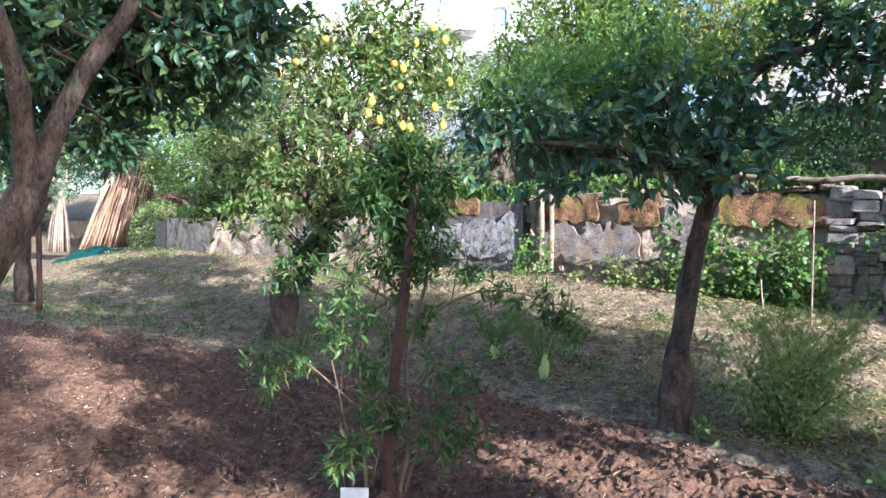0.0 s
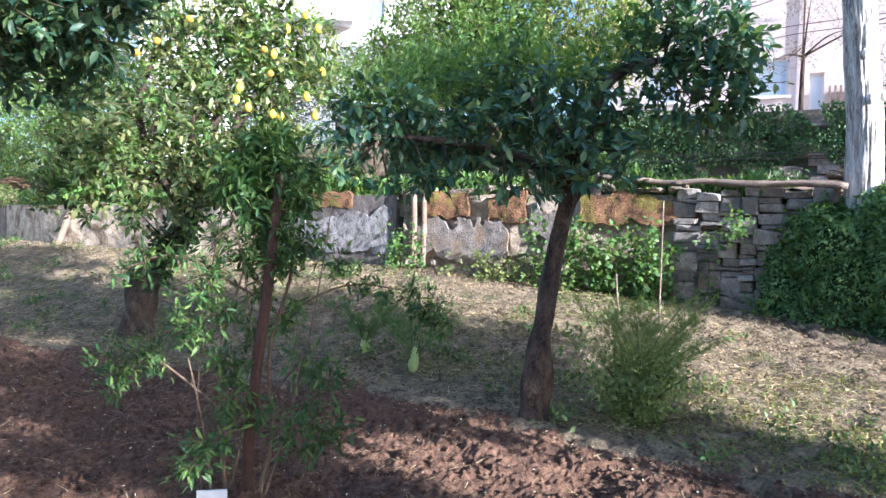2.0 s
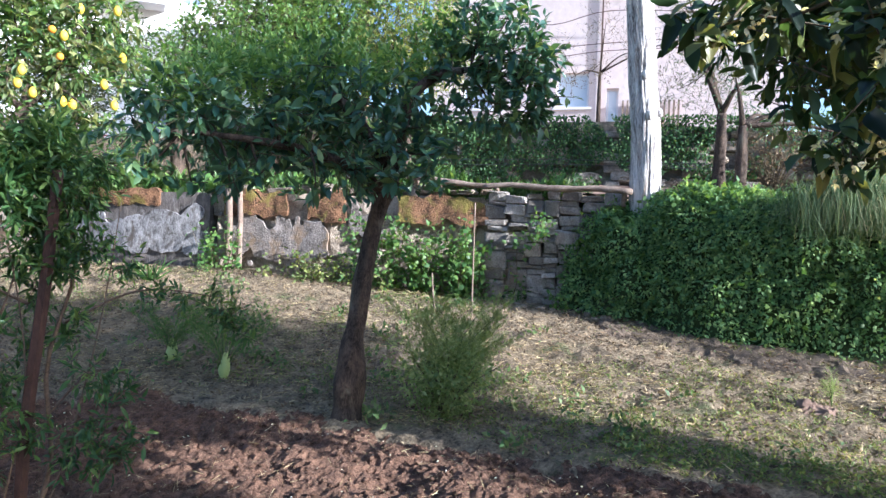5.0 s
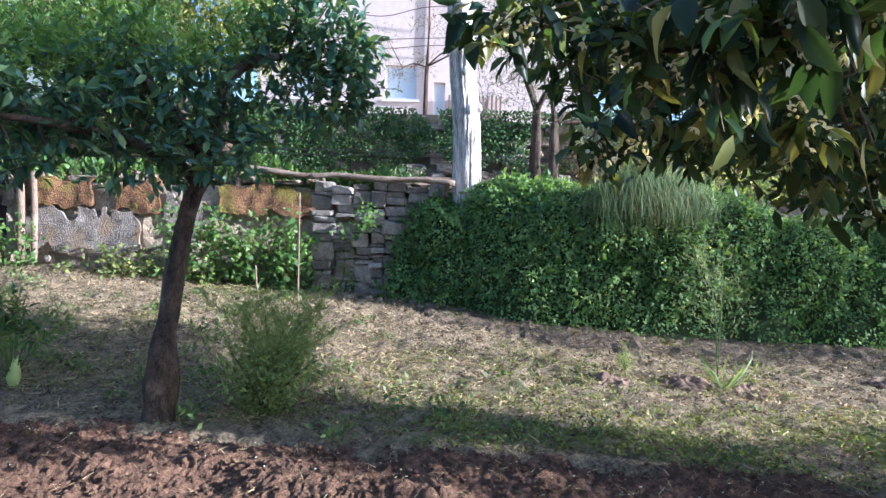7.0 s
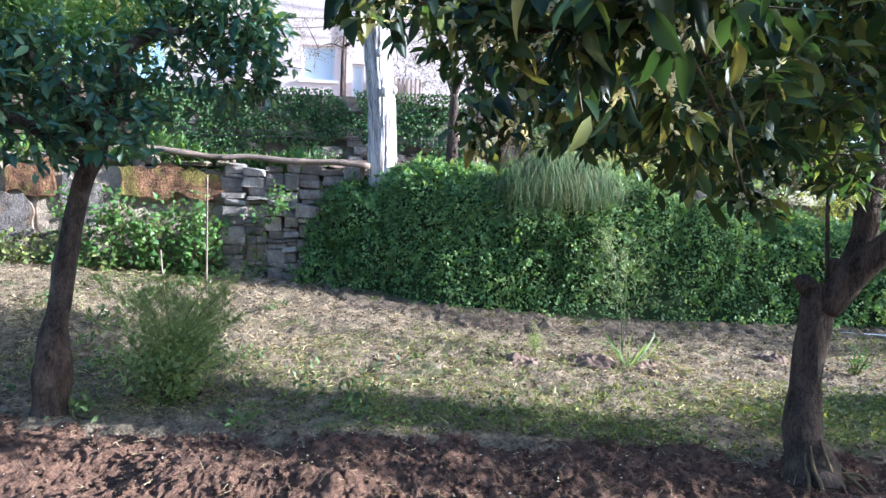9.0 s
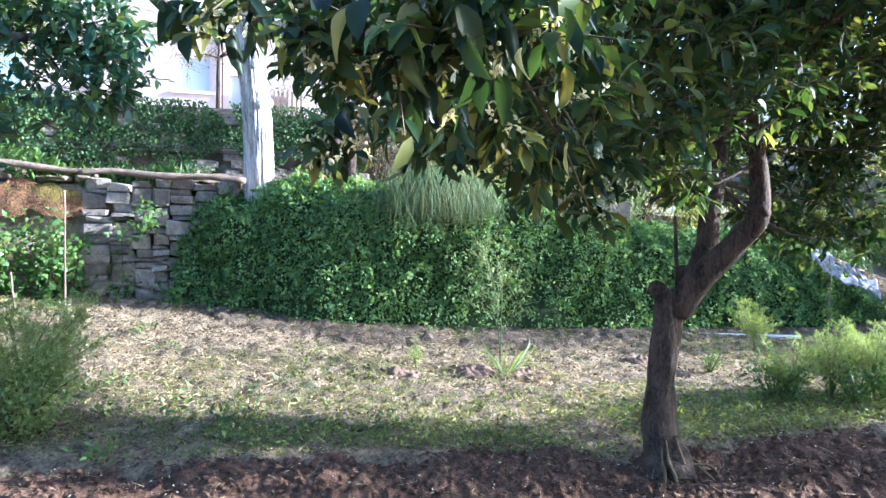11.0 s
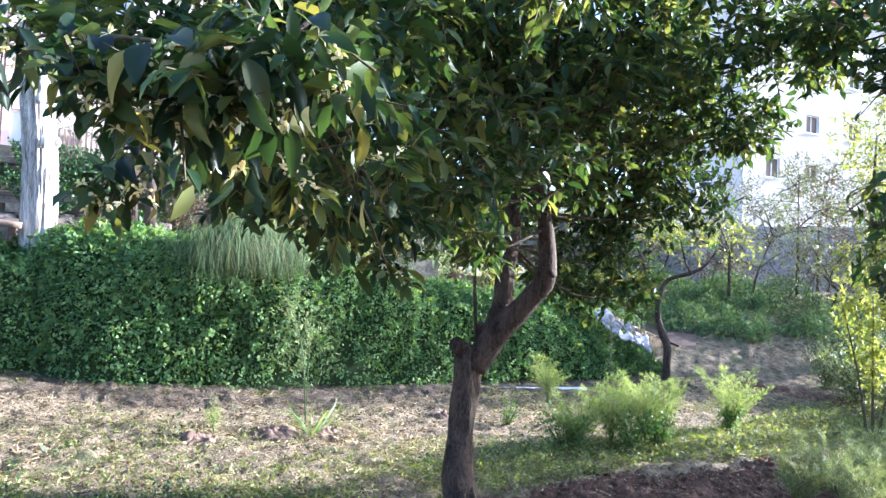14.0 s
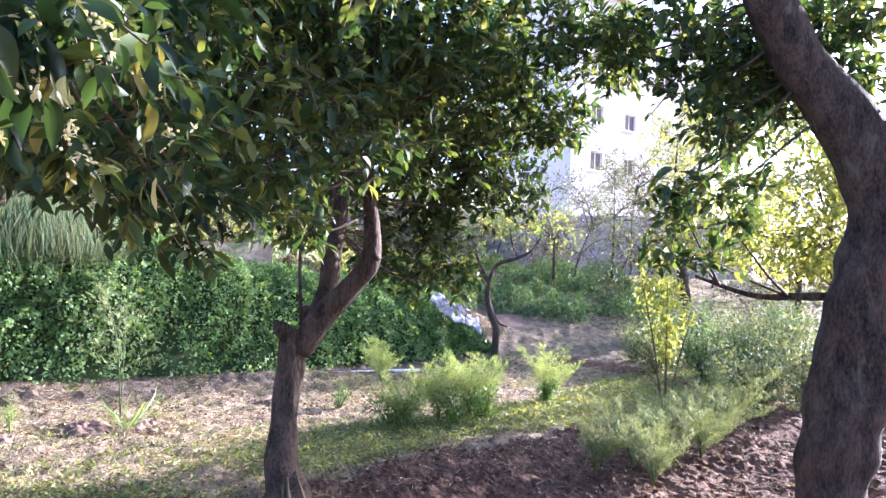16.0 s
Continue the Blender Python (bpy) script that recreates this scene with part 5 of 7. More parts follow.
cloud("climbing_leaves", IVY, line + off, off * 3 + RNG.normal(0, 0.4, off.shape) + (0, 0, -0.3), 0.06 + 0.05 * RNG.random(900), M["creeper"], lemon_tree, 0.9, "dark creeper leaves climbing the limb")


def fruit(name, at, r, material, long, parent):
    bm = bmesh.new()
    bmesh.ops.create_uvsphere(bm, u_segments=12, v_segments=9, radius=r)
    for v in bm.verts:
        f = v.co.z / r
        v.co.z *= long
        if long > 1.1 and f > 0.85:
            v.co.z += 0.25 * r * (f - 0.85) / 0.15
        v.co += Vector(at)
    return part(name, bm, material, parent, "ripe yellow lemon" if long > 1.1 else "ripe orange fruit", smooth=True)


for p in [(-0.56, 8.29, 2.7), (-0.47, 8.3, 2.68), (-0.17, 8.38, 2.94), (-0.93, 8.22, 2.98), (-0.07, 8.51, 2.74), (-0.41, 8.4, 3.74), (-0.56, 8.37, 3.42), (0.01, 8.62, 3.3), (-0.85, 8.36, 2.78), (-0.05, 8.6, 3.82), (-0.2, 8.5, 3.95), (-0.95, 8.3, 4.3), (-0.98, 8.3, 2.86)]:
    fruit("lemon", p, 0.042, M["lemon"], 1.3, lemon_tree)
for p in [(-0.67, 8.35, 3.47), (-1.88, 8.4, 3.5), (-1.5, 8.3, 3.75), (-2.1, 8.4, 3.35), (-0.6, 8.4, 3.2)]:
    fruit("orange", p, 0.04, M["orange"], 1.0, lemon_tree)

# pale tall trunk on the terrace
euc = thing("tall_pale_tree", (6.3, 6.9, 1.7), "tall tree trunk with pale deeply ridged bark in the sun", "tree")
part("trunk", tube([(6.24, 6.9, 1.45), (6.2, 6.88, 1.9), (6.13, 6.83, 2.71), (5.98, 6.78, 3.63), (5.8, 6.68, 4.6), (5.65, 6.6, 6.0), (5.6, 6.5, 14.0)], [0.25, 0.205, 0.185, 0.17, 0.16, 0.145, 0.08], 110, 0.03, 130, 3, 0.10), M["pale_bark"], euc, smooth=True)
for z, q in ((2.95, -1.9), (3.45, -2.3), (3.0, -0.7)):
    bm = bmesh.new()
    bmesh.ops.create_icosphere(bm, subdivisions=2, radius=0.045)
    for v in bm.verts:
        v.co = Vector((v.co.x, v.co.y, v.co.z * 1.5)) + Vector((6.06 + 0.19 * math.cos(q), 6.8 + 0.19 * math.sin(q), z))
    part("knot", bm, M["pale_bark"], euc, smooth=True)
P, D, S, T = sprigs([(5.6 + 1.2 * math.cos(q), 6.5 + 1.2 * math.sin(q), z, 0.8) for q, z in ((0, 14.5), (1.2, 15), (2.5, 14.2), (3.8, 15.2), (5, 14.6), (0.5, 16))], 6, 8, 0.4, 0.14, 0.4)
cloud("crown", SMALL, P, D, S, M["olive"], euc, 0.6)

# ---- background trees ----
bg = "trees behind the terrace"
hedge_tree("broadleaf_tree", (-7.8, 22.6, 1.7), "bushy green tree behind the old wall", 3.0, [(-8.95, 21.12, 4.38, 0.94), (-8.07, 21.5, 4.26, 1.04), (-7.14, 21.75, 4.49, 1.04), (-6.16, 21.12, 3.52, 0.89), (-7.24, 21.12, 2.94, 0.71), (-8.09, 20.75, 3.06, 0.71), (-7.15, 22.75, 5.39, 1.0), (-9.25, 22.0, 3.31, 0.88), (-5.5, 21.25, 4.56, 0.88), (-8.5, 21.88, 6.06, 1.12), (-10.0, 21.75, 5.06, 1.0)], M["young"], 18, 0.13, group=bg)
hedge_tree("broadleaf_tree", (-13.6, 26.8, 1.6), "pale green tree by the stacked canes", 4.4, [(-13.19, 25.34, 4.3, 1.11), (-12.54, 25.61, 5.09, 1.11), (-14.39, 25.08, 3.52, 1.11), (-13.2, 26.93, 4.47, 1.21), (-12.14, 26.4, 3.4, 0.92), (-15.31, 26.4, 4.59, 1.19), (-11.35, 25.74, 5.78, 1.06), (-16.63, 27.06, 3.93, 1.19), (-17.82, 27.72, 5.51, 1.32), (-14.52, 27.46, 6.3, 1.32), (-19.14, 27.72, 3.66, 1.32), (-12.54, 27.06, 6.83, 1.19)], M["citrus"], 16, 0.13, group=bg)
hedge_tree("broadleaf_tree", (-4.3, 16.8, 1.7), "leafy green tree just behind the old wall", 2.4, [(-4.93, 15.91, 3.55, 0.71), (-4.28, 16.0, 4.22, 0.77), (-3.67, 16.88, 3.41, 0.8), (-2.83, 16.91, 4.39, 0.73), (-4.08, 16.24, 2.65, 0.71), (-4.66, 15.44, 2.72, 0.61), (-3.17, 16.46, 2.25, 0.64), (-2.29, 17.16, 3.15, 0.59)], M["citrus"], 14, 0.11, group=bg)
hedge_tree("broadleaf_tree", (-3.0, 16.8, 1.8), "tall yellowish tree behind the lemon tree", 4.2, [(-3.55, 15.14, 5.25, 0.67), (-3.03, 15.09, 5.85, 0.67), (-2.65, 15.84, 5.29, 0.62), (-1.83, 15.54, 4.84, 0.6), (-2.31, 16.18, 6.17, 0.57), (-4.0, 14.95, 5.56, 0.54)], M["yellow"], 11, 0.12, group=bg)
hedge_tree("olive_tree", (-1.6, 13.7, 1.8), "grey-green twiggy tree behind the lemon tree", 2.6, [(-3.34, 12.84, 4.6, 0.71), (-2.26, 13.33, 4.84, 0.64), (-1.57, 13.63, 4.86, 0.66), (-0.58, 13.45, 4.84, 0.67), (-0.07, 14.51, 5.0, 0.5), (-3.21, 13.16, 4.3, 0.65), (-2.73, 13.73, 4.26, 0.56), (-1.62, 13.98, 4.35, 0.61), (-0.65, 12.78, 4.04, 0.56), (0.14, 13.26, 4.08, 0.55), (-3.2, 13.18, 3.62, 0.6), (-2.47, 13.21, 3.56, 0.61), (-1.54, 13.86, 3.82, 0.67), (-0.92, 14.39, 3.85, 0.59), (-0.08, 14.22, 3.76, 0.57)], M["olive"], 13, 0.12, group=bg, width=0.7)
hedge_tree("leafy_shrub", (-0.6, 12.9, 1.85), "leafy shrub on the terrace behind the wall", 0.9, [(-1.14, 12.42, 2.23, 0.42), (-0.62, 12.44, 2.44, 0.42), (-0.1, 11.97, 2.31, 0.4), (0.2, 11.95, 2.51, 0.4), (-0.39, 11.98, 2.01, 0.3), (-1.55, 12.38, 2.12, 0.37)], M["young"], 20, 0.10, 0.03, "shrub", bg)
hedge_tree("broadleaf_tree", (-11.8, 26.6, 1.6), "yellow-green tree in the sun behind the canes", 4.2, [(-11.28, 25.88, 5.87, 1.2), (-12.39, 25.45, 5.36, 1.2), (-10.32, 26.2, 6.37, 1.31), (-14.72, 27.34, 4.29, 1.31), (-14.01, 27.77, 3.64, 1.17), (-10.21, 23.82, 3.34, 0.87), (-11.95, 25.84, 3.92, 0.96), (-9.05, 22.92, 2.89, 0.73)], M["young"], 16, 0.14, group=bg)
hedge_tree("broadleaf_tree", (4.2, 12.6, 2.1), "broad light green tree filling the upper terrace", 3.6, [(1.35, 11.97, 4.62, 0.63), (2.1, 12.26, 5.11, 0.76), (2.68, 11.76, 4.62, 0.68), (3.39, 11.94, 5.27, 0.76), (4.03, 11.33, 4.85, 0.68), (4.7, 11.47, 5.4, 0.71), (3.59, 11.11, 4.16, 0.6), (2.89, 11.34, 4.0, 0.6), (1.75, 11.54, 4.05, 0.6), (4.89, 11.06, 4.64, 0.52), (0.94, 12.06, 4.39, 0.47), (2.51, 12.52, 5.76, 0.79), (4.02, 12.05, 6.03, 0.79), (0.51, 11.2, 3.71, 0.48), (0.91, 11.23, 3.43, 0.48)], M["young"], 22, 0.11, 0.1, group=bg)
hedge_tree("broadleaf_tree", (2.6, 13.3, 2.1), "tall dense dark green tree on the upper terrace", 4.0, [(1.71, 12.48, 4.76, 0.76), (2.18, 12.28, 5.21, 0.87), (2.88, 12.22, 4.9, 0.87), (3.51, 11.99, 5.13, 0.87), (1.37, 12.16, 4.08, 0.63), (2.05, 12.05, 4.16, 0.63), (3.14, 12.49, 5.58, 1.02), (4.0, 11.95, 4.73, 0.76), (2.42, 12.51, 5.99, 1.02), (1.74, 12.77, 5.56, 0.68), (3.6, 12.6, 6.3, 1.0), (2.6, 12.8, 6.9, 1.0)], M["young"], 16, 0.11, group=bg)
hedge_tree("broadleaf_tree", (4.5, 11.2, 2.1), "light green feathery tree on the upper terrace", 2.9, [(4.09, 10.88, 4.53, 0.7), (4.61, 10.64, 4.64, 0.7), (5.01, 10.56, 4.27, 0.6), (4.52, 10.82, 4.07, 0.6), (4.07, 11.03, 3.94, 0.55), (5.23, 10.85, 4.88, 0.52), (4.7, 10.9, 5.3, 0.7)], M["yellow"], 20, 0.12, group=bg, width=0.5, droop=0.4)
hedge_tree("citrus_tree", (0.8, 11.9, 1.9), "young light green citrus on the terrace behind the wall", 2.4, [(0.52, 11.6, 3.98, 0.48), (0.81, 11.6, 3.44, 0.53), (0.34, 11.65, 3.35, 0.39), (1.02, 11.9, 4.26, 0.5), (0.51, 11.4, 2.92, 0.37), (1.3, 11.6, 3.6, 0.4)], M["young"], 16, 0.10, group=bg)
hedge_tree("citrus_tree", (2.9, 11.3, 1.95), "light green citrus on the terrace behind the wall", 2.2, [(3.18, 10.95, 3.89, 0.58), (2.59, 11.1, 3.83, 0.48), (2.9, 11.1, 3.3, 0.45), (2.0, 11.3, 3.4, 0.4), (3.4, 11.0, 3.4, 0.45)], M["young"], 16, 0.10, group=bg)
hedge_tree("olive_tree", (9.3, 8.6, 2.1), "grey-leaved olive tree with a dark trunk on the upper terrace", 2.6, [(8.75, 9.04, 5.04, 0.49), (9.08, 8.93, 4.47, 0.54), (8.88, 9.25, 3.99, 0.44), (9.39, 8.78, 3.88, 0.49), (9.04, 9.24, 5.64, 0.57), (9.3, 8.08, 4.06, 0.52)], M["olive"], 15, 0.09, group=bg, width=0.5, trunk_r=0.1)
hedge_tree("olive_tree", (8.72, 7.62, 1.95), "dark slender tree among grey foliage on the terrace", 2.2, [(9.21, 7.61, 3.33, 0.6), (9.11, 7.06, 2.9, 0.45), (9.53, 7.22, 3.32, 0.5), (8.6, 7.7, 3.9, 0.5), (10.0, 6.7, 3.0, 0.5)], M["citrus_dark"], 11, 0.08, group=bg, width=0.6, trunk_r=0.085)
hedge_tree("olive_tree", (9.2, 11.9, 3.6), "thin grey shrub in front of the pale house", 2.2, [(8.97, 11.59, 4.93, 0.38), (8.91, 11.38, 5.71, 0.5), (9.6, 11.2, 5.2, 0.4), (8.4, 11.8, 4.6, 0.4), (8.2, 11.9, 5.2, 0.4), (9.9, 10.9, 4.5, 0.4), (10.3, 10.4, 5.4, 0.5), (10.6, 10.2, 4.6, 0.4)], M["litter"], 14, 0.06, group=bg, width=0.6, trunk_r=0.04)

for x, y, s_ in ((-17, 27, 1.0), (-21, 31, 1.2), (-14, 31, 1.2), (-9, 29, 1.1), (-25, 27, 1.1), (-18, 21, 0.8), (-5.5, 24, 1.0), (-12, 37, 1.4), (-1.5, 22, 0.8), (5.5, 21.5, 0.9)):
    hedge_tree("broadleaf_tree", (x, y, ground_z(x, y)), "leafy tree beyond the old garden wall", 3.6 * s_, ring_blobs(x, y, ground_z(x, y) + 0.7, ground_z(x, y) + 4.4 * s_, 1.8 * s_, 13, 0.85 * s_, int(x * 5 + y)), M["citrus" if int(x) % 2 else "young"], 10, 0.16, 0.13, group=bg)

# shrubs and weeds along the terrace edge
k = 15000
u = RNG.random(k)
pos, dr = [], []
for f in u:
    q, inn, foot, top, t = along_wall(-6.0 + 24 * f) if f > 0.26 else along_wall(0.3 + 6 * f)
    o = 0.08 + abs(RNG.normal(0, 0.42))
    n = 0.5 + noise.noise(Vector((q[0] * 0.9, q[1] * 0.9, 1)))
    pos.append((q[0] + inn[0] * o + RNG.normal(0, 0.05), q[1] + inn[1] * o, top - 0.05 + (0.55 * max(n, 0.08) * RNG.random() if o > 0.12 else -0.15 * RNG.random())))
    dr.append((RNG.normal(0, 0.6), RNG.normal(0, 0.6), 0.8))
edge = thing("terrace_weeds", (2, 10.3, 1.9), "leafy green weeds growing along the top of the wall", "weeds", kind="stuff")
pos, dr = np.array(pos), np.array(dr)
third = np.arange(k) % 3
for i, m in enumerate(("vine", "young", "drygrass")):
    w = third == i
    cloud("leaves", BLADE, pos[w], dr[w], (0.07 + 0.2 * RNG.random(k) ** 2)[w], M[m], edge, 0.3 if i < 2 else 0.08)

# ---- houses ----


def facade(w, h, holes, depth=0.25):
    """Wall face w x h in the xz plane (front towards -y) with real openings (x0, z0, x1, z1) and their reveals."""
    xs = sorted({0.0, w, *[a for q in holes for a in (q[0], q[2])]})
    zs = sorted({0.0, h, *[a for q in holes for a in (q[1], q[3])]})
    verts, faces = [], []

    def quad(*p):
        k = len(verts)
        verts.extend(p)
        faces.append((k, k + 1, k + 2, k + 3))

    for i in range(len(xs) - 1):
        for j in range(len(zs) - 1):
            cx, cz = (xs[i] + xs[i + 1]) / 2, (zs[j] + zs[j + 1]) / 2
            if not any(a < cx < c and b < cz < d for a, b, c, d in holes):
                quad((xs[i], 0, zs[j]), (xs[i + 1], 0, zs[j]), (xs[i + 1], 0, zs[j + 1]), (xs[i], 0, zs[j + 1]))
    for a, b, c, d in holes:
        quad((a, 0, b), (a, depth, b), (c, depth, b), (c, 0, b))
        quad((a, 0, d), (c, 0, d), (c, depth, d), (a, depth, d))
        quad((a, 0, b), (a, 0, d), (a, depth, d), (a, depth, b))
        quad((c, 0, b), (c, depth, b), (c, depth, d), (c, 0, d))
    quad((0, 0, 0), (0, 0, h), (0, 8, h), (0, 8, 0))
    quad((w, 0, 0), (w, 8, 0), (w, 8, h), (w, 0, h))
    quad((0, 8, 0), (0, 8, h), (w, 8, h), (w, 8, 0))
    return verts, faces


def box(x0, y0, z0, x1, y1, z1):
    bm = bmesh.new()
    bmesh.ops.create_cube(bm, size=1)
    for v in bm.verts:
        v.co = Vector(((x0 + x1) / 2 + v.co.x * (x1 - x0), (y0 + y1) / 2 + v.co.y * (y1 - y0), (z0 + z1) / 2 + v.co.z * (z1 - z0)))
    return bm


def bars(rects, y0, y1):
    """Several thin boxes in one mesh: rects of (x0, z0, x1, z1)."""
    bm = bmesh.new()
    for x0, z0, x1, z1 in rects:
        k = bmesh.ops.create_cube(bm, size=1)["verts"]
        for v in k:
            v.co = Vector(((x0 + x1) / 2 + v.co.x * (x1 - x0), (y0 + y1) / 2 + v.co.y * (y1 - y0), (z0 + z1) / 2 + v.co.z * (z1 - z0)))
    return bm


def house(name, label, origin, turn, w, h, holes, mat, shutters="glass", rooftop=True):
    """A house block: pierced front, windows with frame and pane, roof slab."""
    t = thing(name, origin, label, "house")
    t.rotation_euler = (0, 0, radians(turn))

    def put(n, data, m, par=t):
        ob = part(n, data, m)
        ob.parent = par
        return ob

    put("wall", facade(w, h, holes), mat)
    for a, b, c, d in holes:
        win = put("window", bars([(a, b, a + 0.06, d), (c - 0.06, b, c, d), (a + 0.06, b, c - 0.06, b + 0.06), (a + 0.06, d - 0.06, c - 0.06, d)] + ([] if shutters == "shutter" else [((a + c) / 2 - 0.03, b + 0.06, (a + c) / 2 + 0.03, d - 0.06)]), 0.12, 0.17), M["frame"])
        put("pane", box(a + 0.06, 0.14, b + 0.06, c - 0.06, 0.15, d - 0.06), M[shutters], win)
        put("sill", box(a - 0.08, -0.06, b - 0.07, c + 0.08, 0.1, b - 0.003), M["frame"], win)
    if rooftop:
        put("roof", box(-0.3, -0.3, h, w + 0.3, 8.3, h + 0.22), M["roof"])
    return t


white_house = house("white_house", "tall white rendered house with small windows behind the trees", (-7.3, 28.8, 3.0), 0, 12.6, 14, [(9.02, 6.75, 9.75, 7.55), (6.1, 7.3, 7.0, 8.6), (2.5, 7.0, 3.5, 8.6), (3.9, 1.0, 4.9, 2.6), (7.7, 0.9, 8.9, 2.6), (9.02, 10.0, 9.8, 11.2), (6.1, 10.2, 7.0, 11.5)], M["house"])
for x in np.arange(1.7, 9.3, 0.16):
    ob = part("rail_bar", box(x, -1.0, 0.3, x + 0.025, -0.97, 1.25), M["redrail"])
    ob.parent = white_house
ob = part("top_rail", box(1.6, -1.02, 1.25, 9.4, -0.95, 1.3), M["redrail"])
ob.parent = white_house
for x0, x1, z in ((5.2, 8.4, 6.3), (1.2, 4.4, 6.0), (5.2, 8.4, 9.4)):
    slab = part("balcony", box(x0, -1.1, z, x1, -0.004, z + 0.16), M["farhouse"])
    slab.parent = white_house
    for q in np.arange(x0 + 0.05, x1 - 0.04, 0.24):
        ob = part("baluster", box(q, -1.08, z + 0.164, q + 0.05, -1.03, z + 0.95), M["frame"])
        ob.parent = slab
    ob = part("handrail", box(x0, -1.1, z + 0.954, x1, -1.0, z + 1.02), M["frame"])
    ob.parent = slab
pink_house = house("pale_house", "pale pink rendered house with a shuttered window above the ivy wall", (8.05, 18.3, 3.6), -39.5, 9.5, 9, [(3.6, 1.2, 4.5, 2.15), (4.98, 0.3, 5.3, 1.7), (3.5, 4.6, 4.4, 5.9), (0.9, 1.2, 1.8, 2.2), (6.6, 4.4, 7.5, 5.8)], M["pink"], "shutter")
ob = part("downpipe", box(4.78, -0.06, 0, 4.82, -0.02, 8.8), M["iron"])
ob.parent = pink_house
for x in np.arange(5.4, 6.9, 0.12):
    ob = part("fence_slat", box(x, -0.09, 0, x + 0.05, -0.06, 1.35), M["wood"])
    ob.parent = pink_house
for z, sag in ((2.55, 0.08), (2.75, 0.02), (3.6, 0.25), (4.4, 0.3)):
    ob = part("wire", tube([(2.0, -0.5, z), (3.5, -0.5, z - sag), (5.0, -0.5, z + 0.05), (7.5, -0.5, z + 0.15 - sag)], [0.012] * 4, 5, 0.0, 16), M["iron"])
    ob.parent = pink_house
far_house = house("far_white_house", "distant white house bright in the sun", (42.4, -3.1, 3.0), -44, 16, 17, [(1.9, 8.6, 3.1, 9.7), (1.9, 5.5, 3.1, 6.7), (1.9, 12.0, 3.1, 13.2), (5.4, 8.6, 6.6, 9.7), (5.4, 5.5, 6.6, 6.7), (5.4, 12.0, 6.6, 13.2), (9.5, 12.0, 10.7, 13.2), (9.5, 8.6, 10.7, 9.7)], M["farhouse"], "brown")

# ---- small plants ----


def fennel(at, h, label, fronds=10, bulb=True, group="", dense=260, name="fennel_plant", spread=0.4, mat="fern"):
    """Pale ribbed bulb, stalks, and fine feathery leaves."""
    x, y, z = at
    t = thing(name, at, label, "plant", group)
    if bulb:
        part("bulb", tube([(x, y, z - 0.03), (x, y, z + 0.05), (x + 0.01, y, z + 0.13), (x + 0.015, y, z + 0.22)], [0.03, 0.056, 0.046, 0.02], 10, 0.1, 10), M["bulb"], t, smooth=True)
    stalks, P, D = [], [], []
    kb, kn = 18, max(8, dense // 9)
    for i in range(fronds):
        q = RNG.random() * 6.28
        r = spread * h * (0.2 + 0.8 * RNG.random())
        hh = h * (0.55 + 0.45 * RNG.random())
        root = np.array((x, y, z))
        tip = root + (math.cos(q) * r, math.sin(q) * r, hh)
        mid = root + (math.cos(q) * r * 0.3, math.sin(q) * r * 0.3, hh * 0.6)
        stalks.append(tube([(x, y, z + 0.02), mid, tip], [0.006 if bulb else 0.004, 0.004, 0.0015], 5, 0.03, 8))
        for b in range(kb):
            f = 0.25 + 0.75 * (b + RNG.random()) / kb
            c = root * (1 - f) ** 2 + 2 * f * (1 - f) * mid + f * f * tip
            a = q + (1.3 if b % 2 else -1.3) + RNG.normal(0, 0.5)
            arm = np.array((math.cos(a), math.sin(a), 0.75 + 0.3 * RNG.random())) * h * 0.36 * (1.12 - f) ** 0.8 * (0.6 + 0.6 * RNG.random())
            g = RNG.random((kn, 1))
            P.append(c + arm * g + (0, 0, 1) * (-0.2 * np.linalg.norm(arm) * g * g) + RNG.normal(0, 0.006, (kn, 3)))
            D.append(arm / (np.linalg.norm(arm) + 1e-6) * 0.8 + RNG.normal(0, 0.5, (kn, 3)) + (0, 0, 0.15))
    tagged(part("stalkwork", joined(stalks), M["grass"], t, smooth=True), kind="stuff")
    cloud("fronds", NEEDLE, np.vstack(P), np.vstack(D), 0.034 * (h / 0.7) ** 0.5 * (0.6 + 0.8 * RNG.random(fronds * kb * kn)), M[mat], t, 0.12)
    return t


def g3(x, y, dz=0.0):
    return (x, y, ground_z(x, y) + dz)


fennel(g3(0.93, 6.45), 0.8, "fennel plant with a pale swollen bulb", 14, True, "fennel plants", 240, spread=0.75, mat="vine")
strap = thing("strap_leaf_plant", g3(0.35, 9.92), "clump of green strap leaves at the foot of the plaster wall", "plant")
for i in range(26):
    q = i * 2.4
    cloud("blade", BLADE, [g3(0.35 + 0.06 * math.cos(q), 9.92 + 0.05 * math.sin(q))], [(0.8 * math.cos(q), 0.8 * math.sin(q), 0.8 + 0.3 * math.sin(q * 3))], 0.28 + 0.007 * i, M["vine"], strap, 0.08)
fennel(g3(0.5, 7.1), 0.6, "smaller fennel plant with a pale bulb", 10, True, "fennel plants", 220, spread=0.75, mat="vine")


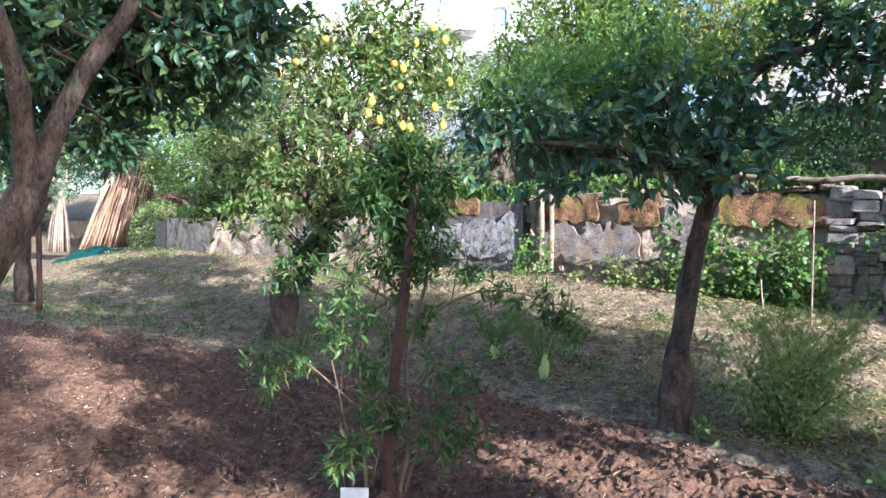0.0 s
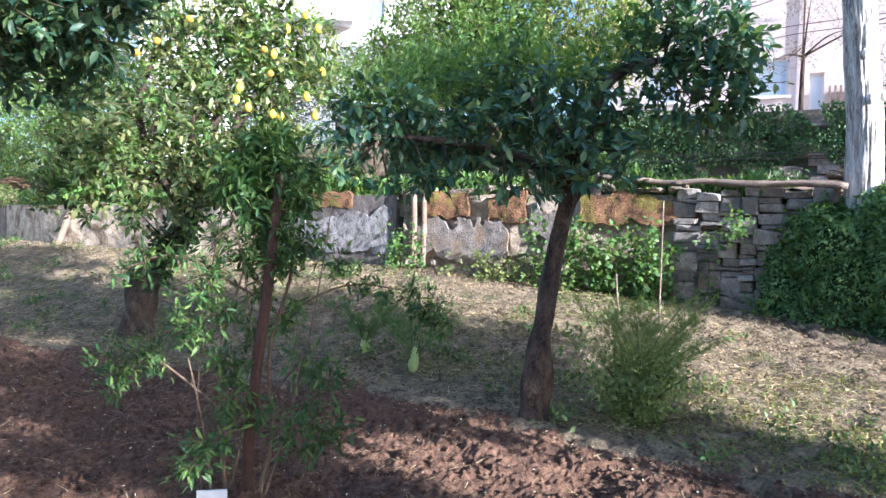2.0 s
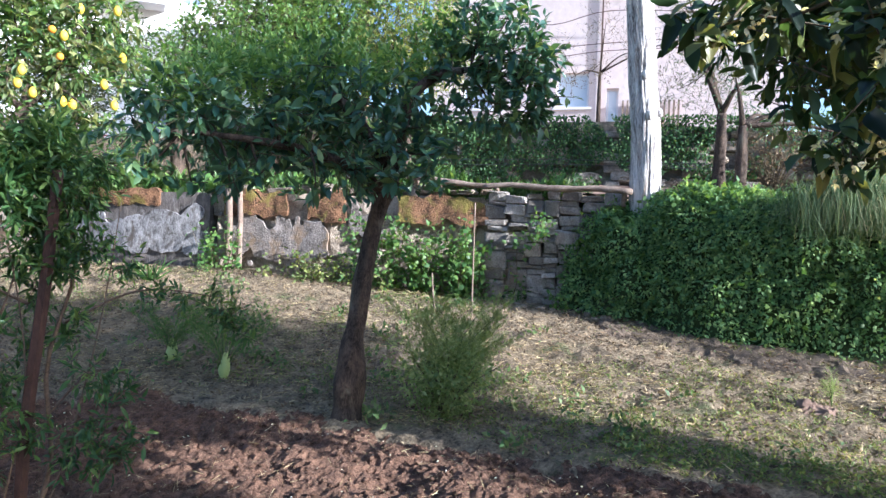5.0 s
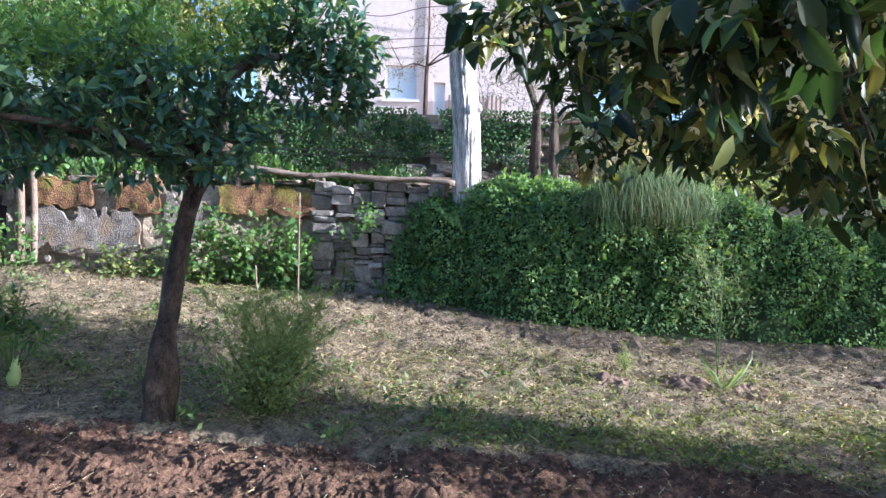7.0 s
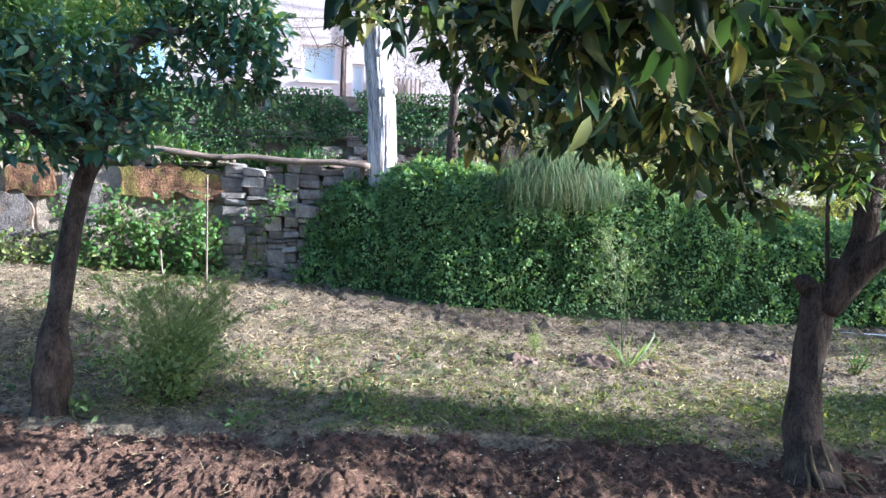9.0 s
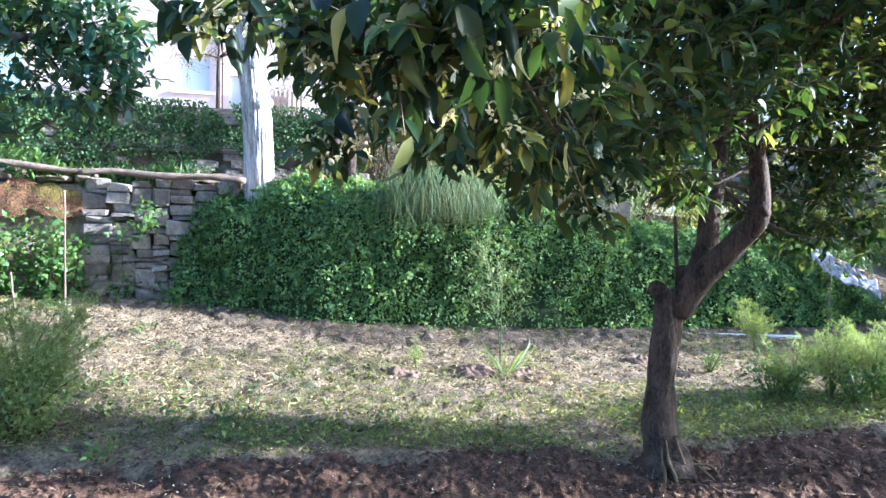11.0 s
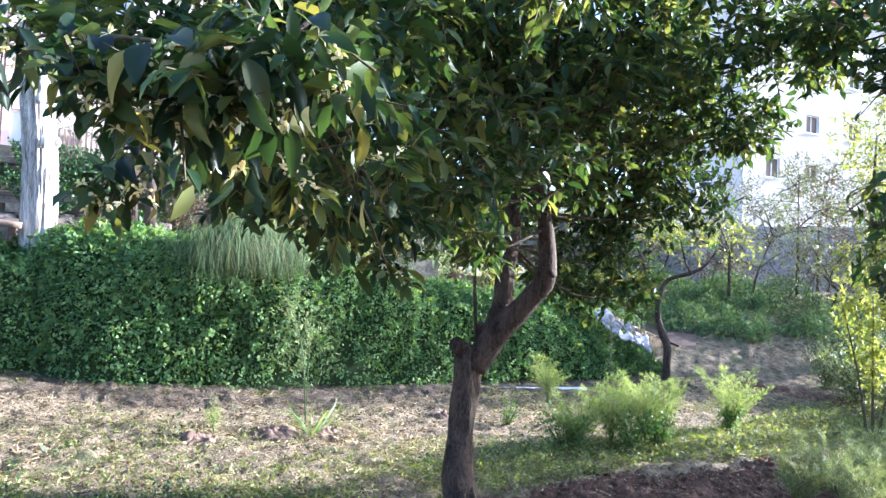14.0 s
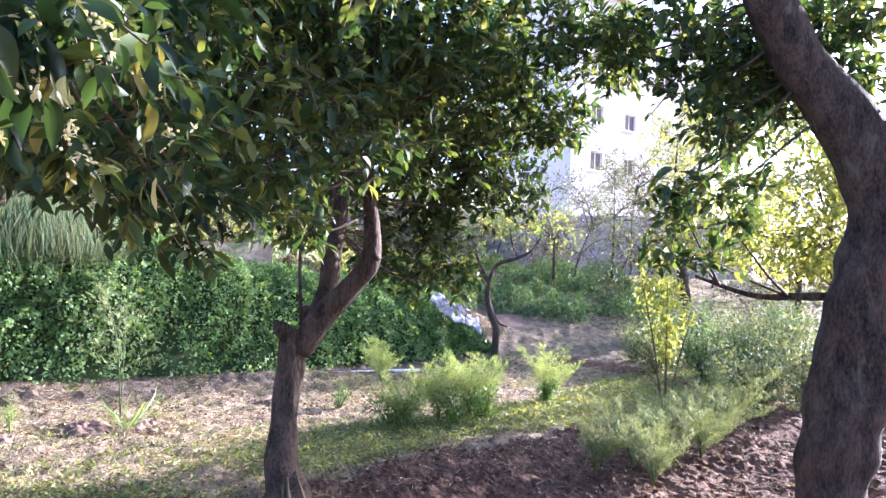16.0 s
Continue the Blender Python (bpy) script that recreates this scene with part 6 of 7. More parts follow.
def bush(name, at, label, r, h, mat, leaf=0.05, n=900, category="shrub", group="", template=SMALL, width=0.8, stems=8):
    """A low leafy plant: stems fanning from the ground with leaves along them."""
    x, y, z = at
    t = thing(name, at, label, category, group)
    st, P, D = [], [], []
    for i in range(stems):
        q, rr = RNG.random() * 6.28, r * (0.25 + 0.75 * RNG.random())
        tip = np.array((x + math.cos(q) * rr, y + math.sin(q) * rr, z + h * (0.55 + 0.45 * RNG.random())))
        mid = np.array((x + math.cos(q) * rr * 0.5, y + math.sin(q) * rr * 0.5, z + h * 0.5))
        st.append(tube([(x, y, z - 0.02), mid, tip], [0.007, 0.005, 0.002], 5, 0.05, 7))
        k = n // stems
        f = RNG.random((k, 1)) ** 0.8
        c = np.array((x, y, z)) * (1 - f) ** 2 + 2 * f * (1 - f) * mid + f * f * tip
        P.append(c + RNG.normal(0, r * 0.16, (k, 3)))
        D.append(RNG.normal(0, 0.7, (k, 3)) + (math.cos(q) * 0.4, math.sin(q) * 0.4, 0.15))
    tagged(part("stemwork", joined(st), M["twig"], t, smooth=True), kind="stuff")
    P, D = np.vstack(P), np.vstack(D)
    P[:, 2] = np.maximum(P[:, 2], z + 0.01)
    cloud("leaves", template, P, D, leaf * (0.6 + 0.7 * RNG.random(len(P))), M[mat], t, width)
    return t


bx = bush("leafy_shrub", g3(2.42, 4.75), "bushy light green herb beside the tree", 0.48, 0.55, "fern", 0.058, 3800, stems=30)
fennel(g3(2.5, 4.85), 0.98, "tall feathery fennel growing through the herb", 24, False, "fennel plants", 330, spread=0.8)
fennel(g3(5.55, 3.7), 0.36, "small feathery seedling in the cut grass", 6, False, "seedlings", 90, "seedling", 0.25)
leek = thing("leek_plant", g3(6.1, 3.02), "pale green strap-leaved plant in the cut grass", "plant")
for i in range(14):
    q = i * 2.4
    cloud("blade", BLADE, [g3(6.1 + 0.02 * math.cos(q), 3.02 + 0.02 * math.sin(q))], [(0.75 * math.cos(q), 0.75 * math.sin(q), 0.8 + 0.3 * math.sin(q * 3))], 0.34 + 0.016 * i, M["drygrass"], leek, 0.045)
fennel(g3(6.3, 3.2), 1.6, "tall wispy asparagus fern standing before the ivy", 4, False, "", 130, "asparagus_plant", 0.16, "herb")
bush("leafy_weed", g3(7.62, 1.48), "low yellow-green weed in the cut grass", 0.16, 0.28, "vine", 0.05, 160, "weed", "weeds in the strip")
for x, y, h, n in ((7.0, 0.62, 0.5, 10), (7.35, 0.35, 0.62, 10), (7.7, 0.05, 0.6, 12), (8.0, -0.1, 0.55, 9), (9.2, 1.35, 0.55, 9), (8.85, -0.85, 0.62, 10)):
    fennel(g3(x, y), h * 1.2, "feathery fennel lit by the low sun", n + 4, False, "fennel plants", 260, spread=0.62)
for x, y, r, h in ((6.95, 0.75, 0.3, 0.38), (7.3, 0.15, 0.3, 0.4), (7.65, -0.1, 0.25, 0.35), (8.8, -0.8, 0.2, 0.3)):
    bush("leafy_shrub", g3(x, y), "low bright green herb among the fennel", r, h, "vine", 0.05, 800, group="herbs in the strip")

# sapling tied to a stake
sap = thing("citrus_sapling", (-0.3, 3.65, 0), "young citrus sapling with thin pale stems", "sapling")
MAIN_STEMS = [
    ([(-0.28, 3.66, -0.02), (-0.2, 3.68, 0.35), (-0.22, 3.68, 0.8), (-0.1, 3.72, 1.3), (-0.2, 3.7, 1.75)], [0.016, 0.014, 0.011, 0.009, 0.006]),
    ([(-0.43, 3.62, -0.02), (-0.45, 3.62, 0.4), (-0.47, 3.65, 0.8), (-0.35, 3.68, 1.25)], [0.012, 0.011, 0.008, 0.005]),
    ([(-0.5, 3.6, -0.02), (-0.52, 3.6, 0.3), (-0.62, 3.6, 0.8)], [0.01, 0.008, 0.004]),
    ([(-0.22, 3.68, 0.55), (-0.02, 3.7, 0.75), (0.2, 3.72, 0.7)], [0.008, 0.006, 0.003]),
]
THIN_STEMS = [
    ([(-0.45, 3.62, 0.5), (-0.75, 3.65, 0.75), (-0.95, 3.68, 0.85)], [0.008, 0.006, 0.003]),
    ([(-0.15, 3.7, 1.0), (0.2, 3.75, 1.15), (0.6, 3.8, 1.1)], [0.008, 0.005, 0.003]),
    ([(-0.3, 3.68, 1.1), (-0.7, 3.75, 1.3), (-1.0, 3.8, 1.22)], [0.008, 0.005, 0.003]),
    ([(-0.25, 3.6, -0.02), (-0.1, 3.62, 0.5), (0.02, 3.66, 1.05), (0.1, 3.7, 1.6)], [0.006, 0.005, 0.004, 0.002]),
    ([(-0.55, 3.64, -0.02), (-0.58, 3.66, 0.6), (-0.52, 3.68, 1.2), (-0.45, 3.7, 1.75)], [0.006, 0.005, 0.004, 0.002]),
    ([(-0.4, 3.6, 0.1), (-0.3, 3.6, 0.7), (-0.36, 3.64, 1.3), (-0.5, 3.68, 1.8)], [0.006, 0.005, 0.004, 0.002]),
]
for pts, r in MAIN_STEMS + THIN_STEMS:
    part("stem", tube(pts, r, 6, 0.06, 14), M["palestem"], sap, smooth=True)
SAP = [(-0.58, 3.66, 1.09, 0.09), (-0.45, 3.61, 0.99, 0.09), (-0.25, 3.79, 1.14, 0.09), (-0.14, 3.72, 0.94, 0.07), (-0.32, 3.75, 0.88, 0.08), (-0.77, 3.62, 0.8, 0.1), (-0.88, 3.59, 0.76, 0.1), (-1.04, 3.59, 0.74, 0.06), (-0.94, 3.55, 0.67, 0.06), (-0.38, 3.66, 0.71, 0.1), (-0.39, 3.56, 0.56, 0.1), (-0.47, 3.32, 0.44, 0.11), (-0.5, 3.24, 0.37, 0.08), (-0.27, 3.55, 0.48, 0.08), (0.02, 3.6, 0.71, 0.09), (0.13, 3.58, 0.66, 0.07), (0.06, 3.47, 0.45, 0.07), (0.02, 3.5, 0.55, 0.06), (-0.08, 3.56, 0.78, 0.06), (0.23, 3.77, 1.16, 0.06)]
SAP += [(0.41, 3.8, 1.1, 0.06), (-0.17, 3.57, 0.52, 0.05), (-0.69, 3.67, 0.98, 0.07), (-0.58, 3.62, 0.87, 0.08), (-0.08, 3.66, 1.07, 0.07), (-0.26, 3.86, 1.76, 0.16), (-0.09, 3.73, 1.67, 0.13), (-0.4, 3.85, 1.63, 0.13), (-0.23, 3.82, 1.52, 0.15), (-0.45, 3.7, 1.39, 0.09), (-0.02, 3.74, 1.4, 0.1), (-0.31, 3.8, 1.31, 0.12), (-0.11, 3.67, 1.25, 0.09), (-0.53, 3.68, 1.22, 0.08), (0.1, 3.78, 1.28, 0.08), (-0.2, 3.85, 1.91, 0.11), (0.03, 3.78, 1.8, 0.08)]
SAP += [(-0.7, 3.75, 1.3, 0.07), (-0.85, 3.78, 1.28, 0.07), (-1.0, 3.8, 1.2, 0.07), (-0.55, 3.7, 1.24, 0.06), (0.55, 3.8, 1.1, 0.05), (0.3, 3.77, 1.14, 0.05), (-0.62, 3.6, 0.92, 0.08), (-0.45, 3.62, 0.8, 0.08)]
SAP += [(0.62, 3.77, 1.03, 0.08), (0.66, 3.76, 0.95, 0.08), (0.56, 3.76, 1.06, 0.07), (0.7, 3.75, 0.88, 0.06), (-0.05, 3.5, 0.5, 0.09), (0.1, 3.48, 0.42, 0.09), (0.02, 3.45, 0.38, 0.07), (-0.12, 3.52, 0.4, 0.07)]
SAP_TOP = [(-0.45, 3.7, 1.79, 0.1), (-0.34, 3.75, 1.88, 0.12), (-0.22, 3.71, 1.92, 0.12), (-0.13, 3.73, 1.81, 0.11), (-0.25, 3.67, 1.73, 0.13), (-0.36, 3.68, 1.68, 0.11), (-0.15, 3.68, 1.64, 0.11), (-0.29, 3.65, 1.55, 0.1), (-0.19, 3.68, 1.48, 0.1), (-0.46, 3.73, 1.71, 0.08), (-0.12, 3.68, 1.36, 0.09), (-0.21, 3.65, 1.28, 0.08), (-0.31, 3.67, 1.38, 0.08), (-0.02, 3.78, 1.78, 0.07), (-0.1, 3.74, 1.55, 0.09)]
P, D, S, T = sprigs(SAP_TOP, 120, 9, 0.15, 0.085, 0.2)
cloud("upper_leaves", LEAF, P, D, S, M["sapleaf"], sap, 0.58, "dark green leaves massed round the stake")
P, D, S, T = sprigs(SAP, 105, 9, 0.14, 0.068, 0.15)
cloud("leaves", LEAF, P, D, S, M["sapleaf"], sap, 0.62)
twig_mesh("branchwork", T, 0.002, M["twig"], sap)
stake = part("wooden_stake", tube([(-0.34, 3.62, -0.2), (-0.3, 3.6, 0.5), (-0.22, 3.6, 1.2), (-0.17, 3.61, 1.74)], [0.031, 0.031, 0.03, 0.028], 6, 0.04, 12), M["stake"])
tagged(stake, "red-brown weathered stake tied to the sapling", "stake")
card = part("plant_label", box(-0.56, 3.52, 0.0, -0.41, 3.53, 0.12), M["white"])
tagged(card, "blank white plastic label stuck in the soil", "label")

# sapling with yellow-green leaves, thin forked tree, weeds on the right
ys = thing("yellow_sapling", g3(9.2, -2.3), "slender sapling with bright yellow-green young leaves", "sapling")
for dx, dy, h in ((0.0, 0.0, 1.55), (0.12, -0.05, 1.2), (-0.1, 0.35, 1.6), (0.0, -0.3, 1.1)):
    part("stem", tube([(9.2 + dx * 0.4, -2.3 + dy * 0.15, -0.02), (9.22 + dx * 0.7, -2.3 + dy * 0.5, h * 0.5), (9.24 + dx, -2.3 + dy, h)], [0.018, 0.012, 0.004], 6, 0.05, 10), M["twig"], ys, smooth=True)
P, D, S, T = sprigs([(x, -2.3 + 0.7 * (y + 2.3), z, 0.85 * r) for x, y, z, r in ((9.24, -2.3, 1.5, 0.22), (9.2, -1.98, 1.55, 0.18), (9.25, -2.15, 1.2, 0.22), (9.25, -2.5, 1.05, 0.2), (9.25, -2.3, 0.85, 0.18), (9.2, -1.9, 1.35, 0.15), (9.25, -2.6, 1.25, 0.12), (9.22, -2.25, 0.6, 0.12), (9.2, -2.1, 0.95, 0.16), (9.25, -2.42, 1.35, 0.16), (9.22, -2.2, 1.75, 0.12), (9.2, -1.92, 1.78, 0.1), (9.22, -2.4, 0.7, 0.12))], 58, 9, 0.15, 0.08, -0.4)
cloud("leaves", LEAF, P, D, S, M["yellow"], ys, 0.7)

tree("forked_tree", (12.4, 0.0, 0.0), "small crooked forked tree with few leaves by the ivy end",
     [(12.38, -0.02, -0.05), (12.42, -0.02, 0.3), (12.46, -0.02, 0.6), (12.48, 0.06, 0.82), (12.48, 0.15, 1.12), (12.49, 0.15, 1.49)], [0.075, 0.062, 0.06, 0.062, 0.05, 0.048],
     [([(12.49, 0.15, 1.42), (12.48, 0.31, 1.74), (12.46, 0.4, 2.0), (12.46, 0.52, 2.3)], [0.04, 0.03, 0.024, 0.012]), ([(12.49, 0.18, 1.45), (12.48, 0.38, 1.67), (12.46, 0.6, 1.66)], [0.03, 0.022, 0.01]),
      ([(12.49, 0.14, 1.45), (12.49, 0.0, 1.74), (12.49, -0.36, 1.87), (12.59, -0.59, 2.01), (12.67, -0.78, 2.29)], [0.04, 0.036, 0.032, 0.022, 0.01]), ([(12.49, -0.36, 1.87), (12.49, -0.26, 2.1), (12.47, -0.2, 2.4)], [0.022, 0.016, 0.008])],
     [(12.5, 0.5, 2.35, 0.16), (12.5, 0.3, 2.1, 0.12), (12.5, -0.2, 2.45, 0.16), (12.65, -0.75, 2.35, 0.14), (12.5, 0.65, 1.7, 0.12), (12.5, 0.05, 2.6, 0.15)], M["young"], 22, 0.08, 7, 0.2, reach=False)
# its clumps from z 6.6 up are unseen, added to lengthen the cast shade
hedge_tree("yellow_tree", (10.2, -4.65, 0.0), "tall tree with back-lit yellow-green leaves", 4.2, [(9.85, -4.30, 2.87, 0.65), (9.85, -4.55, 2.15, 0.65), (10.0, -4.10, 1.96, 0.55), (10.1, -3.65, 2.2, 0.42), (9.2, -4.45, 1.6, 0.3), (9.6, -4.65, 3.4, 0.55), (10.2, -5.15, 2.95, 0.6), (10.3, -5.05, 1.9, 0.5), (10.4, -4.2, 4.1, 0.5), (10.4, -4.05, 4.6, 0.65), (10.7, -4.35, 5.6, 0.5), (9.8, -4.9, 6.6, 0.65), (10.5, -4.4, 6.9, 0.65), (10.0, -4.3, 7.5, 0.6), (10.7, -4.9, 7.6, 0.6), (9.5, -4.5, 7.2, 0.55), (10.6, -4.85, 3.8, 0.6)], M["yellow"], 20, 0.14, 0.03, "tree")
rb = "weeds at the path"
for x, y, r, h, m in ((10.97, -3.24, 0.5, 0.9, "vine"), (10.35, -3.55, 0.5, 0.95, "vine"), (10.24, -3.96, 0.5, 1.1, "fern"), (9.15, -3.91, 0.45, 0.95, "fern"), (8.82, -3.28, 0.5, 0.8, "fern"), (11.5, -4.8, 0.6, 1.2, "vine"), (13, -3.5, 0.6, 1.2, "vine"), (12.2, -4.0, 0.6, 1.1, "fern"), (11.7, -2.7, 0.55, 0.8, "fern"), (12.6, -3.0, 0.6, 1.0, "vine"), (13.6, -2.6, 0.6, 0.9, "fern"), (14.3, -4.0, 0.7, 1.2, "fern"), (12.9, -5.2, 0.7, 1.3, "vine"), (14.5, -5.6, 0.7, 1.3, "fern"), (11.2, -4.1, 0.55, 1.0, "fern"), (15.4, -3.2, 0.7, 1.1, "vine")):
    bush("tall_weed", g3(x, y), "tall soft green weeds beside the path", r * 1.1, h * 1.1, "herb" if m == "fern" else "bankleaf", 0.06, 2400, "weed", rb, width=0.85, stems=26)

for x, y, h in ((7.44, -2.51, 0.75), (6.48, -2.05, 0.62), (6.67, -1.75, 0.55), (6.09, -1.42, 0.6), (5.9, -1.1, 0.52), (5.65, -1.5, 0.55), (6.3, -1.75, 0.6), (7.0, -2.3, 0.66)):
    fennel(g3(x, y), h, "soft feathery fennel clump at the edge of the bed", 15, False, "fennel plants", 230, spread=0.75, mat="herb")

# ---- right end: bank and trees beyond ----
bgr = "trees beyond the path"
hedge_tree("broadleaf_tree", (17.2, -1.2, 1.6), "hazy light green tree on the bank", 1.6, [(17.31, -1.46, 2.75, 0.6), (17.29, -0.89, 3.2, 0.6), (16.34, -0.36, 2.7, 0.55), (16.31, 0.18, 2.9, 0.5), (17.5, 0.3, 3.6, 0.7), (17.0, 1.0, 3.2, 0.7)], M["yellow"], 9, 0.11, 0.03, group=bgr)
hedge_tree("broadleaf_tree", (20.2, -3.0, 1.7), "grey-green tree beyond the bank", 3.0, ring_blobs(20.2, -3.0, 2.0, 5.2, 1.6, 22, 0.42, 3), M["olive"], 7, 0.09, 0.035, group=bgr)
hedge_tree("broadleaf_tree", (23.5, -4.0, 1.7), "grey-green tree beyond the bank", 3.4, ring_blobs(23.5, -4.2, 2.0, 5.4, 1.9, 22, 0.45, 8), M["litter"], 7, 0.09, 0.035, group=bgr)
hedge_tree("broadleaf_tree", (22.0, -1.5, 1.7), "thin twiggy grey tree beyond the bank", 3.2, ring_blobs(22.0, -1.4, 2.0, 4.8, 1.6, 22, 0.42, 12), M["litter"], 8, 0.08, 0.035, group=bgr)
hedge_tree("broadleaf_tree", (18.5, 1.8, 1.7), "yellowish bushy tree behind the bank", 2.4, ring_blobs(18.5, 1.8, 2.0, 4.2, 1.6, 15, 0.55, 5), M["yellow"], 12, 0.11, 0.05, group=bgr)
hedge_tree("broadleaf_tree", (16.5, 4.2, 1.7), "yellowish bushy tree behind the terrace", 2.2, ring_blobs(16.5, 4.2, 1.9, 3.8, 1.6, 15, 0.55, 6), M["yellow"], 12, 0.11, 0.05, group=bgr)
for x, y, h in ((9.6, 6.0, 0.7), (10.6, 5.0, 0.8), (11.6, 4.0, 0.8), (12.8, 3.1, 0.9), (13.8, 2.2, 0.9), (10.4, 7.0, 0.9), (12.2, 5.6, 1.0), (14.8, 1.6, 1.0), (14.2, 3.6, 1.1), (11.4, 6.6, 1.0)):
    bush("terrace_shrub", g3(x, y), "straggly yellow-green shrub on the upper terrace", 0.55, h, "yellow" if h > 0.85 else "drygrass", 0.07, 900, "shrub", "shrubs on the terrace")
for x, y, h, m in ((9.4, 7.6, 1.3, "litter"), (10.3, 6.6, 1.2, "olive"), (11.2, 5.9, 1.4, "litter"), (12.2, 5.0, 1.3, "yellow"), (13.2, 4.2, 1.5, "litter"), (14.4, 3.4, 1.6, "olive"), (15.6, 2.2, 1.6, "litter"), (15.2, 1.4, 1.3, "yellow"), (9.9, 5.4, 0.8, "yellow"), (16.6, 1.0, 1.6, "olive")):
    bush("twiggy_shrub", g3(x, y), "half-bare twiggy shrub on the upper terrace", 0.75, h, m, 0.06, 1300, "shrub", "shrubs on the terrace", stems=34)
for x, y, s, m in ((19.0, -1.8, 3, "olive"), (21.0, -4.6, 4, "litter"), (18.2, -3.4, 6, "herb"), (24.5, -1.0, 7, "olive"), (22.6, -6.4, 9, "herb"), (20.0, 0.4, 10, "litter"), (25.5, -4.6, 11, "litter")):
    hedge_tree("scrub_tree", (x, y, ground_z(x, y)), "half-bare grey scrub tree beyond the bank", 1.6, ring_blobs(x, y, ground_z(x, y) + 0.3, ground_z(x, y) + 2.9, 1.3, 20, 0.45, s), M[m], 8, 0.08, 0.03, "tree", bgr, lean=(0.2, -0.2))
garden_wall = part("grey_wall", box(27.0, -9.0, 0.5, 27.4, 4.0, 4.0), M["lilac"])
tagged(garden_wall, "distant grey-lilac rendered garden wall", "wall", kind="structure")
hedge_tree("broadleaf_tree", (16.2, -4.2, 0.6), "dark-stemmed tree with light leaves by the path", 4.0, [(16.03, -3.65, 2.42, 0.67), (16.4, -4.6, 2.8, 0.8), (16.0, -5.4, 2.6, 0.9), (15.5, -5.0, 3.4, 0.8), (16.2, -4.4, 4.2, 0.9), (16.8, -4.0, 5.0, 0.9), (15.8, -5.2, 4.8, 0.9), (16.4, -4.7, 5.8, 0.8)], M["yellow"], 20, 0.11, 0.11, group=bgr, lean=(0.25, 0.35))
for x, y, s in ((20, -8, 1.0), (25, -11, 1.3), (18, -12, 1.1), (30, -6, 1.4), (27, 3, 1.4), (22, 5, 1.2)):
    hedge_tree("broadleaf_tree", (x, y, 0.6), "leafy tree in the hazy distance", 4.2 * s, ring_blobs(x, y, 1.1, 4.6 * s, 1.9 * s, 16, 0.7 * s, int(x * 7 + y)), M["olive" if x > 19 else "young"], 6, 0.15, 0.08, group=bgr)
k = 80000
px, py = 12.3 + 8.5 * RNG.random(k), -4.5 + 7.5 * RNG.random(k)
clump = np.array([noise.noise(Vector((a * 1.1, b * 1.1, 6))) + 0.5 * noise.noise(Vector((a * 3.1, b * 3.1, 6))) for a, b in zip(px, py)])
keep = (np.array([bank_height(a, b) for a, b in zip(px, py)]) + 0.35 * clump > 0.62) & (clump + RNG.normal(0, 0.12, k) > -0.12)
pos = np.array([(a, b, ground_z(a, b) + (0.14 + 0.75 * max(c, 0)) * f) for a, b, c, f in zip(px[keep], py[keep], clump[keep], RNG.random(keep.sum()))])
bank_grass = thing("bank_weeds", (15, -1.5, 0.9), "soft green weeds and grass in clumps on the bank", "weeds", kind="stuff")
half = len(pos) // 9
cloud("blades", BLADE, pos[:half] * (1, 1, 1), RNG.normal(0, 0.45, (half, 3)) * (1, 1, 0.2) + (-0.15, -0.2, 0.9), 0.12 + 0.2 * RNG.random(half), M["grass"], bank_grass, 0.06)
cloud("leaves", SMALL, pos[half:], RNG.normal(0, 0.6, (len(pos) - half, 3)) + (-0.2, -0.2, 0.1), 0.06 + 0.07 * RNG.random(len(pos) - half), M["bankleaf"], bank_grass, 0.85)

PATH_LINE = [(13.01, -1.39), (12.51, -2.03), (11.83, -2.59), (10.74, -3.04), (9.5, -3.29)]


def path_off(x, y, line_=PATH_LINE):
    """Distance from a line on the ground, with a wavering edge."""
    best = 9.0
    for (ax, ay), (bx_, by_) in zip(line_, line_[1:]):
        dx, dy = bx_ - ax, by_ - ay
        f = min(max(((x - ax) * dx + (y - ay) * dy) / (dx * dx + dy * dy), 0.0), 1.0)
        best = min(best, math.hypot(x - ax - dx * f, y - ay - dy * f))
    return best + 0.12 * noise.noise(Vector((x * 2.1, y * 2.1, 4)))


tagged(height_sheet("soil_path", np.arange(6.5, 14.5, 0.07), np.arange(-4.2, 0.8, 0.07), lambda x, y: rough_ground(x, y) + 0.025 - 0.06 * max(0.0, path_off(x, y) - 0.34) / 0.2 + 0.03 * noise.noise(Vector((x * 5, y * 5, 2))), M["soil"], lambda x, y: path_off(x, y) < 0.5),
       "trodden strip of bare reddish-brown earth", "path", kind="structure")

# strip of bare earth whose colour also carries the shade below the ivy
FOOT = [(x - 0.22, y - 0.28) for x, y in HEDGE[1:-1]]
tagged(height_sheet("hedge_earth", np.arange(4.6, 13, 0.08), np.arange(-0.8, 7.2, 0.08), lambda x, y: rough_ground(x, y) + 0.022 - 0.06 * max(0.0, path_off(x, y, FOOT) - 0.4) / 0.25 + 0.03 * noise.noise(Vector((x * 4, y * 4, 2))), M["shaded_foot"], lambda x, y: path_off(x, y, FOOT) < 0.6),
       "bare earth along the foot of the ivy, darkened for its shade", "soil", kind="structure")
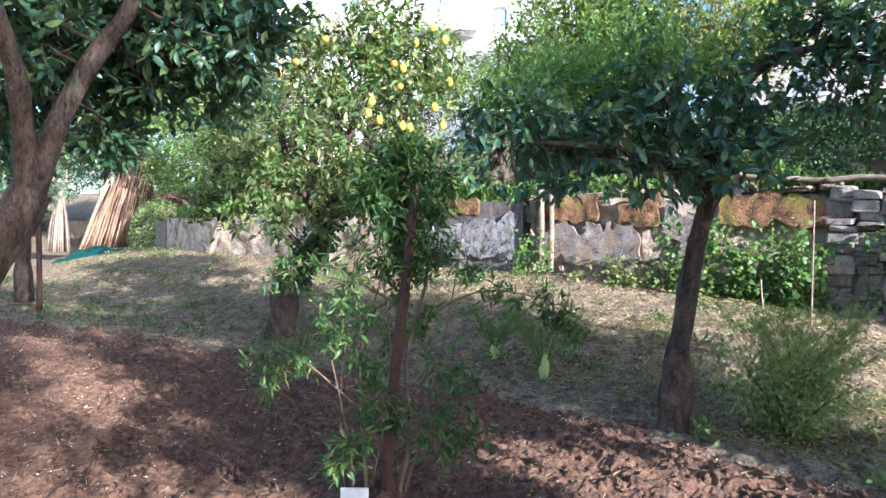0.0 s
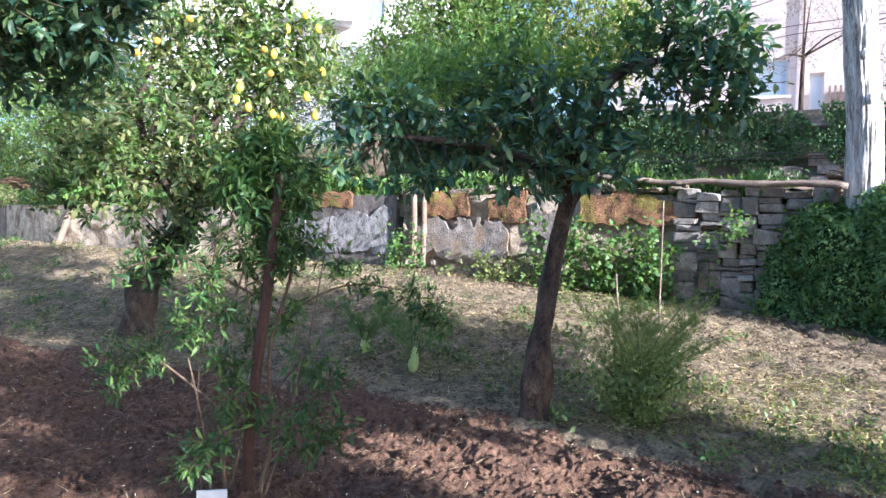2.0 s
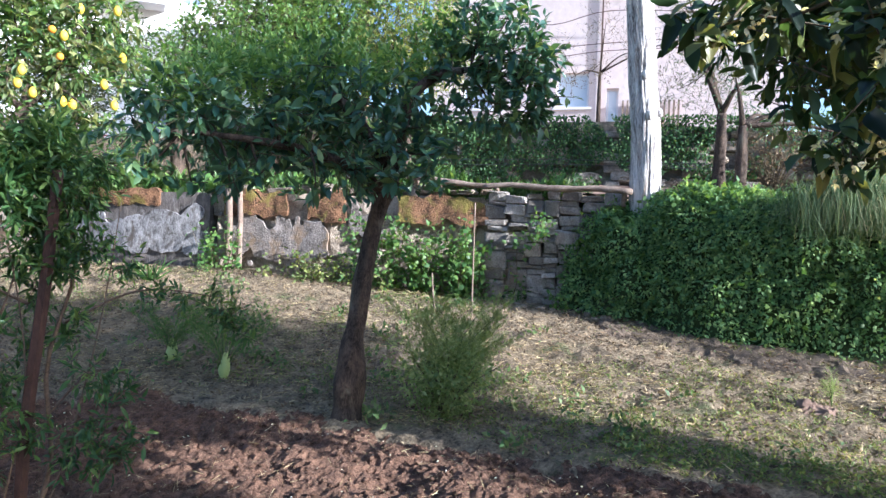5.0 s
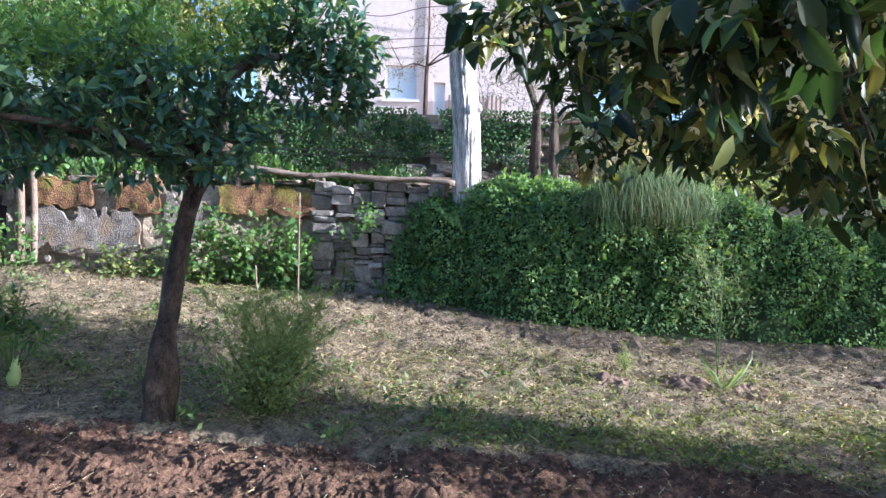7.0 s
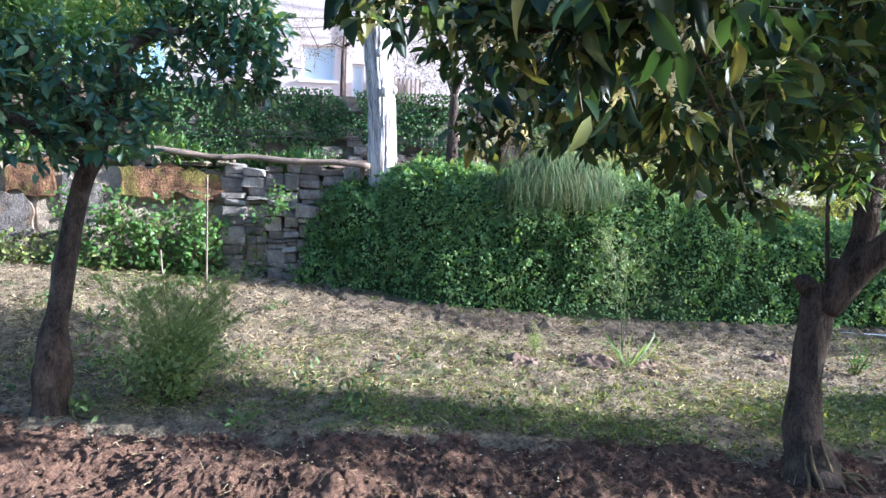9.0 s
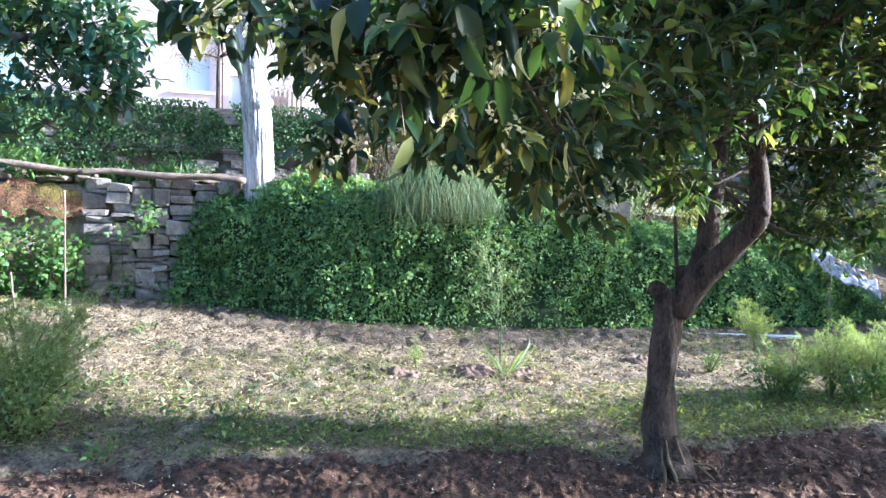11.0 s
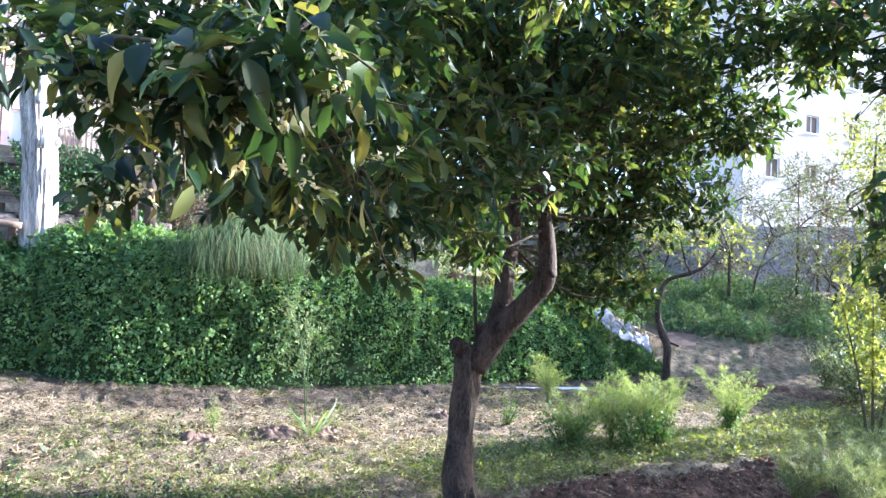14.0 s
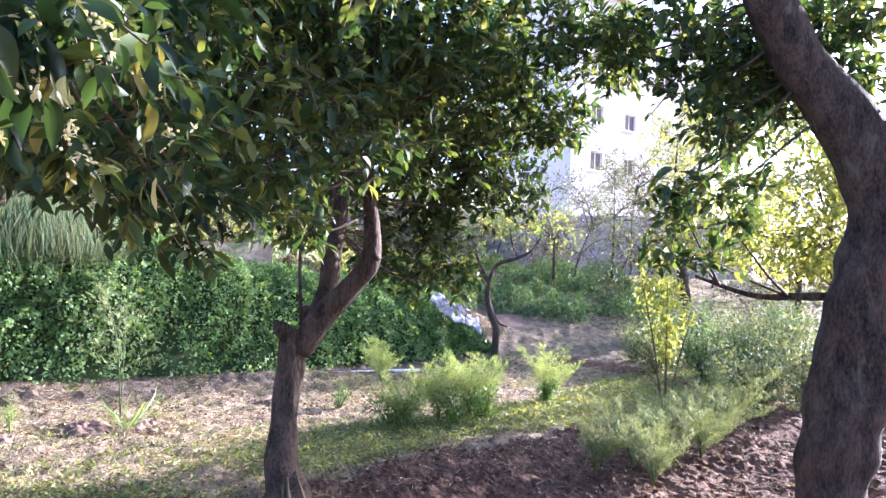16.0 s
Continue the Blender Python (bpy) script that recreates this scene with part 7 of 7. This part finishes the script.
for x, y in [(6.13, 8.41), (5.82, 7.47), (5.95, 7.11), (5.97, 7.95), (4.99, 7.87)]:
    bush("leafy_weed", g3(x, y), "low green weeds creeping out from the ivy", 0.3, 0.2, "creeper", 0.075, 260, "weed", "weeds at the ivy foot")

# white sheet over the end of the ivy, white pipe on the ground
verts, faces = [], []
for i in range(33):
    for j in range(15):
        u, v = 0.33 + 0.67 * i / 32, j / 14
        o = 0.11 * noise.noise(Vector((u * 7, v * 2.5, 3))) + 0.06 * noise.noise(Vector((u * 19, v * 7, 5)))
        verts.append((11.78 + 0.42 * u - 0.2 * v + o, 1.6 - 1.3 * u - 0.1 * v, 1.43 - 0.66 * u ** 1.3 - 0.22 * v * (0.5 + 0.9 * math.sin(2.6 * u)) + 1.1 * o))
faces = [(i * 15 + j, (i + 1) * 15 + j, (i + 1) * 15 + j + 1, i * 15 + j + 1) for i in range(32) for j in range(14) if noise.noise(Vector((i * 0.3, j * 0.45, 8))) > -0.22]
sheet = part("plastic_sheet", (verts, faces), M["sheet"], smooth=True)
mod = sheet.modifiers.new("thick", "SOLIDIFY")
mod.thickness = 0.006
tagged(sheet, "torn crumpled grey-white sheet lying over the ivy", "sheet")
pipe = part("plastic_pipe", tube([(9.8, 2.25, 0.06), (10.2, 1.65, 0.06), (10.6, 1.05, 0.06)], [0.025, 0.025, 0.025], 10, 0.0, 6), M["white"], smooth=True)
tagged(pipe, "white plastic pipe lying on the ground", "pipe")
hang = part("cord", tube([(11.6, 0.85, 1.15), (11.5, 0.8, 0.8), (11.48, 0.82, 0.5), (11.4, 0.75, 0.15)], [0.008, 0.007, 0.007, 0.006], 5, 0.0, 20), M["wood"], smooth=True)
tagged(hang, "pale dry cord hanging in front of the ivy", "cord")

# ---- left side ----
CB = [rnd.random() for _ in range(60)]
canes = thing("cane_stack", (-11.8, 22.3, 0.65), "stack of dry giant canes leaning together in the sun", "canes")
for i in range(54):
    f, c, d = i / 53, CB[i], CB[(i * 7 + 3) % 60]
    bx_, by_ = -12.2 + 1.42 * f + 0.12 * (c - 0.5), 21.75 + 0.75 * f + 0.55 * d
    tx, ty, tz = -11.4 + 1.25 * f + 0.25 * (d - 0.5), 22.45 + 0.6 * f + 0.35 * d, 2.75 + 0.9 * min(1, f * 1.5) + 0.55 * (c - 0.6)
    part("cane", tube([(bx_, by_, 0.5), ((bx_ + tx) / 2 + 0.05 * (c - 0.5), (by_ + ty) / 2 - 0.06, (0.5 + tz) / 2), (tx, ty, tz)], [0.034, 0.031, 0.022], 6, 0.05, 6), M["cane"], canes, smooth=True)
bundle = thing("cane_stack", (-12.6, 21.6, 0.65), "grey stook of old canes tied near the top", "canes")
for i in range(26):
    q, c = i * 2.4, CB[i]
    ex, ey = 0.36 * math.cos(q) * (0.5 + 0.5 * c), 0.36 * math.sin(q) * (0.5 + 0.5 * c)
    part("cane", tube([(-12.6 + ex, 21.65 + ey, 0.5), (-12.56 + ex * 0.75, 21.65 + ey * 0.7, 1.5), (-12.5 + ex * 0.3, 21.65 + ey * 0.3, 2.2), (-12.5 + ex * 0.7, 21.65 + ey * 0.6, 2.6 + 0.6 * c)], [0.036, 0.034, 0.03, 0.02], 6, 0.05, 8), M["wood"], bundle, smooth=True)
heap = thing("reed_heap", (-9.2, 21.7, 2.2), "brown heap of cut reeds lying on the bank", "reeds")
for i in range(30):
    c, d = CB[i], CB[(i * 11 + 5) % 60]
    part("reed", tube([(-9.75 + 0.3 * c, 21.5 + 0.4 * d, 2.05 + 0.28 * c), (-9.1 + 0.2 * d, 21.75 + 0.3 * c, 2.12 + 0.3 * d), (-8.5 + 0.3 * d, 22.0 + 0.2 * c, 1.85 + 0.25 * c)], [0.016, 0.014, 0.007], 5, 0.05, 8), M["cane"], heap, smooth=True)
for i, (x, y, z, w) in enumerate(((-8.3, 20.5, 0.55, 0.34), (-8.0, 20.55, 0.55, 0.3), (-7.72, 20.6, 0.55, 0.3), (-8.28, 20.8, 0.86, 0.3), (-7.98, 20.85, 0.86, 0.32), (-8.12, 21.1, 1.1, 0.36), (-7.8, 21.1, 1.08, 0.26), (-8.5, 20.7, 0.6, 0.25))):
    ob = new("bank_stone", rubble_meshes[i % 8])
    ob.matrix_basis = pose(x, y, z - 0.06, 0, 0, 25 + 17 * (i % 3)) @ Matrix.Diagonal((w, 0.34, 0.34, 1))
    tagged(ob, "tan stone block at the foot of the bank", "stone", "stones on the bank")
verts, faces = [], []
for i in range(31):
    for j in range(15):
        u, v = i / 30, j / 14
        x, y = -12.3 + 2.4 * u, 20.2 + 0.9 * v
        verts.append((x, y, ground_z(x, y) - 0.03 + math.sin(u * math.pi) * math.sin(v * math.pi) * (0.2 + 0.25 * noise.noise(Vector((x * 2.2, y * 2.2, 0))) + 0.2 * noise.noise(Vector((x * 6, y * 6, 1))))))
faces = [(i * 15 + j, (i + 1) * 15 + j, (i + 1) * 15 + j + 1, i * 15 + j + 1) for i in range(30) for j in range(14)]
tagged(part("garden_net", (verts, faces), M["net"], smooth=True), "heap of dark green plastic garden net on the ground", "net")
post = part("iron_stake", tube([(-6.86, 11.2, -0.05), (-6.84, 11.2, 1.0), (-6.86, 11.2, 2.2)], [0.045, 0.045, 0.045], 7, 0.03, 8), M["stake"], smooth=True)
tagged(post, "thin red-brown stake standing in the ground", "stake")
hedge_tree("citrus_tree", (-7.5, 11.8, 0.2), "citrus tree with a grey trunk by the thin stake", 2.4, ring_blobs(-8.0, 11.9, 1.9, 3.6, 1.2, 9, 0.5, 4), M["citrus_dark"], 16, 0.10, 0.13, group="citrus trees", bark="bark")
bank_ivy = thing("wall_creeper", (-9.3, 21.5, 0.6), "sunlit bright green creeper on the bank by the canes", "creeper", kind="stuff")
k = 15000
u = unit(k)
u = u[(u[:, 1] < 0.35) & (u[:, 2] > -0.1)]
sway = np.array([noise.noise(Vector(v * 2.6)) for v in u])
u = u[(sway + RNG.normal(0, 0.1, len(u)) > -0.22) & (u[:, 0] < 0.75)]
pos = np.array((-9.3, 21.5, 0.5)) + u * (1.0, 0.6, 1.55) + u * 0.2 * RNG.random((len(u), 1)) + np.stack([0 * u[:, 0], -0.4 * u[:, 0], 0 * u[:, 0]], 1)
cloud("leaves", IVY, pos, RNG.normal(0, 0.5, pos.shape) + (0.1, -0.4, -0.3), 0.05 + 0.05 * RNG.random(len(pos)), M["fern"], bank_ivy, 0.9, normal=u + RNG.normal(0, 0.4, pos.shape) + (0.3, -0.3, 0.3))
bm = bmesh.new()
bmesh.ops.create_icosphere(bm, subdivisions=4, radius=1)
for v in bm.verts:
    v.co = Vector((-9.3 + v.co.x * 1.05, 21.55 + v.co.y * 0.6 - v.co.x * 0.4, 0.5 + v.co.z * 1.5)) + Vector((noise.noise(v.co * 2), noise.noise(v.co * 2 + Vector((5, 0, 0))), noise.noise(v.co * 2 + Vector((0, 5, 0))))) * 0.2
tagged(part("earth_bank", bm, M["upper"], smooth=True), "rounded earth bank behind the canes", "bank", kind="structure")

wire = thing("clothes_line", (-0.8, 10.2, 3.2), "thin pale wire stretched between the trees", "wire")
part("strand", tube([(-5.4, 12.8, 3.72), (-2.5, 11.0, 3.42), (-0.85, 9.9, 3.22), (0.3, 9.6, 3.12), (1.2, 9.5, 3.08)], [0.008] * 5, 5, 0.0, 30), M["white"], wire, smooth=True)

cable = thing("garden_cable", (6.5, 11.2, 2.7), "dark thin cables strung along the upper wall", "cable")
for dz in (0.0, 0.09):
    part("strand", tube([(3.5, 13.0, 2.75 + dz), (5.5, 11.7, 2.62 + dz), (7.4, 10.5, 2.66 + dz), (9.6, 8.7, 2.6 + dz), (11.8, 6.9, 2.7 + dz)], [0.007] * 5, 5, 0.0, 40), M["dark"], cable, smooth=True)
for cx, cy, r in ((5.95, 3.3, 0.24), (6.25, 2.85, 0.22), (5.4, 3.75, 0.17), (7.6, 2.2, 0.16)):
    verts, faces = [(cx, cy, rough_ground(cx, cy) + 0.07)], []
    for i in range(1, 9):
        for j in range(28):
            q, rr = j * math.pi / 14, r * i / 8 * (1 + 0.25 * noise.noise(Vector((cx + math.cos(j * math.pi / 14), cy + math.sin(j * math.pi / 14), 3))))
            x, y = cx + rr * math.cos(q), cy + rr * math.sin(q)
            verts.append((x, y, rough_ground(x, y) + 0.045 * (1 - (i / 8) ** 2) - 0.012 * (i == 8) + 0.022 * noise.noise(Vector((x * 14, y * 14, 0))) * (1 - i / 9)))
    for j in range(28):
        faces.append((0, 1 + j, 1 + (j + 1) % 28))
        faces += [(1 + i * 28 + j, 1 + (i + 1) * 28 + j, 1 + (i + 1) * 28 + (j + 1) % 28, 1 + i * 28 + (j + 1) % 28) for i in range(7)]
    tagged(part("soil_mound", (verts, faces), M["upper"]), "low patch of freshly dug brown soil in the grass", "soil", "dug patches")

# vines on the wall: rambling stems with leaves along them
for s, z0, z1, runs, width, n, name, label in ((2.1, 0.65, 1.6, 24, 0.45, 64, "wall_vine", "bright green vine climbing the stone wall"), (1.5, 0.35, 1.5, 20, 0.2, 60, "wall_vine", "leafy vine shoots round the thin cane"), (5.2, 0.75, 1.55, 7, 0.16, 42, "wall_vine", "small creeper at the foot of the wooden post"), (3.6, 0.6, 1.15, 20, 0.5, 34, "wall_weed", "dry yellowish weeds at the foot of the wall"), (0.55, 1.45, 1.75, 4, 0.14, 24, "wall_weed", "small plant rooted in the stones"), (0.0, 0.35, 0.75, 14, 0.4, 36, "wall_weed", "green weeds growing at the foot of the stones"), (2.9, 0.6, 1.25, 6, 0.2, 26, "wall_weed", "spindly weeds before the rubble wall")):
    q, inn, foot, top, t = along_wall(s)
    v = thing(name, (q[0], q[1], z0), label, "vine" if "vine" in name else "weed", "plants on the wall")
    P, D = [], []
    for _ in range(runs):
        a, o = RNG.normal(0, width), 0.1 + 0.25 * RNG.random()
        line = [(q[0] + t[0] * (a + RNG.normal(0, width * 0.5) * f) - inn[0] * (o + 0.12 * f), q[1] + t[1] * (a + RNG.normal(0, width * 0.5) * f) - inn[1] * (o + 0.12 * f), z0 - 0.1 + (z1 - z0) * f * RNG.uniform(0.5, 1.15)) for f in (0, 0.35, 0.7, 1.0)]
        part("stem", tube(line, [0.006, 0.005, 0.004, 0.002], 5, 0.05, 10), M["twig"], v, smooth=True)
        c = smooth_path(line, n)
        P.append(c + RNG.normal(0, 0.075, c.shape))
        D.append(RNG.normal(0, 0.6, c.shape) + (-0.35, -0.4, -0.15))
    P, D = np.vstack(P), np.vstack(D)
    cloud("leaves", IVY, P, D, (0.05 if "vine" in name else 0.04) + 0.045 * RNG.random(len(P)), M["lowweed"] if "dry" in label else M["vine"], v, 0.85, normal=RNG.normal(0, 0.5, P.shape) + (-0.4, -0.5, 0.7))

# ---- ground cover ----


gx, gy = np.arange(-13, 13.6, 0.16), np.arange(-4.5, 20.6, 0.16)
GZ = np.array([[rough_ground(x, y) for x in gx] for y in gy])
GS = np.array([[wall_at(x, y)[0] for x in gx] for y in gy])
GB = np.array([[bank_height(x, y) for x in gx] for y in gy])
GD = np.array([[noise.noise(Vector((x * 0.9, y * 0.9, 7))) + 0.6 * noise.noise(Vector((x * 2.7, y * 2.7, 7))) for x in gx] for y in gy])
GG = np.array([[noise.noise(Vector((x * 0.7, y * 0.7, 2))) + 0.5 * noise.noise(Vector((x * 2.3, y * 2.3, 5))) + 0.8 * min(max((x - 1.5) / 1.5, 0.0), 1.0) * (-1.9 < bed_inside(x, y)) for x in gx] for y in gy])


def sample(G, x, y):
    """Values of a grid between its points."""
    a, b = (x - gx[0]) / 0.16, (y - gy[0]) / 0.16
    i, j = np.clip(a.astype(int), 0, len(gx) - 2), np.clip(b.astype(int), 0, len(gy) - 2)
    f, g = a - i, b - j
    return (G[j, i] * (1 - f) + G[j, i + 1] * f) * (1 - g) + (G[j + 1, i] * (1 - f) + G[j + 1, i + 1] * f) * g


def strip_points(n):
    """Random places on the open ground between bed and wall, denser towards the garden path."""
    x, y = -13 + 26 * RNG.random(n), -4.4 + 24.6 * RNG.random(n)
    far = np.hypot(x, y)
    ok = (y > np.interp(x, BED_X, BED_Y) - 0.05 + RNG.normal(0, 0.05, n)) & (sample(GS, x, y) > 0.3) & (sample(GB, x, y) < 0.3) & (RNG.random(n) < np.clip(7.5 / far, 0.25, 1))
    x, y = x[ok], y[ok]
    return np.stack([x, y, sample(GZ, x, y)], 1)


pts = strip_points(640000)
den = sample(GD, pts[:, 0], pts[:, 1]) + RNG.normal(0, 0.22, len(pts))
swath = np.sin(pts[:, 0] * 29 + 3 * np.sin(pts[:, 1] * 9)) * np.sin(pts[:, 1] * 25 + 2.5 * np.sin(pts[:, 0] * 11))  # raked into small heaps
den += 0.35 * swath
pts[:, 2] += 0.022 * np.maximum(swath, 0)
sel = pts[den > 0.12]
straw = thing("straw_litter", (3, 6, 0.1), "dry cut grass lying over the ground", "straw", kind="stuff")
cloud("stalks", NEEDLE, sel + (0, 0, 0.012) + RNG.normal(0, 0.008, sel.shape), RNG.normal(0, 1, sel.shape) * (1, 1, 0.22), 0.03 + 0.08 * RNG.random(len(sel)), M["straw"], straw, 0.10)
crumb = pts[((den < 0.05) & (RNG.random(len(pts)) < 0.6)) | (RNG.random(len(pts)) < 0.2)]
crumbs = thing("leaf_litter", (3, 6, 0.1), "small dead leaves and crumbs of earth", "litter", kind="stuff")
cloud("crumbs", SMALL, crumb + (0, 0, 0.01), RNG.normal(0, 1, crumb.shape) * (1, 1, 0.35), 0.02 + 0.03 * RNG.random(len(crumb)), M["litter"], crumbs, 1.0)
gr = pts[(sample(GG, pts[:, 0], pts[:, 1]) + RNG.normal(0, 0.1, len(pts)) + 0.14 * (pts[:, 0] > 4.5) > 0.27) & (RNG.random(len(pts)) < 0.95)]
green = thing("short_grass", (5, 3, 0), "low green weeds and grass in patches", "grass", kind="stuff")
gr = np.repeat(gr, 2, 0) + RNG.normal(0, 0.02, (2 * len(gr), 3)) * (1, 1, 0)
cloud("blades", SMALL, gr, RNG.normal(0, 0.6, gr.shape) * (1, 1, 0.2) + (0, 0, 0.5), 0.018 + 0.035 * RNG.random(len(gr)) ** 2, M["lowweed"], green, 0.55)

# scattered small weeds on the open ground
spot = pts[(RNG.random(len(pts)) < 0.0035) & (pts[:, 0] < 4.5)]
wp = np.repeat(spot, 26, 0)
wp = wp + RNG.normal(0, 0.07, wp.shape) * (1, 1, 0) + np.stack([0 * wp[:, 0], 0 * wp[:, 0], 0.1 * RNG.random(len(wp))], 1)
ground_weeds = thing("ground_weeds", (-2, 10, 0), "scattered small green weeds on the bare ground", "weeds", kind="stuff")
cloud("leaves", SMALL, wp, RNG.normal(0, 0.7, wp.shape) + (0, 0, 0.3), 0.04 + 0.05 * RNG.random(len(wp)), M["grass"], ground_weeds, 0.9)
stones = pts[RNG.random(len(pts)) < 0.02]
pebbles = thing("pebbles", (-2, 9, 0), "small pale pebbles and crumbs scattered on the ground", "stones", kind="stuff")
cloud("pebble_scatter", SMALL, stones + (0, 0, 0.012), RNG.normal(0, 1, stones.shape) * (1, 1, 0.3), 0.02 + 0.04 * RNG.random(len(stones)) ** 2, M["drygrass"], pebbles, 1.2)
# leafy low weeds along the edge of the bed
near = pts[(pts[:, 0] > 3.2)]
off = near[:, 1] - np.interp(near[:, 0], BED_X, BED_Y)
wv = sample(GG, near[:, 0], near[:, 1]) + RNG.normal(0, 0.15, len(near))
low = near[(off < 0.25 + 0.16 * near[:, 0]) & (off > 0.05) & (wv > 0.3)]
low = np.repeat(low, 2, 0) + RNG.normal(0, 0.03, (2 * len(low), 3)) * (1, 1, 0)
edge_weeds = thing("bed_edge_weeds", (6, 1.5, 0), "bright yellow-green low weeds along the bed", "weeds", kind="stuff")
cloud("leaves", SMALL, low + np.stack([0 * low[:, 0], 0 * low[:, 0], 0.008 + 0.05 * RNG.random(len(low)) ** 1.5], 1), RNG.normal(0, 0.7, low.shape) * (1, 1, 0.4) + (0, 0, 0.3), 0.02 + 0.03 * RNG.random(len(low)), M["lowweed"], edge_weeds, 1.0)

clod_pts = np.stack([-6 + 15 * RNG.random(66000), -3.4 + 13 * RNG.random(66000)], 1)
cv = np.array([(1, 0, 0), (-1, 0, 0), (0, 1, 0), (0, -1, 0), (0, 0, 1), (0, 0, -1)], float)
cf = [(0, 2, 4), (2, 1, 4), (1, 3, 4), (3, 0, 4), (2, 0, 5), (1, 2, 5), (3, 1, 5), (0, 3, 5)]
cp = np.array([(x, y, bed_z(x, y) + 0.004) for x, y in clod_pts if bed_inside(x, y) > 0.05 and x * x + y * y > 2])
clods = thing("soil_clods", (1, 3, 0), "loose clods of red-brown soil", "soil", kind="stuff")
cloud("clods", (cv * np.array((0.85, 1, 0.6)) + RNG.normal(0, 0.2, cv.shape), cf), cp, RNG.normal(0, 1, cp.shape) * (1, 1, 0.3), 0.005 + 0.03 * RNG.random(len(cp)) ** 4, M["soil"], clods)
chips = cp[RNG.random(len(cp)) < 0.12] + RNG.normal(0, 0.05, (1, 3)) * (1, 1, 0)
chip = thing("pale_chips", (1, 3, 0), "pale stone and wood chips in the soil", "stones", kind="stuff")
cloud("chips", SMALL, chips + (0, 0, 0.015), RNG.normal(0, 1, chips.shape) * (1, 1, 0.2), 0.008 + 0.018 * RNG.random(len(chips)), M["petal"], chip, 0.9)
fib = cp[RNG.random(len(cp)) < 0.45]
fibres = thing("root_fibres", (1, 3, 0), "dry root fibres and stalks turned up in the soil", "litter", kind="stuff")
cloud("stalks", NEEDLE, fib + (0, 0, 0.018), RNG.normal(0, 1, fib.shape) * (1, 1, 0.3), 0.03 + 0.09 * RNG.random(len(fib)) ** 2, M["straw"], fibres, 0.05)
